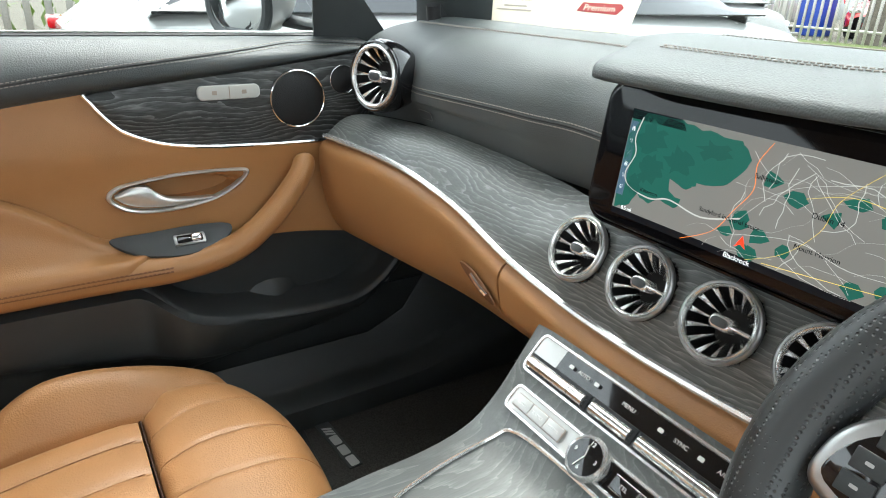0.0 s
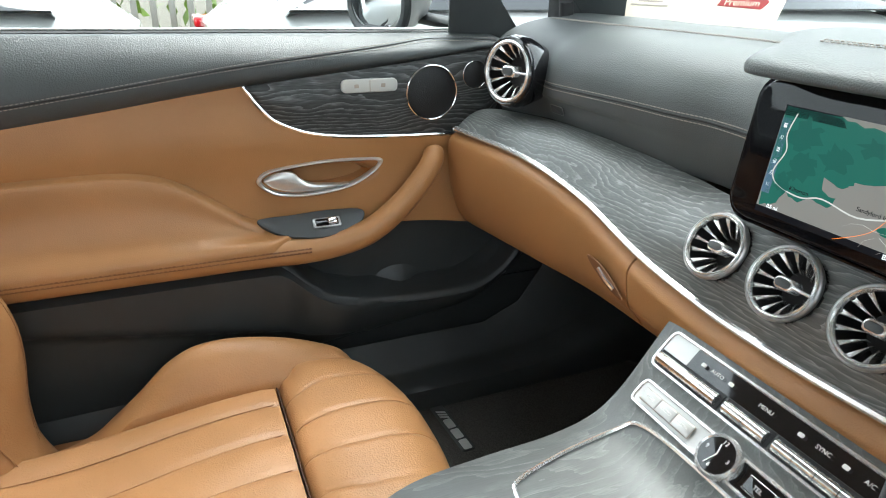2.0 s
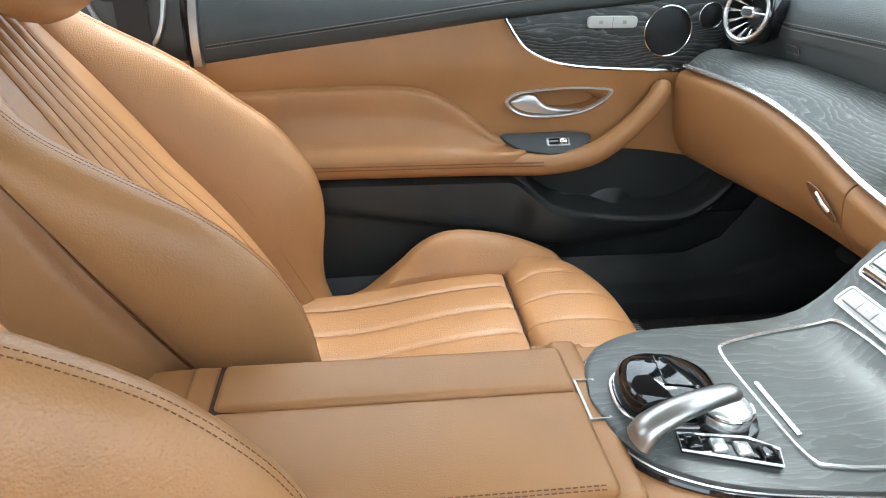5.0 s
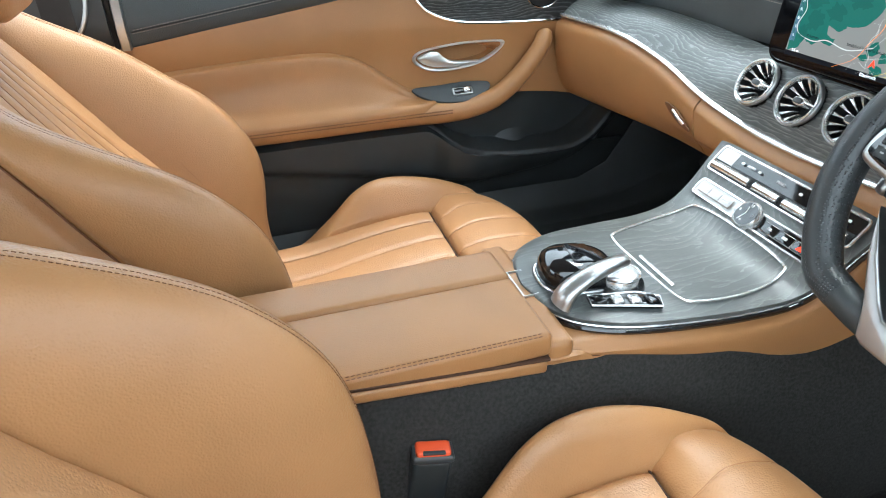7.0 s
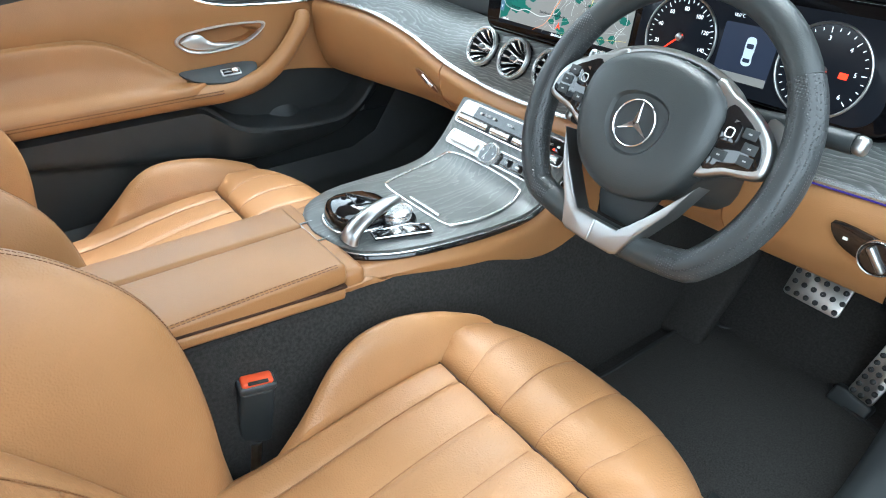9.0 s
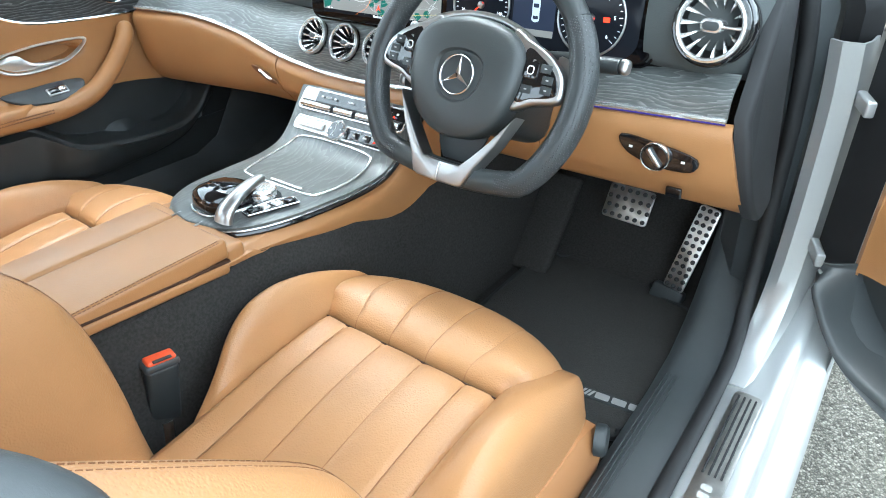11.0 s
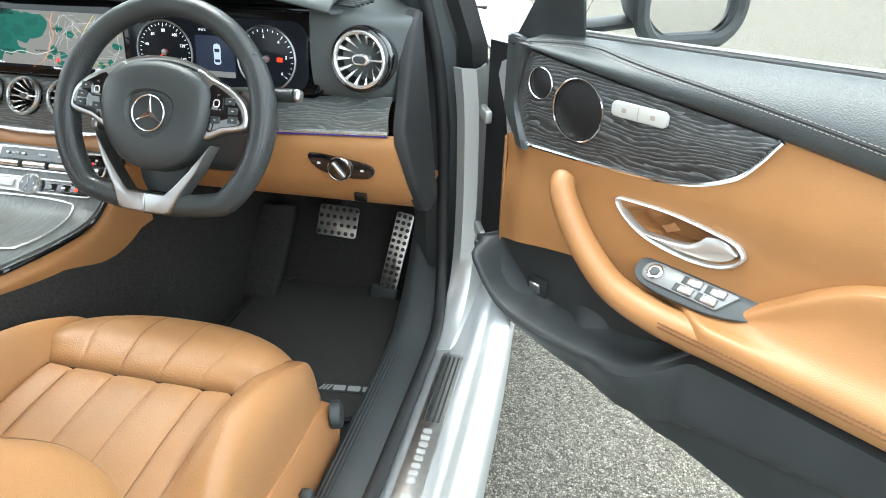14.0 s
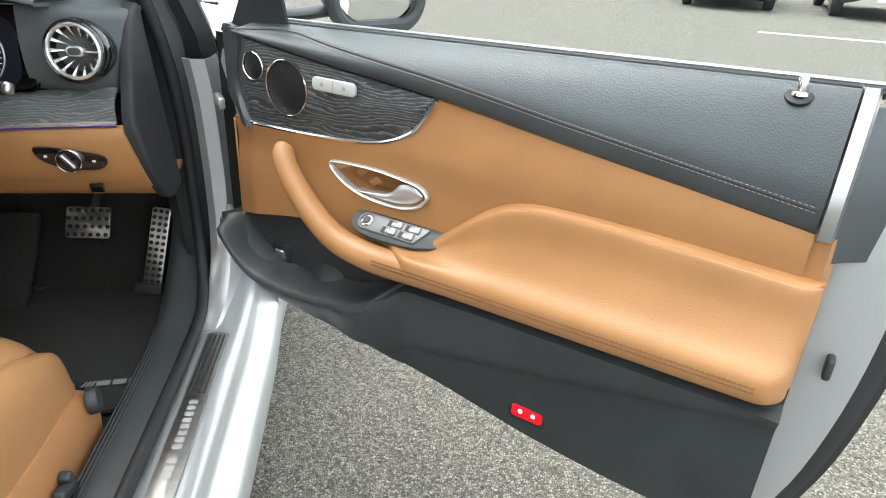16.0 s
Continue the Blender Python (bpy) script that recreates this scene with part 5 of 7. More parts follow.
    outer = curve1([(0.0, 0.235), (0.10, 0.255), (0.25, 0.268), (0.42, 0.262), (0.55, 0.225), (0.63, 0.165), (0.66, 0.12)])
    depth = curve1([(-0.08, 0.02), (0.0, 0.060), (0.05, 0.090), (0.10, 0.116), (0.15, 0.137), (0.20, 0.149), (0.25, 0.149), (0.32, 0.133), (0.38, 0.105), (0.43, 0.077), (0.50, 0.040), (0.58, 0.018), (0.66, 0.008)])
    if door_side > 0:
        depth_door = curve1([(-0.08, 0.02), (0.0, 0.060), (0.05, 0.102), (0.129, 0.147), (0.175, 0.157), (0.235, 0.160), (0.308, 0.146), (0.37, 0.129), (0.433, 0.108), (0.50, 0.076), (0.60, 0.030), (0.66, 0.010)])
    else:
        depth_door = curve1([(-0.08, 0.01), (0.0, 0.030), (0.053, 0.060), (0.104, 0.100), (0.15, 0.127), (0.20, 0.140), (0.29, 0.136), (0.373, 0.108), (0.465, 0.077), (0.578, 0.026), (0.66, 0.008)])
    flutes = (-0.105, -0.063, -0.021, 0.021, 0.063, 0.105)
    rows = []
    for h in span(-0.03, Hgt, 34):
        hw = half(h)
        r = []
        for k in span(-1, 1, 71):
            x = k * hw
            g = 0.0
            conv = 1 - 0.45 * smooth01((h - 0.15) / 0.45)
            for gx in flutes:
                g = min(g, -0.005 * math.exp(-((x - gx * conv) / 0.004) ** 2))
            bulge = 0.012 * math.sin(math.pi * min(1, max(0, h / 0.35)))
            r.append(B(x, h, -0.004 + bulge + g - 0.010 * smooth01((abs(k) - 0.93) / 0.07)))
        rows.append(r)
    wpart("backrest", surf(rows, thick=0.01), TAN_SOFT, s, "fluted tan backrest centre")
    for gx in flutes:
        wpart("seam", tube([B(gx * (1 - 0.45 * smooth01((h - 0.15) / 0.45)), h, -0.0065 + 0.012 * math.sin(math.pi * min(1, max(0, h / 0.35)))) for h in span(0.0, 0.60, 30)], 0.0008, 5), FLUTE, s, "")
    for sd in (-1, 1):
        rows = []
        for h in span(-0.05, Hgt, 40):
            hi_, ho, dp = half(h), outer(h), side_depth(h, sd)
            w = ho - hi_
            rec = 0.034 * smooth01(h / 0.08) * smooth01((0.60 - h) / 0.2)
            top = smooth01((Hgt + 0.02 - h) / 0.10)
            pr = [(hi_ - 0.002, -0.02), (hi_ + 0.002, 0.0), (hi_ + 0.22 * w, 0.55 * dp), (hi_ + 0.48 * w, 0.95 * dp), (hi_ + 0.72 * w, 1.0 * dp), (ho - 0.012, 0.80 * dp), (ho, 0.42 * dp), (ho - 0.3 * rec, 0.14 * dp), (ho - rec, -0.004), (ho - 0.42 * rec, -0.022 * top), (ho - 0.25 * rec, -0.05 * top), (ho - 0.3 * rec, -0.09 * top), (ho - 0.03, -0.120 * top), (hi_, -0.13 * top), (0.0, -0.135 * top)]
            rows.append([B(sd * p.x, h, p.y) for p in spline([(a, b, 0) for a, b in pr], 4)])
        bo = wpart("backrest_bolster", surf(rows, thick=0.008), TAN_SOFT, s, "padded tan backrest bolster")
        st = bmesh.new()
        for q, dd in ((0.60, 1.012), (0.655, 1.012)):
            stitches([B(sd * (half(h) + q * (outer(h) - half(h))), h, side_depth(h, sd) * dd + 0.0002) for h in span(0.0, 0.62, 60)], 0.0005, 0.0034, 0.0016, bm=st)
        wpart("stitching", st, SEAM_SHADE_TAN, bo, "dark tan stitching")
        # Darker tan tube paints the shade deep in the side crease.
        wpart("side_crease_shade", tube([B(sd * (outer(h) - 0.034 * smooth01(h / 0.08) * smooth01((0.60 - h) / 0.2) + 0.002), h, -0.004) for h in span(0.05, 0.54, 40)], 0.0016, 6), SEAM_SHADE_TAN, bo, "")
        wpart("seam", tube([B(sd * (half(h) + 0.012), h, depth(h) * 0.20) for h in span(0.0, 0.60, 30)], 0.0008, 5), FLUTE, bo, "")
    # top roll and head restraint
    top_rows = []
    for k in span(-1, 1, 21):
        x = 0.118 * k
        top_rows.append([B(x * (1 + 0.1 * math.sin(a)), Hgt - 0.02 + 0.02 * (1 - k * k) + 0.03 * math.sin(a), -0.065 + 0.062 * math.cos(a)) for a in [math.pi * j / 8 for j in range(9)]])
    wpart("shoulder_roll", surf(top_rows, thick=0.006), TAN_SOFT, s, "rounded tan backrest top")
    hr = []
    for k in span(-1, 1, 25):
        e = max(0.02, 1 - abs(k) ** 3.2) ** 0.45
        hr.append([B(0.135 * k, Hgt + 0.040 + 0.092 * e * math.sin(a), 0.072 - 0.02 * k * k * -1 + 0.050 * e * math.cos(a) * (1.0 if math.cos(a) > 0 else 0.9)) for a in [2 * math.pi * j / 18 for j in range(18)]])
    wpart("head_restraint", surf(hr, True, caps=True), TAN_SOFT, s, "padded tan head restraint")
    for sd in (-1, 1):
        wpart("headrest_post", tube([B(sd * 0.06, Hgt - 0.05, -0.04), B(sd * 0.06, Hgt + 0.05, 0.03)], 0.007, 10), CHROME, s, "chrome head restraint post")
    # side cover and controls
    sx = door_side
    rows = []
    for y in span(-0.44, 0.13, 20):
        e = smooth01((0.135 - y) / 0.06) * smooth01((y + 0.46) / 0.05)
        rows.append([W(sx * x, y, z) for x, z in ((0.232, 0.395 + 0.02 * e), (0.253, 0.392 + 0.02 * e), (0.263, 0.375 + 0.012 * e), (0.267, 0.34), (0.263, 0.285 - 0.01 * e), (0.250, 0.27 - 0.012 * e), (0.232, 0.27))])
    side = wpart("side_cover", surf(rows, thick=0.005, caps=False), TAN_PLASTIC, s, "tan plastic seat side cover")
    wpart("recline_knob", lathe([(0.024, 0.0), (0.024, 0.012), (0.020, 0.017), (0.0003, 0.018)], 24, at=facing(W(sx * 0.262, 0.112, 0.385), (sx, 0.25, 0.1))), BLACK_PLASTIC, side, "round black adjuster")
    wpart("seat_lever", box(0.020, 0.05, 0.020, 0.006, at=Matrix.Translation(W(sx * 0.280, -0.050, 0.345)) @ pose(0, 0, 0, -20)), BLACK_PLASTIC, side, "black seat height lever")
    wpart("lever_arm", box(0.020, 0.018, 0.045, 0.005, at=Matrix.Translation(W(sx * 0.276, -0.030, 0.342)) @ pose(0, 0, 0, 12)), BLACK_PLASTIC, side, "")
    rows = []
    for y in span(-0.47, -0.20, 12):
        e = smooth01((-0.20 - y) / 0.05)
        rows.append([W(-sx * x, y, z) for x, z in ((0.150, 0.425 + 0.012 * e), (0.190, 0.424 + 0.012 * e), (0.206, 0.410 + 0.008 * e), (0.210, 0.36), (0.204, 0.31))])
    wpart("inner_side_cover", surf(rows, thick=0.004), TAN_PLASTIC, s, "tan plastic inner seat trim")
    wpart("seat_base", box(0.40, 0.52, 0.10, 0.02, at=Matrix.Translation(W(0, -0.16, 0.37))), BLACK_PLASTIC, s, "black seat frame")
    for sd in (-1, 1):
        wpart("seat_rail", box(0.05, 0.55, 0.10, 0.01, at=Matrix.Translation((cx + sd * 0.19, cy - 0.16, FLOOR_Z + 0.03))), BLACK_PLASTIC, s, "black steel seat rail")
    if door_side > 0:
        # easy-entry strap guide on the shoulder
        g = spline([B(sx * a_, h_, d_) for a_, h_, d_ in ((0.284, 0.385, 0.066), (0.276, 0.425, 0.102), (0.258, 0.47, 0.111), (0.232, 0.54, 0.090), (0.205, 0.59, 0.056))], 6)
        gd = wpart("belt_guide", tube(g, lambda k: 0.014 + 0.010 * math.sin(math.pi * k) ** 0.6, 12, flat=0.7), GREY_PLASTIC, s, "dark grey shoulder belt guide")
    return s


make_seat(0.392, -0.355, 0.0, 1, "driver_seat")
make_seat(-0.385, -0.400, -0.030, -1, "passenger_seat")

# rear bench behind the front seats
rb = world_thing("rear_seat", "tan leather rear bench with fluted cushion", "car seat", (-0.35, -1.6, FLOOR_Z))
for cx in (-0.36, 0.36):
    rows = []
    for y in span(-1.75, -0.955, 30):
        rows.append([Vector((cx + x, y, 0.46 + 0.03 * smooth01((y + 1.75) / 0.4) - 0.13 * max(0.0, (y + 1.06) / 0.105) ** 2.2 - 0.006 * max(math.exp(-((x - g) / 0.006) ** 2) for g in (-0.1, -0.033, 0.033, 0.1)) + 0.03 * smooth01((abs(x) - 0.17) / 0.08))) for x in span(-0.27, 0.27, 50)])
    wpart("bench_cushion", surf(rows, thick=0.02), TAN_SOFT, rb, "fluted tan rear cushion")
    rows = []
    for h in span(0, 0.5, 10):
        rows.append([Vector((cx + x, -1.72 - 0.4 * h, 0.50 + h - 0.006 * 0)) + Vector((0, -0.006 * max(math.exp(-((x - g) / 0.006) ** 2) for g in (-0.1, -0.033, 0.033, 0.1)) + 0.03 * smooth01((abs(x) - 0.17) / 0.08), 0)) for x in span(-0.27, 0.27, 50)])
    wpart("bench_back", surf(rows, thick=0.02), TAN_SOFT, rb, "fluted tan rear backrest")
wpart("bench_base", box(1.3, 0.72, 0.17, 0.03, at=pose(0, -1.37, 0.30)), BLACK_PLASTIC, rb, "dark bench base")

# belt buckle beside the console
bk = world_thing("seat_belt_buckle", "black seat belt buckle with red-orange release button", "seat belt buckle", (0.165, -0.62, 0.36))
bm_k = Matrix.Translation((0.150, -0.602, 0.478)) @ pose(0, 0, 0, -8, 6, -8)
wpart("buckle_body", box(0.024, 0.046, 0.105, 0.006, at=bm_k), BLACK_PLASTIC, bk, "black plastic buckle housing")
wpart("buckle_rim", box(0.026, 0.049, 0.012, 0.004, at=bm_k @ pose(0, 0, 0.056)), GREY_PLASTIC, bk, "")
wpart("release_button", box(0.020, 0.041, 0.014, 0.004, at=bm_k @ pose(0, 0, 0.060)), ORANGE, bk, "red-orange release button")
wpart("buckle_slot", box(0.005, 0.026, 0.003, 0.001, at=bm_k @ pose(0.0085, 0, 0.0665)), BLACK_PLASTIC, bk, "")
wpart("buckle_stalk", tube([(0.152, -0.61, 0.43), (0.158, -0.625, 0.36), (0.165, -0.63, 0.26)], 0.010, 8), STEEL, bk, "steel stalk")

# ---- centre console ----
con = world_thing("centre_console", "grey ash wood centre console with tan leather sides", "centre console", (0.0, -0.3, FLOOR_Z))
PZ = curve1([(-0.425, 0.626), (-0.33, 0.624), (-0.25, 0.620), (-0.16, 0.618), (-0.105, 0.626), (-0.07, 0.648), (-0.03, 0.690), (0.0, 0.722), (0.012, 0.735)])
HALF = curve1([(-0.422, 0.006), (-0.418, 0.035), (-0.405, 0.068), (-0.38, 0.095), (-0.33, 0.118), (-0.25, 0.130), (-0.15, 0.138), (-0.05, 0.150), (0.01, 0.160)])


def con_pt(x, y, off=0.0):
    """A place on the console's wood sheet, off above it."""
    e = 0.004
    d = Vector((0, e, PZ(y + e) - PZ(y))).normalized()
    return Vector((x, y, PZ(y))) + Vector((0, -d.z, d.y)) * off


def con_pose(x, y, off=0.0):
    e = 0.004
    d = Vector((0, 2 * e, PZ(y + e) - PZ(y - e))).normalized()
    return facing(con_pt(x, y, off), (0, -d.z, d.y), (0, 1, 0))


ys = span(-0.422, 0.010, 70)
rows = [[con_pt(k * HALF(y), y, 0.004 - 0.004 * abs(k) ** 6) for k in span(-1, 1, 25)] for y in ys]
wpart("wood_sheet", surf(rows, thick=0.010), WOOD_CON_SHEEN, con, "grey open-pored wood console top")
edge = [con_pt(HALF(y) + 0.001, y, -0.006) for y in ys[::-1]] + [con_pt(-HALF(y) - 0.001, y, -0.006) for y in ys]
wpart("edge_strip", tube(edge, 0.0016, 6), BRIGHT, con, "thin bright edge")
wpart("edge_base", tube([p + Vector((0, 0, -0.006)) for p in edge], 0.0045, 8), PIANO, con, "gloss black edge")
# tan flanks
FLANK = curve1([(-0.46, 0.118), (-0.36, 0.126), (-0.25, 0.139), (-0.15, 0.147), (-0.05, 0.160), (0.03, 0.170)])
FLANK_LOW = curve1([(-0.66, 0.606), (-0.44, 0.590), (-0.245, 0.552), (-0.02, 0.522), (0.03, 0.518)])
for sd in (-1, 1):
    rows = []
    for y in span(-0.455, 0.03, 40):
        yy = min(max(y, -0.41), 0.0)
        hi_x, ho_x = HALF(yy) - 0.02, FLANK(y)
        zt, zb = PZ(yy) - 0.012, FLANK_LOW(y)
        pr = [(hi_x, zt - 0.003), (0.5 * (hi_x + ho_x), zt - 0.003), (ho_x - 0.009, zt - 0.005), (ho_x + 0.001, zt - 0.016), (ho_x + 0.003, 0.5 * (zt + zb)), (ho_x - 0.003, zb + 0.006), (ho_x - 0.012, zb)]
        rows.append([Vector((sd * p.x, y, p.y)) for p in spline([(a_, b_, 0) for a_, b_ in pr], 4)])
    wpart("side_panel", surf(rows, thick=0.006), TAN, con, "tan leather console side")
wpart("rear_saddle", box(0.240, 0.036, 0.038, 0.010, 4, at=pose(0.008, -0.424, 0.6075)), TAN, con, "tan leather saddle behind the controller")
wpart("tunnel_cover", box(0.200, 0.40, 0.060, 0.006, at=pose(0.026, -0.630, 0.572)), CARPET, con, "black carpeted tunnel below the armrest")
wpart("console_box", box(0.2135, 0.392, 0.017, 0.005, at=pose(0.0268, -0.638, 0.6135, -5.0)), TAN, con, "tan leather armrest box")
# Dark box painted in as the shade line below the lids.
wpart("lid_shade_strip", box(0.2060, 0.366, 0.004, 0.001, at=pose(0.0293, -0.622, 0.6230, -5.0)), CREASE_SHADE, con, "dark strip painted as shade under the lids")
for xa, xb in ((-0.074, -0.001), (0.001, 0.131)):
    lid = wpart("armrest_lid", box(xb - xa, 0.364, 0.034, 0.008, 4, at=pose((xa + xb) / 2, -0.619, 0.6275)), TAN, con, "padded tan leather armrest lid")
    if xa > 0:
        st = bmesh.new()
        for sx_, sz_ in ((0.1291, 0.6424), (0.1262, 0.6443)):
            stitches([Vector((sx_, y, sz_)) for y in span(-0.79, -0.445, 4)], 0.0007, bm=st)
        wpart("stitching", st, THREAD_TAN, lid, "tan stitching")
wpart("lid_catch", tube([Vector((x, y, 0.6275)) for x, y in ((-0.030, -0.431), (0.030, -0.431), (0.030, -0.411), (-0.030, -0.411))], 0.0025, 6, closed=True), SATIN, con, "bright lid catch frame")
wpart("rear_box", box(0.20, 0.10, 0.12, 0.015, at=pose(0.01, -0.835, 0.575)), TAN, con, "tan rear console end")
# roller lid with its bright frame
frame_pts = spline([(-0.085, -0.082, 0), (0.0, -0.078, 0), (0.085, -0.082, 0), (0.104, -0.096, 0), (0.112, -0.16, 0), (0.108, -0.222, 0), (0.092, -0.244, 0), (0.0, -0.248, 0), (-0.066, -0.246, 0), (-0.086, -0.228, 0), (-0.104, -0.16, 0), (-0.104, -0.10, 0)], 6, True)
wpart("lid_frame", tube([con_pt(p.x, p.y, 0.0052) for p in frame_pts], 0.0024, 6, closed=True), BRIGHT, con, "thin bright lid frame")
wpart("lid_pull", tube([con_pt(x, -0.234, 0.006) for x in span(-0.012, 0.068, 8)], 0.0028, 6, flat=0.6), BRIGHT, con, "bright lid pull")
# touch controller
cm = con_pose(0.006, -0.345, 0.003) @ pose(0, 0, 0, 0, 0, -6)


def squircle(hx, hy, z, n=36):
    out = []
    for i in range(n):
        c, q = math.cos(2 * math.pi * i / n), math.sin(2 * math.pi * i / n)
        out.append(cm @ Vector((hx * abs(c) ** 0.75 * (1 if c > 0 else -1), hy * abs(q) ** 0.75 * (1 if q > 0 else -1), z + 0.10 * hy * q * (z > 0.01) * -1)))
    return out


tc = wpart("touch_controller", surf([squircle(0.044 * k, 0.053 * k, z) for k, z in ((1.0, 0.0), (1.0, 0.008), (0.97, 0.017), (0.90, 0.026), (0.76, 0.032), (0.5, 0.0355), (0.2, 0.0365), (0.02, 0.0365))], True, caps=True), PIANO, con, "gloss black touch pad hump")
wpart("pad_ring", tube(squircle(0.046, 0.055, 0.003), 0.002, 6, closed=True), BRIGHT, tc, "bright base ring")
for dx in (-0.018, 0.0, 0.018):
    wpart("pad_key", box(0.015, 0.020, 0.002, 0.0008, at=cm @ pose(dx, -0.032, 0.0305, 22)), BLACK_PLASTIC, tc, "black key")
wpart("touch_pad", box(0.046, 0.032, 0.002, 0.0009, at=cm @ pose(0, 0.002, 0.0362, -6)), PIANO, tc, "matt black touch pad")
arm_path = spline([con_pt(0.064, -0.396, 0.006), con_pt(0.064, -0.388, 0.022), con_pt(0.060, -0.362, 0.036), con_pt(0.053, -0.328, 0.043), con_pt(0.044, -0.296, 0.043)], 6)
wpart("controller_arm", tube(arm_path, lambda k: (0.0185 - 0.0065 * k) * (1.0 if k < 0.9 else (1 - ((k - 0.9) / 0.101) ** 2) ** 0.5), 16, flat=0.62), SATIN, tc, "satin metal palm rest arm")
knob_m = con_pose(0.038, -0.300, 0.004)
wpart("rotary_knob", lathe([(0.027, 0.0), (0.027, 0.014), (0.024, 0.018), (0.018, 0.019), (0.0003, 0.018)], 32, at=knob_m), BRIGHT, tc, "knurled satin rotary knob")
wpart("knob_base", lathe([(0.036, 0.0), (0.034, 0.004), (0.0003, 0.004)], 32, at=knob_m), PIANO, tc, "gloss black knob base")
wpart("knob_ring", ring(0.0285, 0.0255, 0.002, at=knob_m @ pose(0, 0, 0.014)), CHROME, tc, "bright ring")
sp = con_pose(0.083, -0.315, 0.005) @ pose(0, 0, 0, 0, 0, -6)
swo_ = [(-0.016, -0.046), (0.006, -0.048), (0.022, 0.040), (0.0, 0.046), (-0.014, 0.02)]
swp = wpart("switch_strip", plate(swo_, 0.004, 0.001, at=sp), PIANO, con, "gloss black mode switch strip")
wpart("strip_frame", tube([sp @ Vector((p[0], p[1], 0.004)) for p in swo_], 0.0014, 6, closed=True), BRIGHT, swp, "thin bright frame")
for i in range(4):
    wpart("mode_switch", box(0.017, 0.015, 0.006, 0.0025, at=sp @ pose(-0.003 + 0.003 * i, -0.034 + 0.022 * i, 0.005)), BRIGHT if i % 3 else PIANO, swp, "bright mode switch")


# climate panel and button rows
def bezel(name, y0, y1, xa, xb, label, material=CHROME):
    """A rounded bright frame lying on the console's sloping face."""
    p = []
    ym, xm = (y0 + y1) / 2, (xa + xb) / 2
    for a, b in rrect(xb - xa, y1 - y0, min(0.006, (y1 - y0) * 0.45), 4):
        p.append(con_pt(xm + a, ym + b, 0.006))
    return wpart(name, tube(p, 0.0022, 6, closed=True), material, con, label)


def panel_sheet(name, y0, y1, xa, xb, off, material, parent, label=""):
    rows = [[con_pt(x, y, off) for x in span(xa, xb, 6)] for y in span(y0, y1, 4)]
    return wpart(name, surf(rows, thick=0.003), material, parent, label)


climate = bezel("climate_panel", -0.040, -0.010, -0.135, 0.140, "bright frame of the climate panel", BRIGHT)
panel_sheet("panel_face", -0.0265, -0.0115, -0.098, 0.139, 0.0062, PIANO, climate, "gloss black panel face")
panel_sheet("silver_face", -0.0265, -0.0115, -0.134, -0.098, 0.0062, SILVER_BTN, climate, "silver button field")
for x, w, n in ((-0.087, 0.084, 4), (-0.010, 0.050, 2), (0.078, 0.108, 5)):
    panel_sheet("switch_bed", -0.0395, -0.0268, x - w / 2 - 0.003, x + w / 2 + 0.003, 0.0058, HOLLOW, climate, "dark switch bed")
    for i in range(n):
        bw = w / n
        xc_ = x - w / 2 + bw * (i + 0.5)
        ends = [con_pt(xc_ - bw / 2 + 0.0004, -0.0332, 0.0072), con_pt(xc_ + bw / 2 - 0.0004, -0.0332, 0.0072)]
        wpart("rocker_switch", tube(ends, 0.0066, 18), ROCKER, climate, "satin chrome rocker switch")
for tx, x in (("AUTO", -0.062), ("MENU", -0.002), ("SYNC", 0.058), ("A/C", 0.100)):
    wletters("lettering", tx, 0.0058, WHITE, climate, con_pose(x, -0.0190, 0.0094), 0.0002)
for x in (-0.080, -0.044, 0.036, 0.079, 0.118):
    wpart("symbol", plate(rrect(0.006, 0.004, 0.001), 0.0003, 0, at=con_pose(x, -0.0190, 0.0094)), WHITE, climate)
for x, mt in ((0.112, LCD_RED), (0.117, LCD_BLUE)):
    wpart("marker", plate([(-0.003, 0), (0.003, 0), (0, 0.004)], 0.0003, 0, at=con_pose(x, -0.0245, 0.0094)), mt, climate)
audio = bezel("audio_panel", -0.071, -0.051, -0.124, 0.126, "bright frame of the button row", BRIGHT)
panel_sheet("panel_face", -0.070, -0.052, -0.022, 0.125, 0.0060, PIANO, audio, "gloss black panel face")
panel_sheet("silver_face", -0.070, -0.052, -0.123, -0.022, 0.0060, SILVER_BTN, audio, "silver button field")
for i, tx in enumerate(("NAVI", "RADIO", "MEDIA")):
    x = -0.102 + 0.024 * i
    wpart("button_gap", box(0.0245, 0.0150, 0.002, 0.0008, at=con_pose(x, -0.061, 0.0086)), GREYPRINT, audio)
    wpart("audio_button", box(0.0232, 0.0138, 0.004, 0.0012, at=con_pose(x, -0.061, 0.0086)), SILVER_BTN, audio, "silver button")
    wletters("lettering", tx, 0.0050, WHITE, audio, con_pose(x, -0.061, 0.0108), 0.0002)
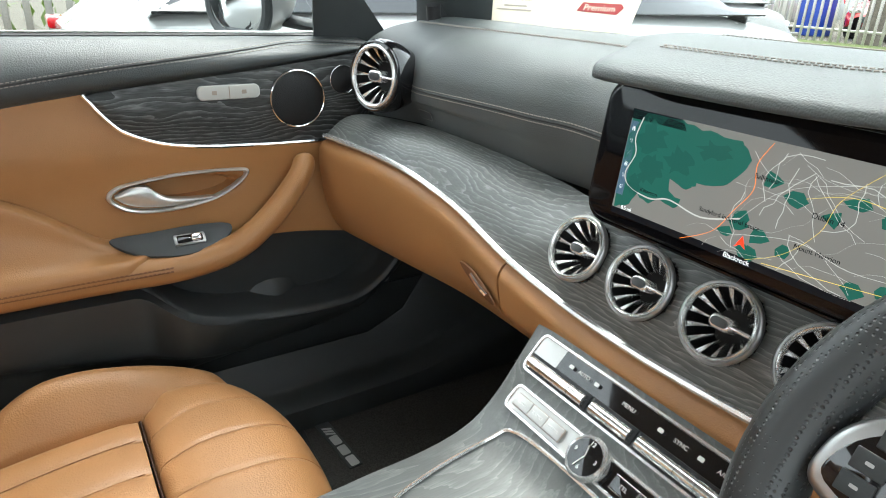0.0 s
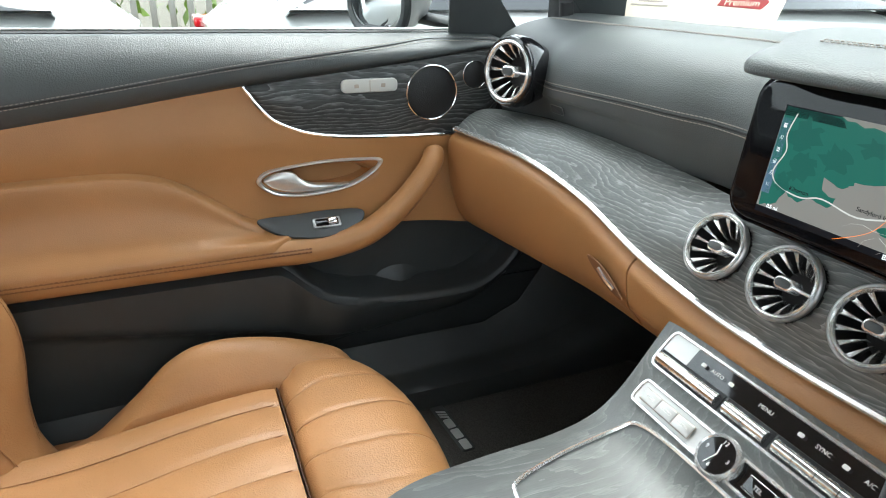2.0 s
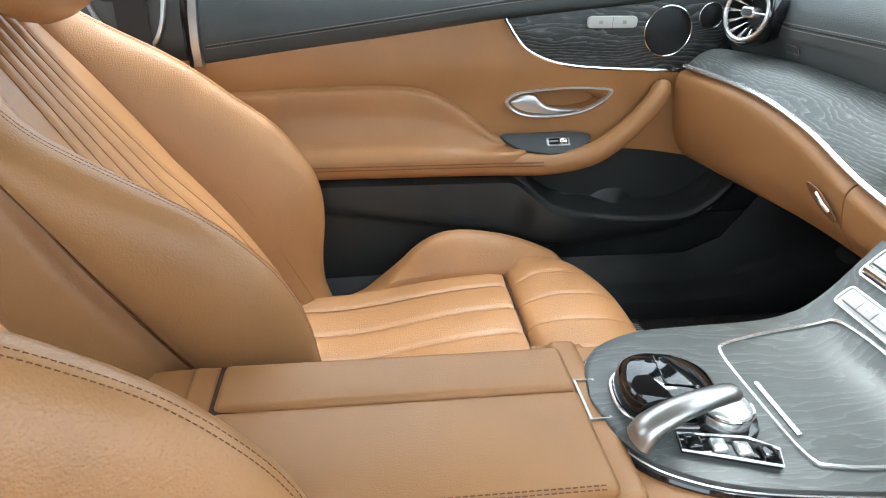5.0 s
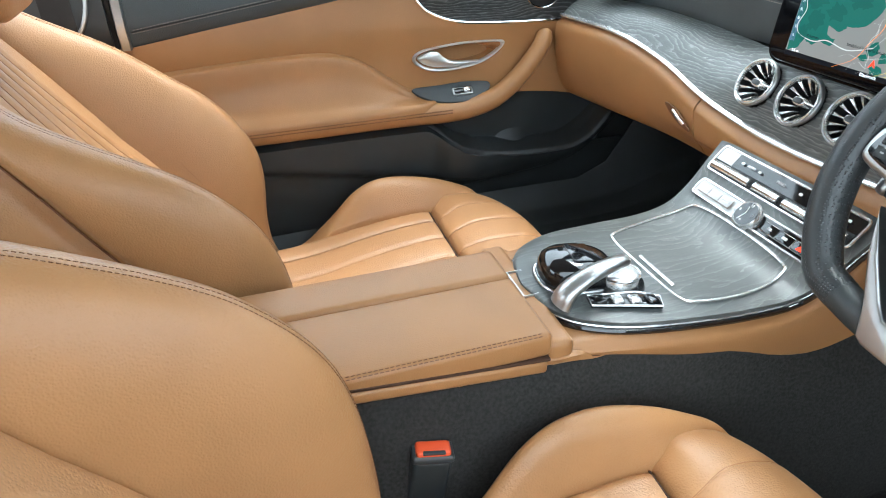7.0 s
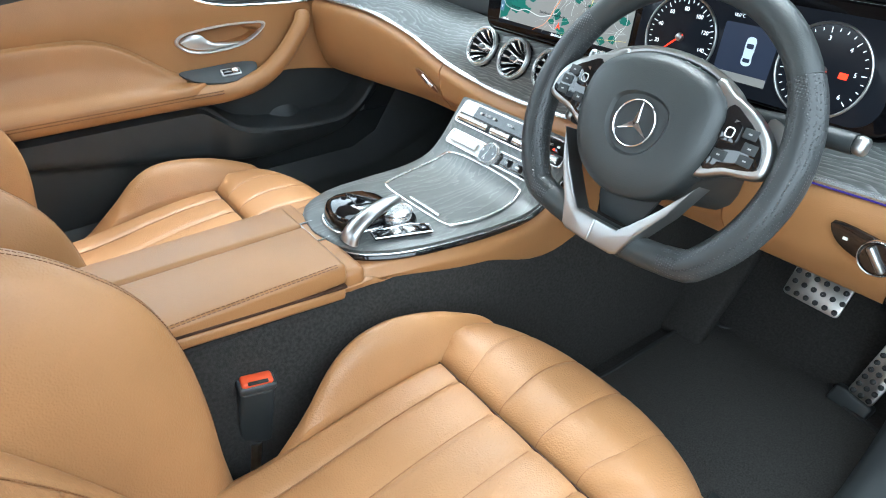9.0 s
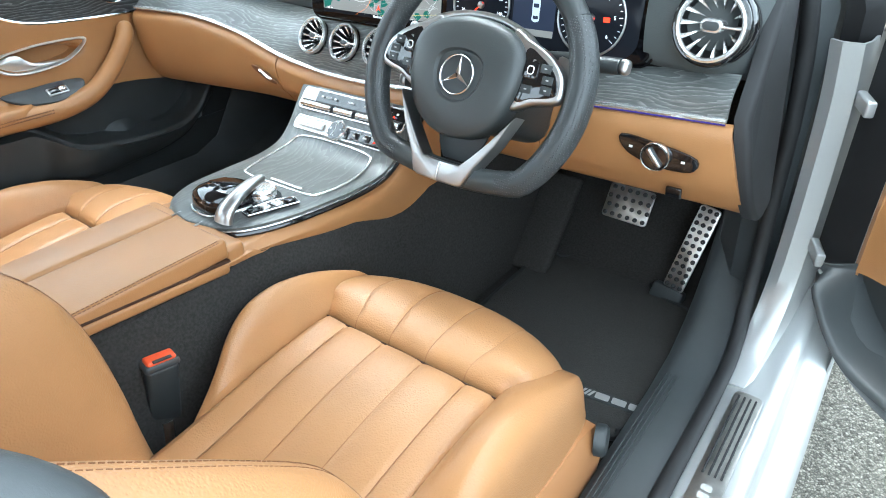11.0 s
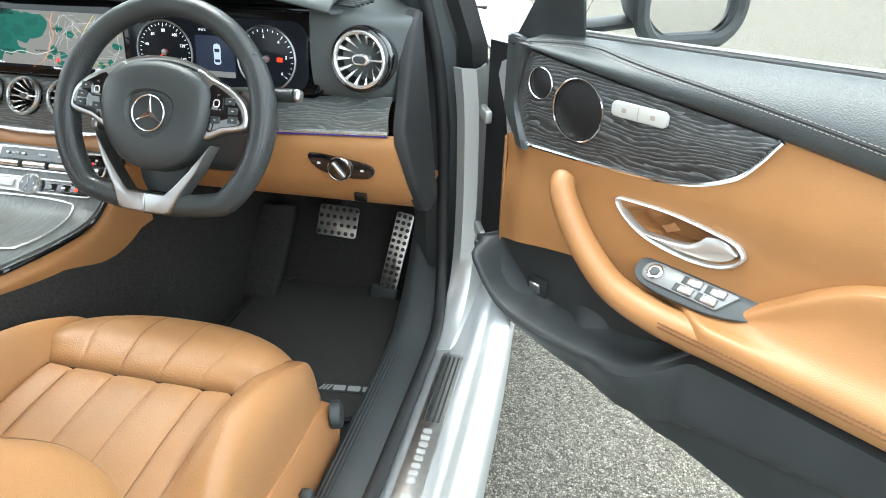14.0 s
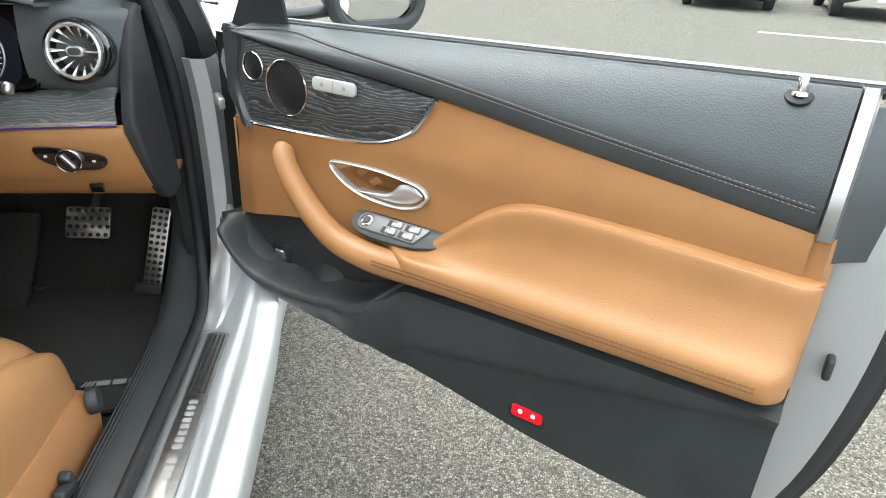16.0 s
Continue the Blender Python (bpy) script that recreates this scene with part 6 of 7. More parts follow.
for i, x in enumerate((0.040, 0.068, 0.096)):
    wpart("phone_button", box(0.0262, 0.014, 0.004, 0.0012, at=con_pose(x, -0.061, 0.0086)), PIANO, audio, "gloss black button")
    wpart("button_line", box(0.0275, 0.0152, 0.002, 0.0008, at=con_pose(x, -0.061, 0.0082)), SATIN, audio)
    if i == 0:
        wletters("lettering", "TEL", 0.0058, WHITE, audio, con_pose(x, -0.061, 0.0108), 0.0002)
    elif i == 1:
        wpart("symbol", plate(rrect(0.009, 0.004, 0.001), 0.0003, 0, at=con_pose(x, -0.061, 0.0107)), WHITE, audio)
    else:
        wpart("symbol", plate([(-0.005, -0.004), (0.005, -0.004), (0, 0.005)], 0.0003, 0, at=con_pose(x, -0.061, 0.0107)), LCD_RED, audio, "red warning triangle")
ck = tagged(wpart("clock", lathe([(0.022, 0.0), (0.022, 0.010), (0.0195, 0.013), (0.018, 0.0115), (0.0003, 0.0115)], 40, at=con_pose(-0.005, -0.061, 0.004)), BRIGHT, con, "round analogue clock with chrome rim"))
wpart("clock_face", lathe([(0.0178, 0.0), (0.0003, 0.0004)], 40, at=con_pose(-0.005, -0.061, 0.0160)), PIANO, ck, "black clock face")
for tx, a in (("12", 90), ("3", 0), ("6", 270), ("9", 180)):
    wletters("lettering", tx, 0.0062, WHITE, ck, con_pose(-0.005 + 0.0125 * math.cos(radians(a)), -0.060, 0.0166) @ pose(0, 0.0125 * math.sin(radians(a)), 0), 0.0002)
for a, l in ((105, 0.010), (250, 0.015)):
    wpart("clock_hand", box(0.0012, l, 0.0004, 0, at=con_pose(-0.005, -0.060, 0.0170) @ pose(0, 0, 0, 0, 0, a - 90) @ pose(0, l / 2, 0)), WHITE, ck)

# ---- glove box latch ----
gl_m = facing((-0.268, CY(-0.268) - 0.016, 0.722), (0, -1, -0.15))
# Flat plate with no hollow: the darker tan paints the recess's shade.
glh = wpart("glove_box_recess_shade", plate([(p.x, p.y) for p in spline([(-0.040, 0.014, 0), (-0.01, 0.011, 0), (0.025, -0.010, 0), (0.030, -0.020, 0), (0.0, -0.014, 0), (-0.030, 0.002, 0)], 5, True)], 0.002, 0.0008, at=gl_m), SEAM_SHADE_TAN, dash, "flat dark tan plate painted as the shaded latch recess")
wpart("latch_handle", tube([gl_m @ Vector(p) for p in ((-0.014, 0.006, 0.003), (0.004, -0.002, 0.005), (0.018, -0.010, 0.003))], 0.0032, 8), CHROME, glh, "chrome glove box latch")

# ---- navigation screen ----
sm = facing((0.036, 0.0355, 0.913), (0, -1, 0.12))
nav = wpart("navigation_screen", plate(rrect(0.287, 0.104, 0.002, 1), 0.0006, 0, at=sm), LCD_GREY, panel, "lit navigation map")


def on_map(name, pts, material, r=None):
    if r:
        return wpart(name, tube([sm @ Vector((x * 0.1435, y * 0.052, 0.0009)) for x, y in pts], r, 4, flat=0.2), material, nav)
    return wpart(name, plate([(x * 0.1435, y * 0.052) for x, y in pts], 0.0003, 0, at=sm @ pose(0, 0, 0.0006)), material, nav)


woods = [(-0.99, 0.97), (-0.6, 0.97), (-0.40, 0.90), (-0.16, 0.90), (-0.08, 0.62), (-0.13, 0.35), (-0.22, 0.10), (-0.38, 0.02), (-0.44, -0.12), (-0.58, -0.05), (-0.56, -0.30), (-0.46, -0.34), (-0.50, -0.52), (-0.64, -0.46), (-0.72, -0.62), (-0.80, -0.50), (-0.88, -0.80), (-0.99, -0.86)]
random.seed(11)
rough_edge = []
for (xa, ya), (xb, yb) in zip(woods, woods[1:] + woods[:1]):
    for k in span(0, 1, 5)[:-1]:
        rough_edge.append((max(-0.995, xa + (xb - xa) * k + random.uniform(-0.012, 0.012)), ya + (yb - ya) * k + random.uniform(-0.03, 0.03)))
on_map("map_woodland", rough_edge, LCD_GREEN)
for cx_, cy_, sx_, sy_ in ((-0.80, 0.55, 0.13, 0.30), (-0.55, 0.30, 0.12, 0.26), (-0.32, 0.62, 0.14, 0.20), (-0.75, 0.0, 0.11, 0.28), (-0.85, -0.35, 0.07, 0.24)):
    o_ = [(cx_ + sx_ * random.uniform(0.45, 1.15) * math.cos(a), cy_ + sy_ * random.uniform(0.45, 1.15) * math.sin(a)) for a in span(0, 6.0, 22)]
    wpart("map_glade", plate([(0.1435 * x, 0.052 * y) for x, y in o_], 0.0001, 0, at=sm @ pose(0, 0, 0.0009)), LCD_GREEN2, nav)
random.seed(5)
for i in range(16):
    cx_, cy_ = random.uniform(-0.15, 0.95), random.uniform(-0.85, 0.85)
    on_map("map_park", [(cx_ + random.uniform(0.03, 0.08) * math.cos(a), cy_ + random.uniform(0.06, 0.16) * math.sin(a)) for a in span(0, 5.2, 6)], LCD_GREEN)
for i in range(46):
    x, y, a = random.uniform(-0.25, 0.95), random.uniform(-0.8, 0.8), random.uniform(0, 6.28)
    pts = [(x, y)]
    for k in range(7):
        a += random.uniform(-0.6, 0.6)
        x, y = x + 0.07 * math.cos(a), y + 0.14 * math.sin(a)
        if abs(y) < 0.97 and -0.5 < x < 0.98:
            pts.append((x, y))
    if len(pts) > 2:
        on_map("map_street", pts, LCD_STREET, 0.0003)
for pts in ([(-0.9, 0.88), (-0.93, 0.5), (-0.9, 0.2), (-0.95, -0.2), (-0.88, -0.42), (-0.7, -0.5), (-0.55, -0.4), (-0.3, -0.5), (-0.05, -0.3)], [(-0.05, -0.3), (0.1, 0.2), (0.3, 0.5), (0.7, 0.8)], [(-0.1, -0.6), (0.3, -0.35), (0.6, -0.5), (0.97, -0.4)]):
    on_map("map_street", [(p.x, p.y) for p in spline([(a, b, 0) for a, b in pts], 5)], LCD_STREET, 0.0007)
on_map("map_motorway", [(p.x, p.y) for p in spline([(0.02, 0.97, 0), (-0.04, 0.6, 0), (-0.02, 0.2, 0), (-0.10, -0.2, 0), (-0.20, -0.65, 0), (-0.40, -0.97, 0)], 6)], LCD_ORANGE, 0.0010)
for pts in ([(0.05, -0.9), (0.25, -0.6), (0.4, -0.1), (0.45, 0.4), (0.62, 0.95)], [(0.28, 0.30), (0.55, 0.5), (0.97, 0.3)], [(0.15, -0.85), (0.5, -0.75), (0.97, -0.6)]):
    on_map("map_main_road", [(p.x, p.y) for p in spline([(a, b, 0) for a, b in pts], 6)], LCD_YELLOW, 0.0007)
on_map("map_sidebar", [(-0.995, -0.62), (-0.93, -0.62), (-0.93, 0.78), (-0.995, 0.78)], LCD_BLUE)
for i in range(6):
    on_map("map_icon", [(-0.975, -0.5 + 0.22 * i), (-0.95, -0.5 + 0.22 * i), (-0.95, -0.42 + 0.22 * i), (-0.975, -0.42 + 0.22 * i)], LCD_WHITE)
on_map("map_header", [(-1.0, 0.82), (-0.55, 0.82), (-0.60, 1.0), (-1.0, 1.0)], LCD_BLACK)
on_map("map_footer", [(-1.0, -1.0), (1.0, -1.0), (1.0, -0.88), (-1.0, -0.88)], LCD_BLACK)
on_map("map_arrow", [(0.0, -0.55), (0.035, -0.75), (0.0, -0.69), (-0.035, -0.75)], LCD_RED)
for tx, x, y, sz in (("Ballinteer", 0.04, 0.42, 0.0058), ("Dublin 14", 0.42, 0.10, 0.0062), ("Mount Merrion", 0.42, -0.42, 0.0058), ("Kilternan", -0.72, -0.40, 0.0056), ("Sandyford Industrial Estate", -0.12, -0.36, 0.0054)):
    ob = wletters("map_label", tx, sz, LCD_BLACK, nav, sm @ pose(x * 0.1435, y * 0.052, 0.0011), 0.0001)
wletters("map_label", "Blackrock", 0.0062, LCD_WHITE, nav, sm @ pose(0.0, -0.94 * 0.052, 0.0012), 0.0001)
wletters("map_label", "0.5 mi", 0.0052, LCD_WHITE, nav, sm @ pose(-0.125, -0.84 * 0.052, 0.0012), 0.0001)

# ---- instrument cluster ----
cl = wpart("instrument_display", plate(rrect(0.345, 0.118, 0.03, 6), 0.001, 0.0004, at=facing((0.363, 0.0362, 0.912), (0, -1, 0.12))), LCD_BLACK, panel, "lit instrument cluster")


def dial(x, nums, a0, a1, hand):
    m = facing((x, 0.0335, 0.907), (0, -1, 0.12))
    g = wpart("dial", ring(0.056, 0.0525, 0.002, at=m), SATIN, cl, "round dial with bright ring")
    wpart("dial_face", lathe([(0.0525, 0.0), (0.0003, 0.0003)], 40, at=m), LCD_BLACK, g)
    n = len(nums)
    for i, tx in enumerate(nums):
        a = radians(a0 + (a1 - a0) * i / (n - 1))
        wletters("lettering", tx, 0.0074, LCD_WHITE, g, m @ pose(0.037 * math.cos(a), 0.037 * math.sin(a), 0.0012), 0.0001)
    ticks = bmesh.new()
    for i in range(4 * (n - 1) + 1):
        a = radians(a0 + (a1 - a0) * i / (4 * (n - 1)))
        l = 0.006 if i % 4 == 0 else 0.0035
        box(l, 0.0008, 0.0003, 0, at=m @ pose(0, 0, 0.0012, 0, 0, math.degrees(a)) @ pose(0.0495 - l / 2, 0, 0), bm=ticks)
    wpart("tick_marks", ticks, LCD_WHITE, g)
    a = radians(hand)
    wpart("needle", plate([(-0.006, -0.0011), (0.036, -0.0005), (0.036, 0.0005), (-0.006, 0.0011)], 0.0006, 0, at=m @ pose(0, 0, 0.003, 0, 0, hand)), LCD_RED, g, "red needle")
    wpart("needle_hub", lathe([(0.006, 0.0), (0.005, 0.004), (0.0003, 0.005)], 20, at=m @ pose(0, 0, 0.001)), SATIN, g)
    return g


dial(0.263, ["0", "20", "40", "60", "80", "100", "120", "140", "160"], 232, -52, 222)
g2 = dial(0.459, ["0", "1", "2", "3", "4", "5", "6"], 232, -40, 178)
dm = facing((0.361, 0.0335, 0.905), (0, -1, 0.12))
wpart("centre_display", plate(rrect(0.075, 0.070, 0.003), 0.0004, 0, at=dm), LCD_NIGHT, cl, "dark blue centre display")
wpart("display_footer", plate(rrect(0.074, 0.010, 0.001), 0.0004, 0, at=dm @ pose(0, -0.030, 0.0005)), LCD_GREY, cl)
wpart("car_symbol", plate([(p.x, p.y) for p in spline([(0.0, 0.018, 0), (0.006, 0.015, 0), (0.0068, 0.005, 0), (0.0062, -0.005, 0), (0.0066, -0.015, 0), (0.0, -0.018, 0), (-0.0066, -0.015, 0), (-0.0062, -0.005, 0), (-0.0068, 0.005, 0), (-0.006, 0.015, 0)], 3, True)], 0.0004, 0, at=dm @ pose(0.004, 0.004, 0.0005)), LCD_CAR, cl)
for yy_, hh_ in ((0.0105, 0.006), (-0.007, 0.005)):
    wpart("icon_window", plate(rrect(0.0095, hh_, 0.0015), 0.0002, 0, at=dm @ pose(0.004, yy_, 0.0009)), LCD_NIGHT, cl)
wletters("lettering", "18.0°C", 0.0055, LCD_WHITE, cl, dm @ pose(-0.022, 0.044, 0.0008), 0.0001)
wletters("lettering", "10:29", 0.0055, LCD_WHITE, cl, dm @ pose(0.030, 0.044, 0.0008), 0.0001)
wpart("warning_symbol", plate(rrect(0.006, 0.006, 0.001), 0.0004, 0, at=dm @ pose(0, 0.044, 0.0006)), LCD_AMBER, cl)
wpart("brake_symbol", plate(rrect(0.010, 0.007, 0.001), 0.0004, 0, at=facing((0.484, 0.0325, 0.907), (0, -1, 0.12)) @ pose(0, 0, 0.001)), LCD_RED, g2)

# ---- steering wheel ----
STAR = Vector((0.360, -0.172, 0.857))
TILT = (0.0, -0.91, 0.40)
wheel = thing("steering_wheel", "black leather flat-bottomed steering wheel with satin spokes", "steering wheel", facing(STAR, TILT) @ pose(0, 0, 0, 0, 0, -2))
PERF = mat("perforated_leather", (0.034, 0.037, 0.038), 0.38, bump=(300, 0.9, "cells"), vary=(10, 0.1))
pn_ = PERF.node_tree.nodes
pn_["Voronoi Texture"].inputs["Randomness"].default_value = 0.15
pn_["Voronoi Texture"].feature = "F1"
pn_["Bump"].inputs["Distance"].default_value = 0.0015
pits = pn_.new("ShaderNodeMapRange")
pits.inputs["From Min"].default_value, pits.inputs["From Max"].default_value = 0.14, 0.34
PERF.node_tree.links.new(pn_["Voronoi Texture"].outputs["Distance"], pits.inputs["Value"])
PERF.node_tree.links.new(pits.outputs[0], pn_["Bump"].inputs["Height"])
# Holes tinted paler than the leather, painting their highlights into the colour.
pale = pn_.new("ShaderNodeMixRGB")
pale.inputs[1].default_value, pale.inputs[2].default_value = (0.095, 0.098, 0.100, 1), (0.034, 0.037, 0.038, 1)
PERF.node_tree.links.new(pits.outputs[0], pale.inputs[0])
PERF.node_tree.links.new(pale.outputs[0], pn_["Principled BSDF"].inputs["Base Color"])
SMOOTHL = mat("smooth_black_leather", (0.036, 0.040, 0.040), 0.42, bump=(900, 0.25, "cells"), vary=(9, 0.12))


def rim_pt(a):
    r = 0.172
    x, y = r * math.cos(a), r * math.sin(a)
    if y < -0.122:
        y = -0.122 - 0.30 * (-(y + 0.122))
    return Vector((x, y, -0.034))


def rim_arc(a0, a1, rr, n=26):
    return tube([rim_pt(radians(a)) for a in span(a0, a1, n)], rr, 14, flat=1.0)


part("rim_top", rim_arc(36, 144, 0.0175), SMOOTHL, wheel, "smooth black leather rim")
part("rim_grip", rim_arc(-58, 36, lambda k: 0.0182 + 0.0022 * math.sin(math.pi * k)), PERF, wheel, "perforated black leather grip")
part("rim_grip", rim_arc(144, 238, lambda k: 0.0182 + 0.0022 * math.sin(math.pi * k)), PERF, wheel, "perforated black leather grip")
part("rim_bottom", rim_arc(238, 302, 0.0178), SMOOTHL, wheel, "smooth black leather flat bottom")
ZB = 0.034
hubo = spline([(-0.092, 0.034, 0), (-0.078, 0.060, 0), (-0.045, 0.077, 0), (0.0, 0.083, 0), (0.045, 0.077, 0), (0.078, 0.060, 0), (0.092, 0.034, 0), (0.090, -0.010, 0), (0.072, -0.050, 0), (0.042, -0.076, 0), (0.0, -0.086, 0), (-0.042, -0.076, 0), (-0.072, -0.050, 0), (-0.090, -0.010, 0)], 5, True)
rows = []
for k, z in ((1.0, -0.030), (1.0, -0.002), (0.96, 0.006), (0.85, 0.011), (0.6, 0.014), (0.44, 0.0145), (0.40, 0.010), (0.2, 0.010), (0.02, 0.010)):
    rows.append([Vector((p.x * k, p.y * k, z)) for p in hubo])
hub = part("airbag_cover", surf([[p + Vector((0, 0, -0.012)) for p in r] for r in rows], True, caps=True), SMOOTHL, wheel, "black airbag cover")
part("emblem_ring", ring(0.0285, 0.0255, 0.003, at=pose(0, 0, 0.0105 - 0.012)), CHROME, hub, "chrome ring")
part("emblem_disc", lathe([(0.0262, 0.0), (0.0003, 0.0002)], 32, at=pose(0, 0, 0.0112 - 0.012)), BLACK_PLASTIC, hub, "black disc")
for i in range(3):
    arm = [(-0.0042, 0.0), (0.0, -0.003), (0.0042, 0.0), (0.0, 0.0262)]
    part("emblem_arm", plate(arm, 0.0025, 0.001, 1, at=pose(0, 0, 0.0112 - 0.012, 0, 0, 120 * i)), CHROME, hub, "chrome arm")
top_trim = spline([(-0.104, 0.040, 0), (-0.086, 0.064, 0), (-0.048, 0.082, 0), (0.0, 0.088, 0), (0.048, 0.082, 0), (0.086, 0.064, 0), (0.104, 0.040, 0)], 5)
part("top_trim", tube([Vector((p.x, p.y, -0.024)) for p in top_trim], lambda k: 0.0042 + 0.010 * abs(2 * k - 1) ** 3, 8, flat=0.8), SATIN, wheel, "satin metal trim over the airbag cover")
for sd in (-1, 1):
    wing = spline([(sd * 0.060, 0.072, 0), (sd * 0.088, 0.066, 0), (sd * 0.120, 0.053, 0), (sd * 0.144, 0.034, 0), (sd * 0.153, 0.014, 0), (sd * 0.150, -0.006, 0), (sd * 0.116, -0.015, 0), (sd * 0.076, -0.024, 0)], 5, True)
    sp_ = part("spoke", plate([(p.x, p.y) for p in wing], 0.016, 0.005, 3, at=pose(0, 0, 0.002 - ZB)), SATIN, wheel, "satin metal spoke")
    inset = spline([(sd * 0.088, 0.052, 0), (sd * 0.112, 0.047, 0), (sd * 0.136, 0.030, 0), (sd * 0.146, 0.012, 0), (sd * 0.143, 0.000, 0), (sd * 0.112, -0.008, 0), (sd * 0.088, -0.013, 0)], 4, True)
    bp_ = part("button_panel", plate([(p.x, p.y) for p in inset], 0.003, 0.001, 2, at=pose(0, 0, 0.0172 - ZB)), PIANO, sp_, "black button panel")
    part("touch_button", plate(rrect(0.022, 0.022, 0.005), 0.003, 0.001, at=pose(sd * 0.103, 0.028, 0.0195 - ZB)), PIANO, bp_, "touch control button")
    part("button_mark", tube([Vector((sd * 0.103 + a_, 0.028 + b_, 0.0226 - ZB)) for a_, b_ in rrect(0.009, 0.010, 0.003)], 0.0008, 5, closed=True), WHITE, bp_)
    for bx_, by_ in ((0.124, 0.033), (0.130, 0.019), (0.131, 0.006), (0.102, 0.003)):
        part("wheel_button", box(0.016, 0.0110, 0.002, 0.0008, at=pose(sd * bx_, by_, 0.0205 - ZB)), BLACK_PLASTIC, bp_, "small black button")
        part("symbol", plate(rrect(0.0040, 0.0018, 0.0006), 0.0002, 0, at=pose(sd * bx_, by_, 0.0216 - ZB)), PRINT_DIM, bp_)
    low = [(sd * 0.100, -0.036), (sd * 0.081, -0.080), (sd * 0.056, -0.120), (sd * 0.044, -0.147), (sd * 0.036, -0.151), (0.0, -0.152), (0.0, -0.122), (sd * 0.032, -0.121), (sd * 0.045, -0.108), (sd * 0.070, -0.078)]
    part("lower_spoke", plate(low, 0.030, 0.003, 3, at=pose(0, 0, -0.006 - ZB)), SATIN, wheel, "satin metal lower spoke")
part("spoke_back", plate([(-0.055, -0.04), (-0.036, -0.10), (-0.024, -0.118), (0.024, -0.118), (0.036, -0.10), (0.055, -0.04)], 0.004, 0.001, at=pose(0, 0, -0.020 - ZB)), BLACK_PLASTIC, wheel)
column = world_thing("steering_column", "black steering column with stalks behind the wheel", "steering column", (0.36, -0.05, 0.7))
cmx = facing(STAR, TILT)
wpart("shroud", box(0.13, 0.12, 0.17, 0.03, at=cmx @ pose(0, -0.012, -0.13)), BLACK_PLASTIC, column, "black column shroud")
for sd, yy in ((1, 0.046), (-1, 0.055), (-1, -0.025)):
    stalk = wpart("stalk", tube([cmx @ Vector((sd * 0.05, yy, -0.08)), cmx @ Vector((sd * 0.12, yy + 0.006, -0.076)), cmx @ Vector((sd * (0.200 if sd > 0 else 0.140), yy + 0.008, -0.072))], 0.011, 10), BLACK_PLASTIC, column, "black control stalk")
    ex = 0.206 if sd > 0 else 0.146
    wpart("stalk_end", box(0.014, 0.020, 0.020, 0.006, at=cmx @ pose(sd * ex, yy + 0.008, -0.072)), SATIN, stalk, "silver stalk end")
    pdl = spline([(sd * 0.115, 0.048, 0), (sd * 0.140, 0.040, 0), (sd * 0.150, 0.018, 0), (sd * 0.120, 0.0, 0)], 4, True)
    if yy != -0.025:
        wpart("shift_paddle", plate([(p.x, p.y) for p in pdl], 0.004, 0.001, at=cmx @ pose(0, 0.004, -0.066)), SATIN, column, "satin shift paddle")

# ---- light switch on the driver knee panel ----
kx = 0.600
ksm = facing((kx, CY(kx) - 0.016, 0.737), (0, -1, -0.05))
lsw = wpart("light_switch", plate([(p.x, p.y) for p in spline([(-0.058, 0.020, 0), (0.0, 0.016, 0), (0.058, 0.004, 0), (0.052, -0.018, 0), (0.0, -0.020, 0), (-0.046, -0.006, 0)], 4, True)], 0.004, 0.0015, at=ksm), PIANO, dash, "gloss black light switch panel")
wpart("rotary_knob", lathe([(0.021, 0.0), (0.021, 0.006), (0.018, 0.009), (0.0003, 0.010)], 32, at=ksm @ pose(0, -0.002, 0.002)), PIANO, lsw, "black rotary light knob")
wpart("knob_ring", ring(0.0225, 0.0195, 0.004, at=ksm @ pose(0, -0.002, 0.004)), CHROME, lsw, "chrome ring")
wpart("knob_bar", box(0.008, 0.034, 0.008, 0.003, at=ksm @ pose(0, -0.002, 0.014, 0, 0, 40)), SATIN, lsw, "satin grip bar")
for sx_ in (-0.040, 0.040):
    wpart("symbol", plate(rrect(0.006, 0.004, 0.001), 0.0003, 0, at=ksm @ pose(sx_, 0.004 if sx_ < 0 else -0.004, 0.004)), WHITE, lsw)
wpart("parking_brake_switch", box(0.024, 0.018, 0.006, 0.002, at=facing((0.630, CY(0.63) - 0.004, 0.676), (0, -1, -0.25))), PIANO, dash, "small black parking brake switch")
wpart("starter_button", lathe([(0.021, 0.0), (0.021, 0.004), (0.017, 0.005), (0.0003, 0.004)], 28, at=facing(wood_pt(0.215, 0.6, 0.003), (0, -0.9, 0.43))), SATIN, dash, "round silver start button")

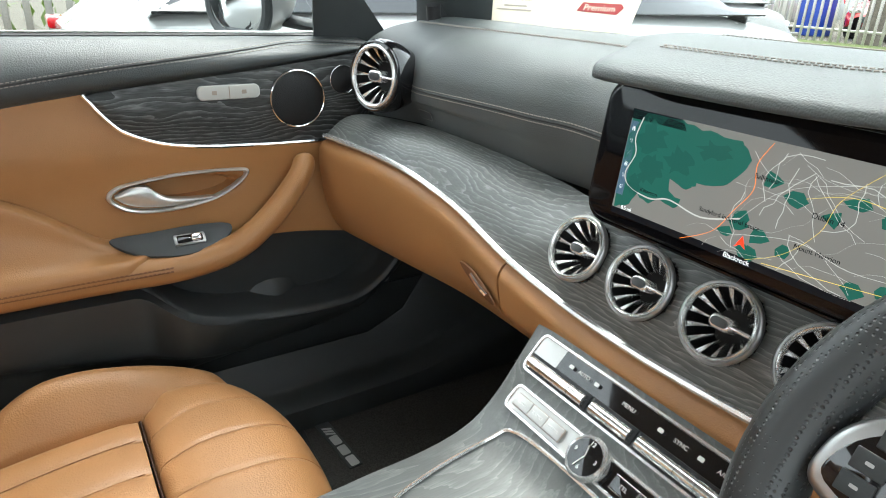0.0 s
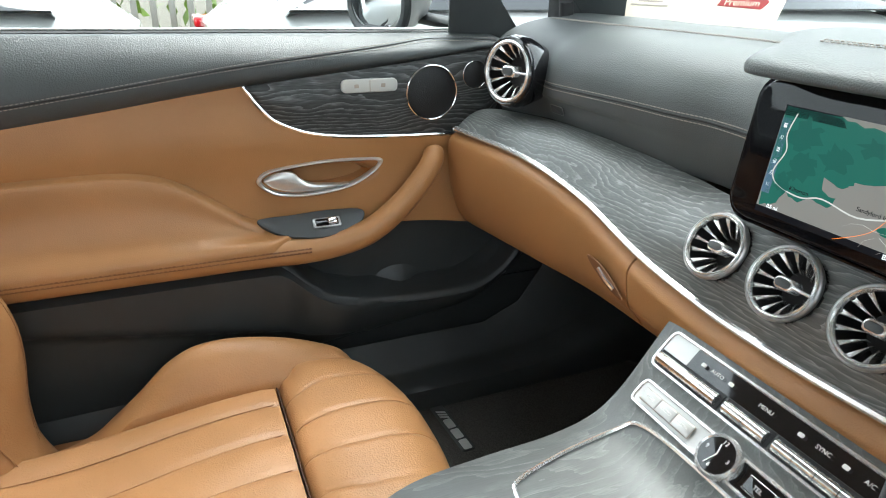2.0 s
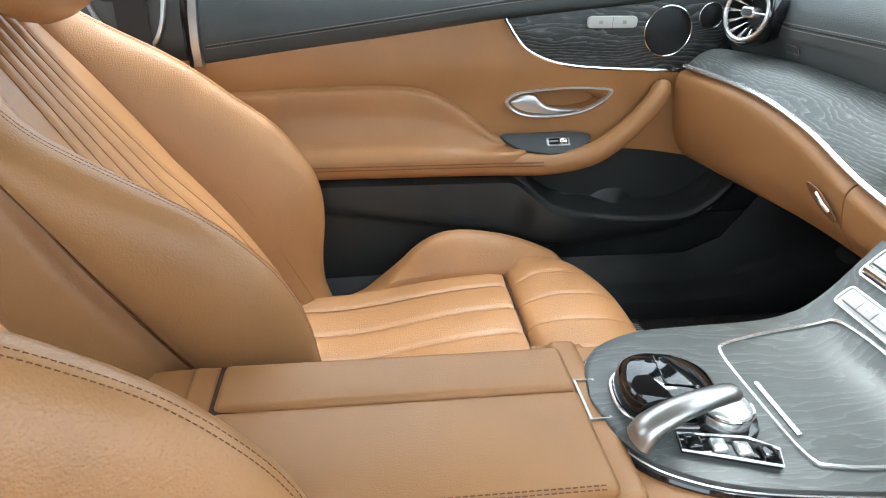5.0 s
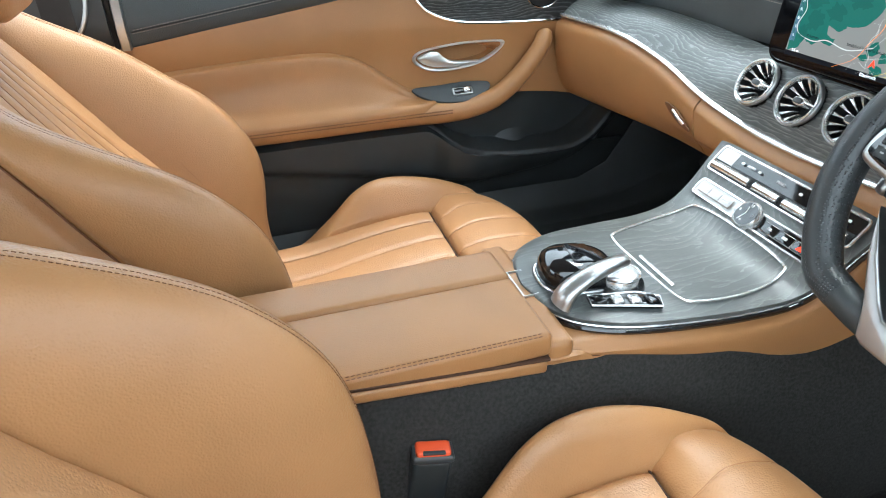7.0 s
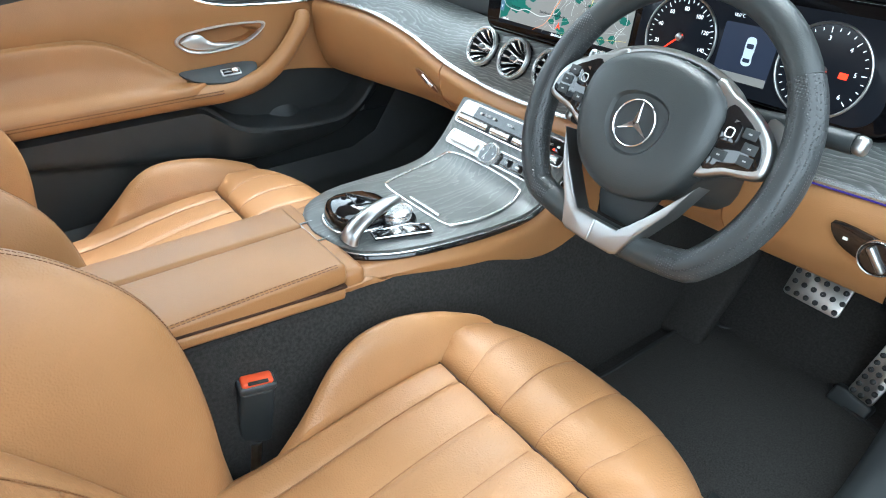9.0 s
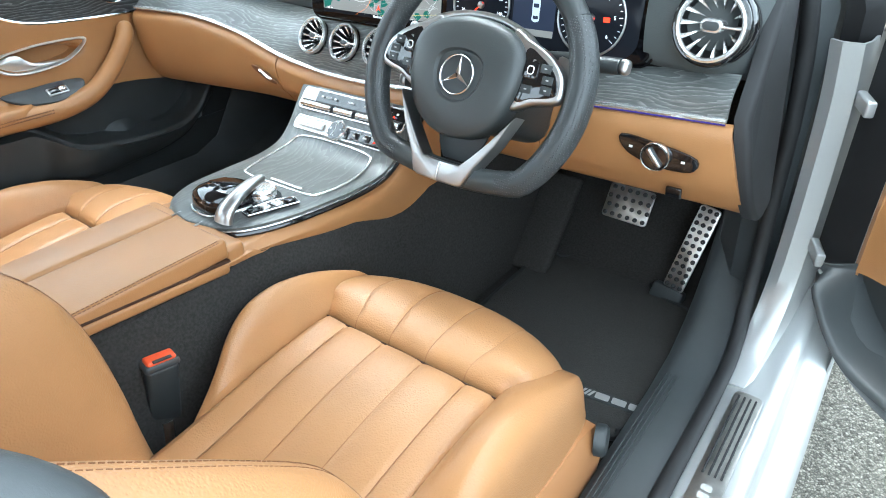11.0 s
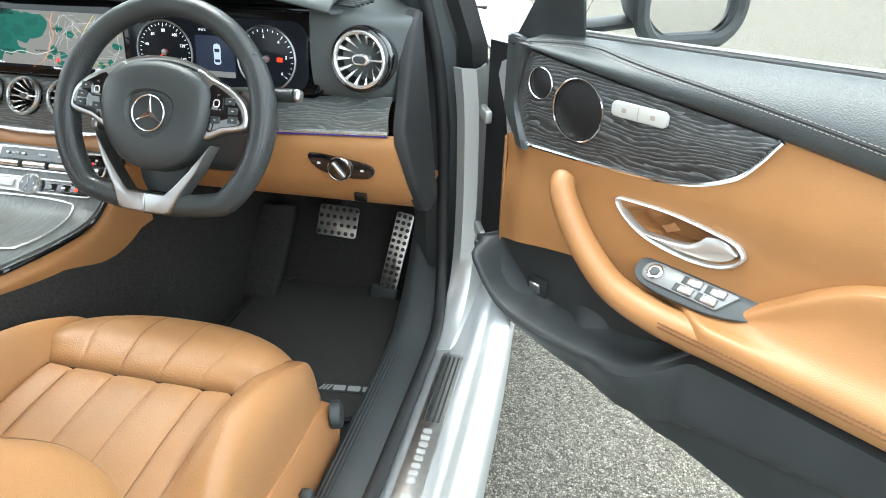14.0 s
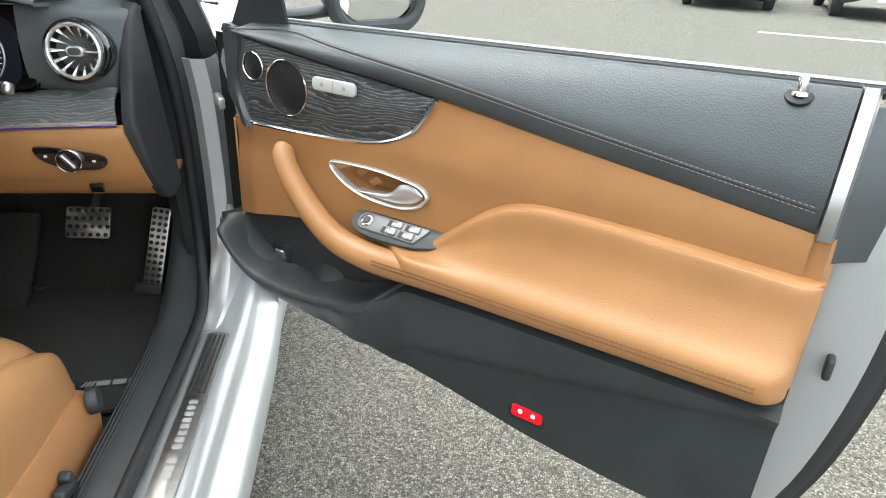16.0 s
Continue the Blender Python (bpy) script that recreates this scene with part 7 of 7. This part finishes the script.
# ---- pedals, mats, sill plate ----
def drilled_pedal(name, label, w, h, m, cols, rws):
    p = thing(name, label, "pedal", m)
    part("pedal_plate", plate(rrect(w, h, 0.008), 0.005, 0.0015, at=Matrix.Identity(4)), STEEL, p, "brushed steel plate")
    st0 = lathe([(0.0052, 0.0), (0.0050, 0.0025), (0.0035, 0.0035), (0.0003, 0.0036)], 10)
    first = part("rubber_stud", st0, RUBBER, p, "black rubber stud")
    pts = []
    for j in range(rws):
        for i in range(cols):
            x = (i - (cols - 1) / 2) * (w - 0.016) / max(1, cols - 1) + (0.004 if j % 2 and cols > 3 else 0)
            pts.append((x, (j - (rws - 1) / 2) * (h - 0.018) / (rws - 1), 0.005))
    first.location = pts[0]
    for q in pts[1:]:
        b = new("rubber_stud", first.data)
        b.parent, b.location = p, q
    part("pedal_back", box(w * 0.8, h * 0.9, 0.014, 0.004, at=pose(0, 0, -0.008)), BLACK_PLASTIC, p)
    return p


bp = drilled_pedal("brake_pedal", "brushed steel brake pedal with black rubber studs", 0.106, 0.078, facing((0.438, 0.372, 0.444), (-0.05, -0.86, 0.5)), 6, 4)
part("pedal_arm", tube([(0, 0.02, -0.015), (0, 0.09, -0.05), (0, 0.22, -0.10)], 0.012, 8, flat=0.6), BLACK_PLASTIC, bp, "black pedal arm")
gp_ = drilled_pedal("accelerator_pedal", "tall brushed steel accelerator pedal with rubber studs", 0.046, 0.20, facing((0.588, 0.385, 0.372), (-0.05, -0.93, 0.36)) @ pose(0, 0, 0, 0, 0, -8), 3, 12)
part("pedal_foot", box(0.072, 0.040, 0.03, 0.006, at=pose(-0.006, -0.118, -0.004)), BLACK_PLASTIC, gp_, "black pedal foot")
part("pedal_stem", box(0.03, 0.10, 0.03, 0.006, at=pose(0, -0.03, -0.025)), BLACK_PLASTIC, gp_)


def floor_mat(name, outline, label, logo, ang, zf):
    m = world_thing(name, label, "floor mat", (outline[0][0], outline[0][1], zf))
    o = spline([(x, y, 0) for x, y in outline], 6, True)
    wpart("mat_carpet", plate([(p.x, p.y) for p in o], 0.012, 0.003, at=Matrix.Translation((0, 0, zf))), MATMAT, m, "black velour pile")
    wpart("mat_binding", tube([Vector((p.x, p.y, zf + 0.010)) for p in o], 0.006, 6, closed=True), RUBBER, m, "black binding")
    lm = Matrix.Translation((*logo, zf + 0.0125)) @ pose(0, 0, 0, 0, 0, ang)
    lb = wpart("mat_badge", plate(rrect(0.135, 0.026, 0.003), 0.002, 0.0006, at=lm), BLACK_PLASTIC, m, "woven badge with plain bars")
    for i in range(3):
        wpart("badge_stripe", plate([(-0.052 + 0.008 * i, -0.008), (-0.047 + 0.008 * i, -0.008), (-0.040 + 0.008 * i, 0.008), (-0.045 + 0.008 * i, 0.008)], 0.0006, 0, at=lm @ pose(0, 0, 0.002)), SILVER_BTN, lb)
    for i in range(3):
        wpart("badge_bar", plate(rrect(0.026, 0.016, 0.003), 0.0006, 0, at=lm @ pose(-0.010 + 0.031 * i, 0, 0.002)), SILVER_BTN, lb)


floor_mat("floor_mat_driver", [(0.24, -0.14), (0.60, -0.12), (0.64, -0.085), (0.675, -0.075), (0.69, 0.10), (0.65, 0.30), (0.53, 0.35), (0.47, 0.485), (0.338, 0.47), (0.333, 0.41), (0.288, 0.362), (0.245, 0.365), (0.24, 0.06)], "black velour mat in the driver footwell", (0.592, -0.032), 7, 0.247)
floor_mat("floor_mat_passenger", [(-0.24, -0.14), (-0.63, -0.14), (-0.675, -0.12), (-0.695, 0.05), (-0.675, 0.20), (-0.60, 0.34), (-0.45, 0.40), (-0.28, 0.36), (-0.22, 0.10)], "black velour mat in the passenger footwell", (-0.536, -0.100), 4, 0.296)
rest = solid("foot_rest", box(0.10, 0.26, 0.03, 0.01, at=pose(0.245, 0.36, 0.34, 48)), CARPET, "black carpeted foot rest", "foot rest")

sp_t = world_thing("sill_plate", "brushed steel door sill plate with plain bars", "sill plate", (0.80, -0.25, 0.32))
wpart("plate_body", plate([(p[0], p[1]) for p in rrect(0.045, 0.62, 0.012)], 0.003, 0.001, at=pose(0.806, -0.262, 0.326)), STEEL, sp_t, "brushed steel plate")
for i in range(4):
    wpart("plate_rib", tube([(0.792 + 0.009 * i, 0.035, 0.3295), (0.792 + 0.009 * i, -0.16, 0.3295)], 0.0018, 6), RUBBER, sp_t, "")
wpart("plate_rib", tube([(0.788, -0.45, 0.3295), (0.788, -0.57, 0.3295)], 0.0018, 6), RUBBER, sp_t, "")
for i in range(12):
    if i != 8:
        wpart("plate_bar", plate(rrect(0.016, 0.011, 0.003), 0.0006, 0, at=pose(0.806, -0.185 - 0.0165 * i, 0.3292)), SILVER_BTN, sp_t, "")

# ---- card on the dashboard ----
cd = world_thing("sales_card", "cream printed card lying on the dashboard", "card", (-0.58, 0.30, 1.0))
cmt = facing((-0.645, 0.325, 1.044), (0.25, -0.80, 0.55))
wpart("card_sheet", plate(rrect(0.44, 0.10, 0.003), 0.0012, 0, at=cmt), PAPER, cd, "cream card")
band = wpart("card_tab", plate([(-0.04, -0.006), (0.034, -0.009), (0.042, 0.004), (0.036, 0.010), (-0.034, 0.010)], 0.0006, 0, at=cmt @ pose(0.155, -0.010, 0.0012)), DARKRED, cd, "dark red printed tab")
wletters("lettering", "Premium", 0.016, PAPER, band, cmt @ pose(0.155, -0.0095, 0.0020), 0.0002)
for i, (x, y, w, h) in enumerate(((-0.15, 0.004, 0.085, 0.014), (-0.15, -0.012, 0.07, 0.004), (-0.01, 0.018, 0.05, 0.004), (-0.01, 0.008, 0.07, 0.004), (-0.01, -0.001, 0.06, 0.004), (-0.01, -0.014, 0.05, 0.003), (-0.01, -0.022, 0.075, 0.003))):
    wpart("print_bar", plate(rrect(w, h, 0.001), 0.0004, 0, at=cmt @ pose(x, y, 0.0012)), GREYPRINT, cd, "")


# ---- parked cars round about ----
TYRE = mat("tyre_rubber", (0.02, 0.02, 0.021), 0.8, bump=(120, 0.5, "noise"))
CARGLASS = mat("dark_car_glass", (0.02, 0.025, 0.03), 0.05, coat=0.5)


def parked_car(m, paint, label, lamp_z=0.80, lamp_h=0.16):
    """A plain hatchback, 4.4 m long, along local x, nose at +x."""
    c = thing("parked_car", label, "car", m, group="parked cars")
    ctl = [(-2.2, 0.35, 0.45, 0.62), (-2.15, 0.30, 0.82, 0.80), (-1.9, 0.25, 1.0, 0.86), (-1.2, 0.22, 1.0, 0.90), (0.0, 0.22, 0.97, 0.91), (0.9, 0.22, 0.95, 0.90), (1.6, 0.25, 0.86, 0.87), (2.05, 0.30, 0.72, 0.78), (2.2, 0.36, 0.55, 0.60)]
    rows = []
    for x, zb, zt, hw in ctl:
        pr = spline([(0, zt + 0.02, 0), (hw * 0.75, zt, 0), (hw * 0.96, zt - 0.10, 0), (hw, (zt + zb) / 2, 0), (hw * 0.97, zb + 0.05, 0), (hw * 0.9, zb, 0)], 4)
        rows.append([Vector((x, -p.x, p.y)) for p in pr[::-1]] + [Vector((x, p.x, p.y)) for p in pr[1:]])
    part("body", surf(rows, caps=False, thick=0.01), paint, c, "painted body")
    cab = [(-1.95, 0.98, 0.70, 0.02), (-1.5, 1.34, 0.60, 1), (-0.9, 1.46, 0.57, 1), (0.0, 1.45, 0.57, 1), (0.5, 1.30, 0.62, 1), (1.15, 0.96, 0.70, 0.02)]
    rows = []
    for x, zt, hw, k in cab:
        pr = spline([(0, zt + 0.01, 0), (hw * 0.8, zt, 0), (hw, zt - 0.06, 0), (0.86, 0.95, 0)], 4)
        rows.append([Vector((x, -p.x, p.y)) for p in pr[::-1]] + [Vector((x, p.x, p.y)) for p in pr[1:]])
    part("cabin_glass", surf(rows, thick=0.01), CARGLASS, c, "dark glass")
    part("roof", box(1.45, 1.10, 0.05, 0.02, at=pose(-0.6, 0, 1.455)), paint, c, "painted roof")
    for x in (-1.4, 1.35):
        for sy in (-1, 1):
            w = part("wheel", lathe([(0.0003, 0.10), (0.20, 0.10), (0.22, 0.08), (0.31, 0.09), (0.325, 0.05), (0.325, -0.08), (0.30, -0.10), (0.0003, -0.10)], 24, at=pose(x, sy * 0.80, 0.325, -90 * sy)), TYRE, c, "wheel")
            part("rim", lathe([(0.20, 0.0), (0.18, 0.02), (0.05, 0.03), (0.0003, 0.03)], 20, at=pose(x, sy * 0.905, 0.325, -90 * sy)), SATIN, w, "alloy rim")
    for sy in (-1, 1):
        part("headlamp", box(0.22, 0.30, 0.13, 0.04, at=pose(2.05, sy * 0.56, 0.68, 0, 0, -sy * 20)), CHROME, c, "headlamp")
        part("tail_lamp", box(0.12, 0.26, lamp_h, 0.25 * lamp_h, at=pose(-2.12, sy * 0.62, lamp_z)), RED_LENS, c, "red tail lamp")
    part("bumper_line", box(0.05, 1.5, 0.05, 0.015, at=pose(-2.20, 0, 0.66)), BLACK_PLASTIC, c, "dark bumper line")
    part("grille", box(0.06, 0.80, 0.14, 0.03, at=pose(2.19, 0, 0.50)), BLACK_PLASTIC, c, "black grille")
    part("number_plate", box(0.02, 0.50, 0.11, 0.008, at=pose(2.225, 0, 0.40)), WHITE, c, "pale plain plate")
    return c


parked_car(pose(-2.75, 1.85, 0, 0, 0, 90), WHITE_PAINT, "pale silver parked car close beside the passenger side", 0.82, 0.05)
parked_car(pose(-2.75, -2.72, 0, 0, 0, -90), WHITE_PAINT, "pale silver parked car in the bay behind", 0.66, 0.05)
parked_car(pose(-4.7, 5.2, 0, 0, 0, 100), PAINT, "silver parked car ahead across the lane")
for i, (x, pt) in enumerate(((-15.5, BLACK_PLASTIC), (-12.2, WHITE_PAINT), (-8.2, RED_PAINT), (-5.0, WHITE_PAINT), (-1.5, PAINT))):
    parked_car(pose(x, 19.0 + 0.3 * (i % 2), 0.0, 0, 0, -100 if i % 2 else -82), pt, "parked car behind the fence")
for x, y, r, pt in ((9.26, 13.8, -118, BLACK_PLASTIC), (11.76, 12.5, -118, BLACK_PLASTIC)):
    parked_car(pose(x, y, 0, 0, 0, r), pt, "dark parked car across the yard")

# ---- verge, fence, sheds and yard markings ----
GRASS = mat("verge_grass", (0.10, 0.13, 0.03), 0.9, bump=(60, 1.0, "noise"), vary=(6, 0.4))
verge = solid("grass_verge", box(40, 1.4, 0.12, 0.03, at=pose(-18, 13.6, 0.04)), GRASS, "mossy green verge along the fence", kind="structure")
kerb = solid("kerb", box(40, 0.18, 0.12, 0.02, at=pose(-18, 12.8, 0.05)), mat("kerb_stone", (0.28, 0.27, 0.25), 0.85, bump=(80, 0.6, "noise"), vary=(5, 0.15)), "grey kerb stones", kind="structure")
fence = thing("steel_fence", "grey steel palisade fence", "fence", pose(-8, 14.2, 0))
post0 = part("post", box(0.06, 0.03, 1.9, 0.008, at=pose(0, 0, 0.95)), STEEL, fence, "steel pale")
for i in range(1, 150):
    p_ = new("post", post0.data)
    p_.parent, p_.location = fence, ((i - 75) * 0.17, 0, 0)
post0.location = (-75 * 0.17, 0, 0)
for z in (0.35, 1.5):
    part("rail", box(26, 0.04, 0.05, 0.01, at=pose(0, 0.03, z)), STEEL, fence, "steel rail")
copy_thing(fence, pose(-6.8, -1.2, 0, 0, 0, 90))
hedge_bm = bmesh.new()
random.seed(3)
for i in range(2600):
    c_ = Vector((random.uniform(-9.2, -8.0), random.uniform(-9, 6), random.uniform(0.1, 2.2)))
    d1, d2 = Vector((random.gauss(0, 1), random.gauss(0, 1), random.gauss(0, 1))).normalized() * 0.12, Vector((random.gauss(0, 1), random.gauss(0, 1), random.gauss(0, 1))).normalized() * 0.07
    hedge_bm.faces.new([hedge_bm.verts.new(c_ + v) for v in (d1, d2, -d1, -d2)])
hedge = solid("hedge", hedge_bm, mat("hedge_leaf", (0.14, 0.22, 0.03), 0.6, vary=(8, 0.4)), "bright green hedge behind the fence", kind="stuff")
for x in (-9.6, -6.4):
    solid("blue_bin", box(0.7, 0.7, 1.3, 0.05, at=pose(x, 17.2, 0.66)), BLUE_PAINT, "tall blue plastic bin by the parked cars", "bin", group="blue bins")
trunk = solid("tree_trunk", tube(spline([(-7.2, 15.2, 0), (-7.15, 15.2, 1.2), (-7.22, 15.25, 2.6), (-7.1, 15.2, 4.0)], 5), lambda k: 0.22 - 0.08 * k, 12), mat("bark", (0.16, 0.14, 0.11), 0.9, bump=(30, 1.0, "noise"), vary=(12, 0.3)), "grey-brown tree trunk beside the fence", "tree")
solid("bay_line", plate([(7.0, 8.48), (10.6, 6.9), (10.65, 7.0), (7.05, 8.58)], 0.004, 0), mat("road_paint", (0.7, 0.7, 0.68), 0.8, bump=(200, 0.6, "noise"), vary=(40, 0.15)), "white painted parking bay line", kind="structure")
bld = thing("workshop_building", "pale metal-clad workshop behind the yard", "building", pose(-6, 30, 0))
part("wall", box(60, 8, 7, 0.05, at=pose(0, 4, 3.5)), mat("cladding", (0.6, 0.62, 0.62), 0.6, bump=(20, 0.3, "noise"), vary=(2, 0.06)), bld, "pale cladding")
for i in range(6):
    part("window", box(4, 0.1, 1.6, 0.02, at=pose(-25 + 10 * i, -0.03, 4.5)), CARGLASS, bld, "dark window")
part("roof", box(61, 9, 0.3, 0.05, at=pose(0, 4, 7.1)), GREY_PLASTIC, bld, "grey roof")
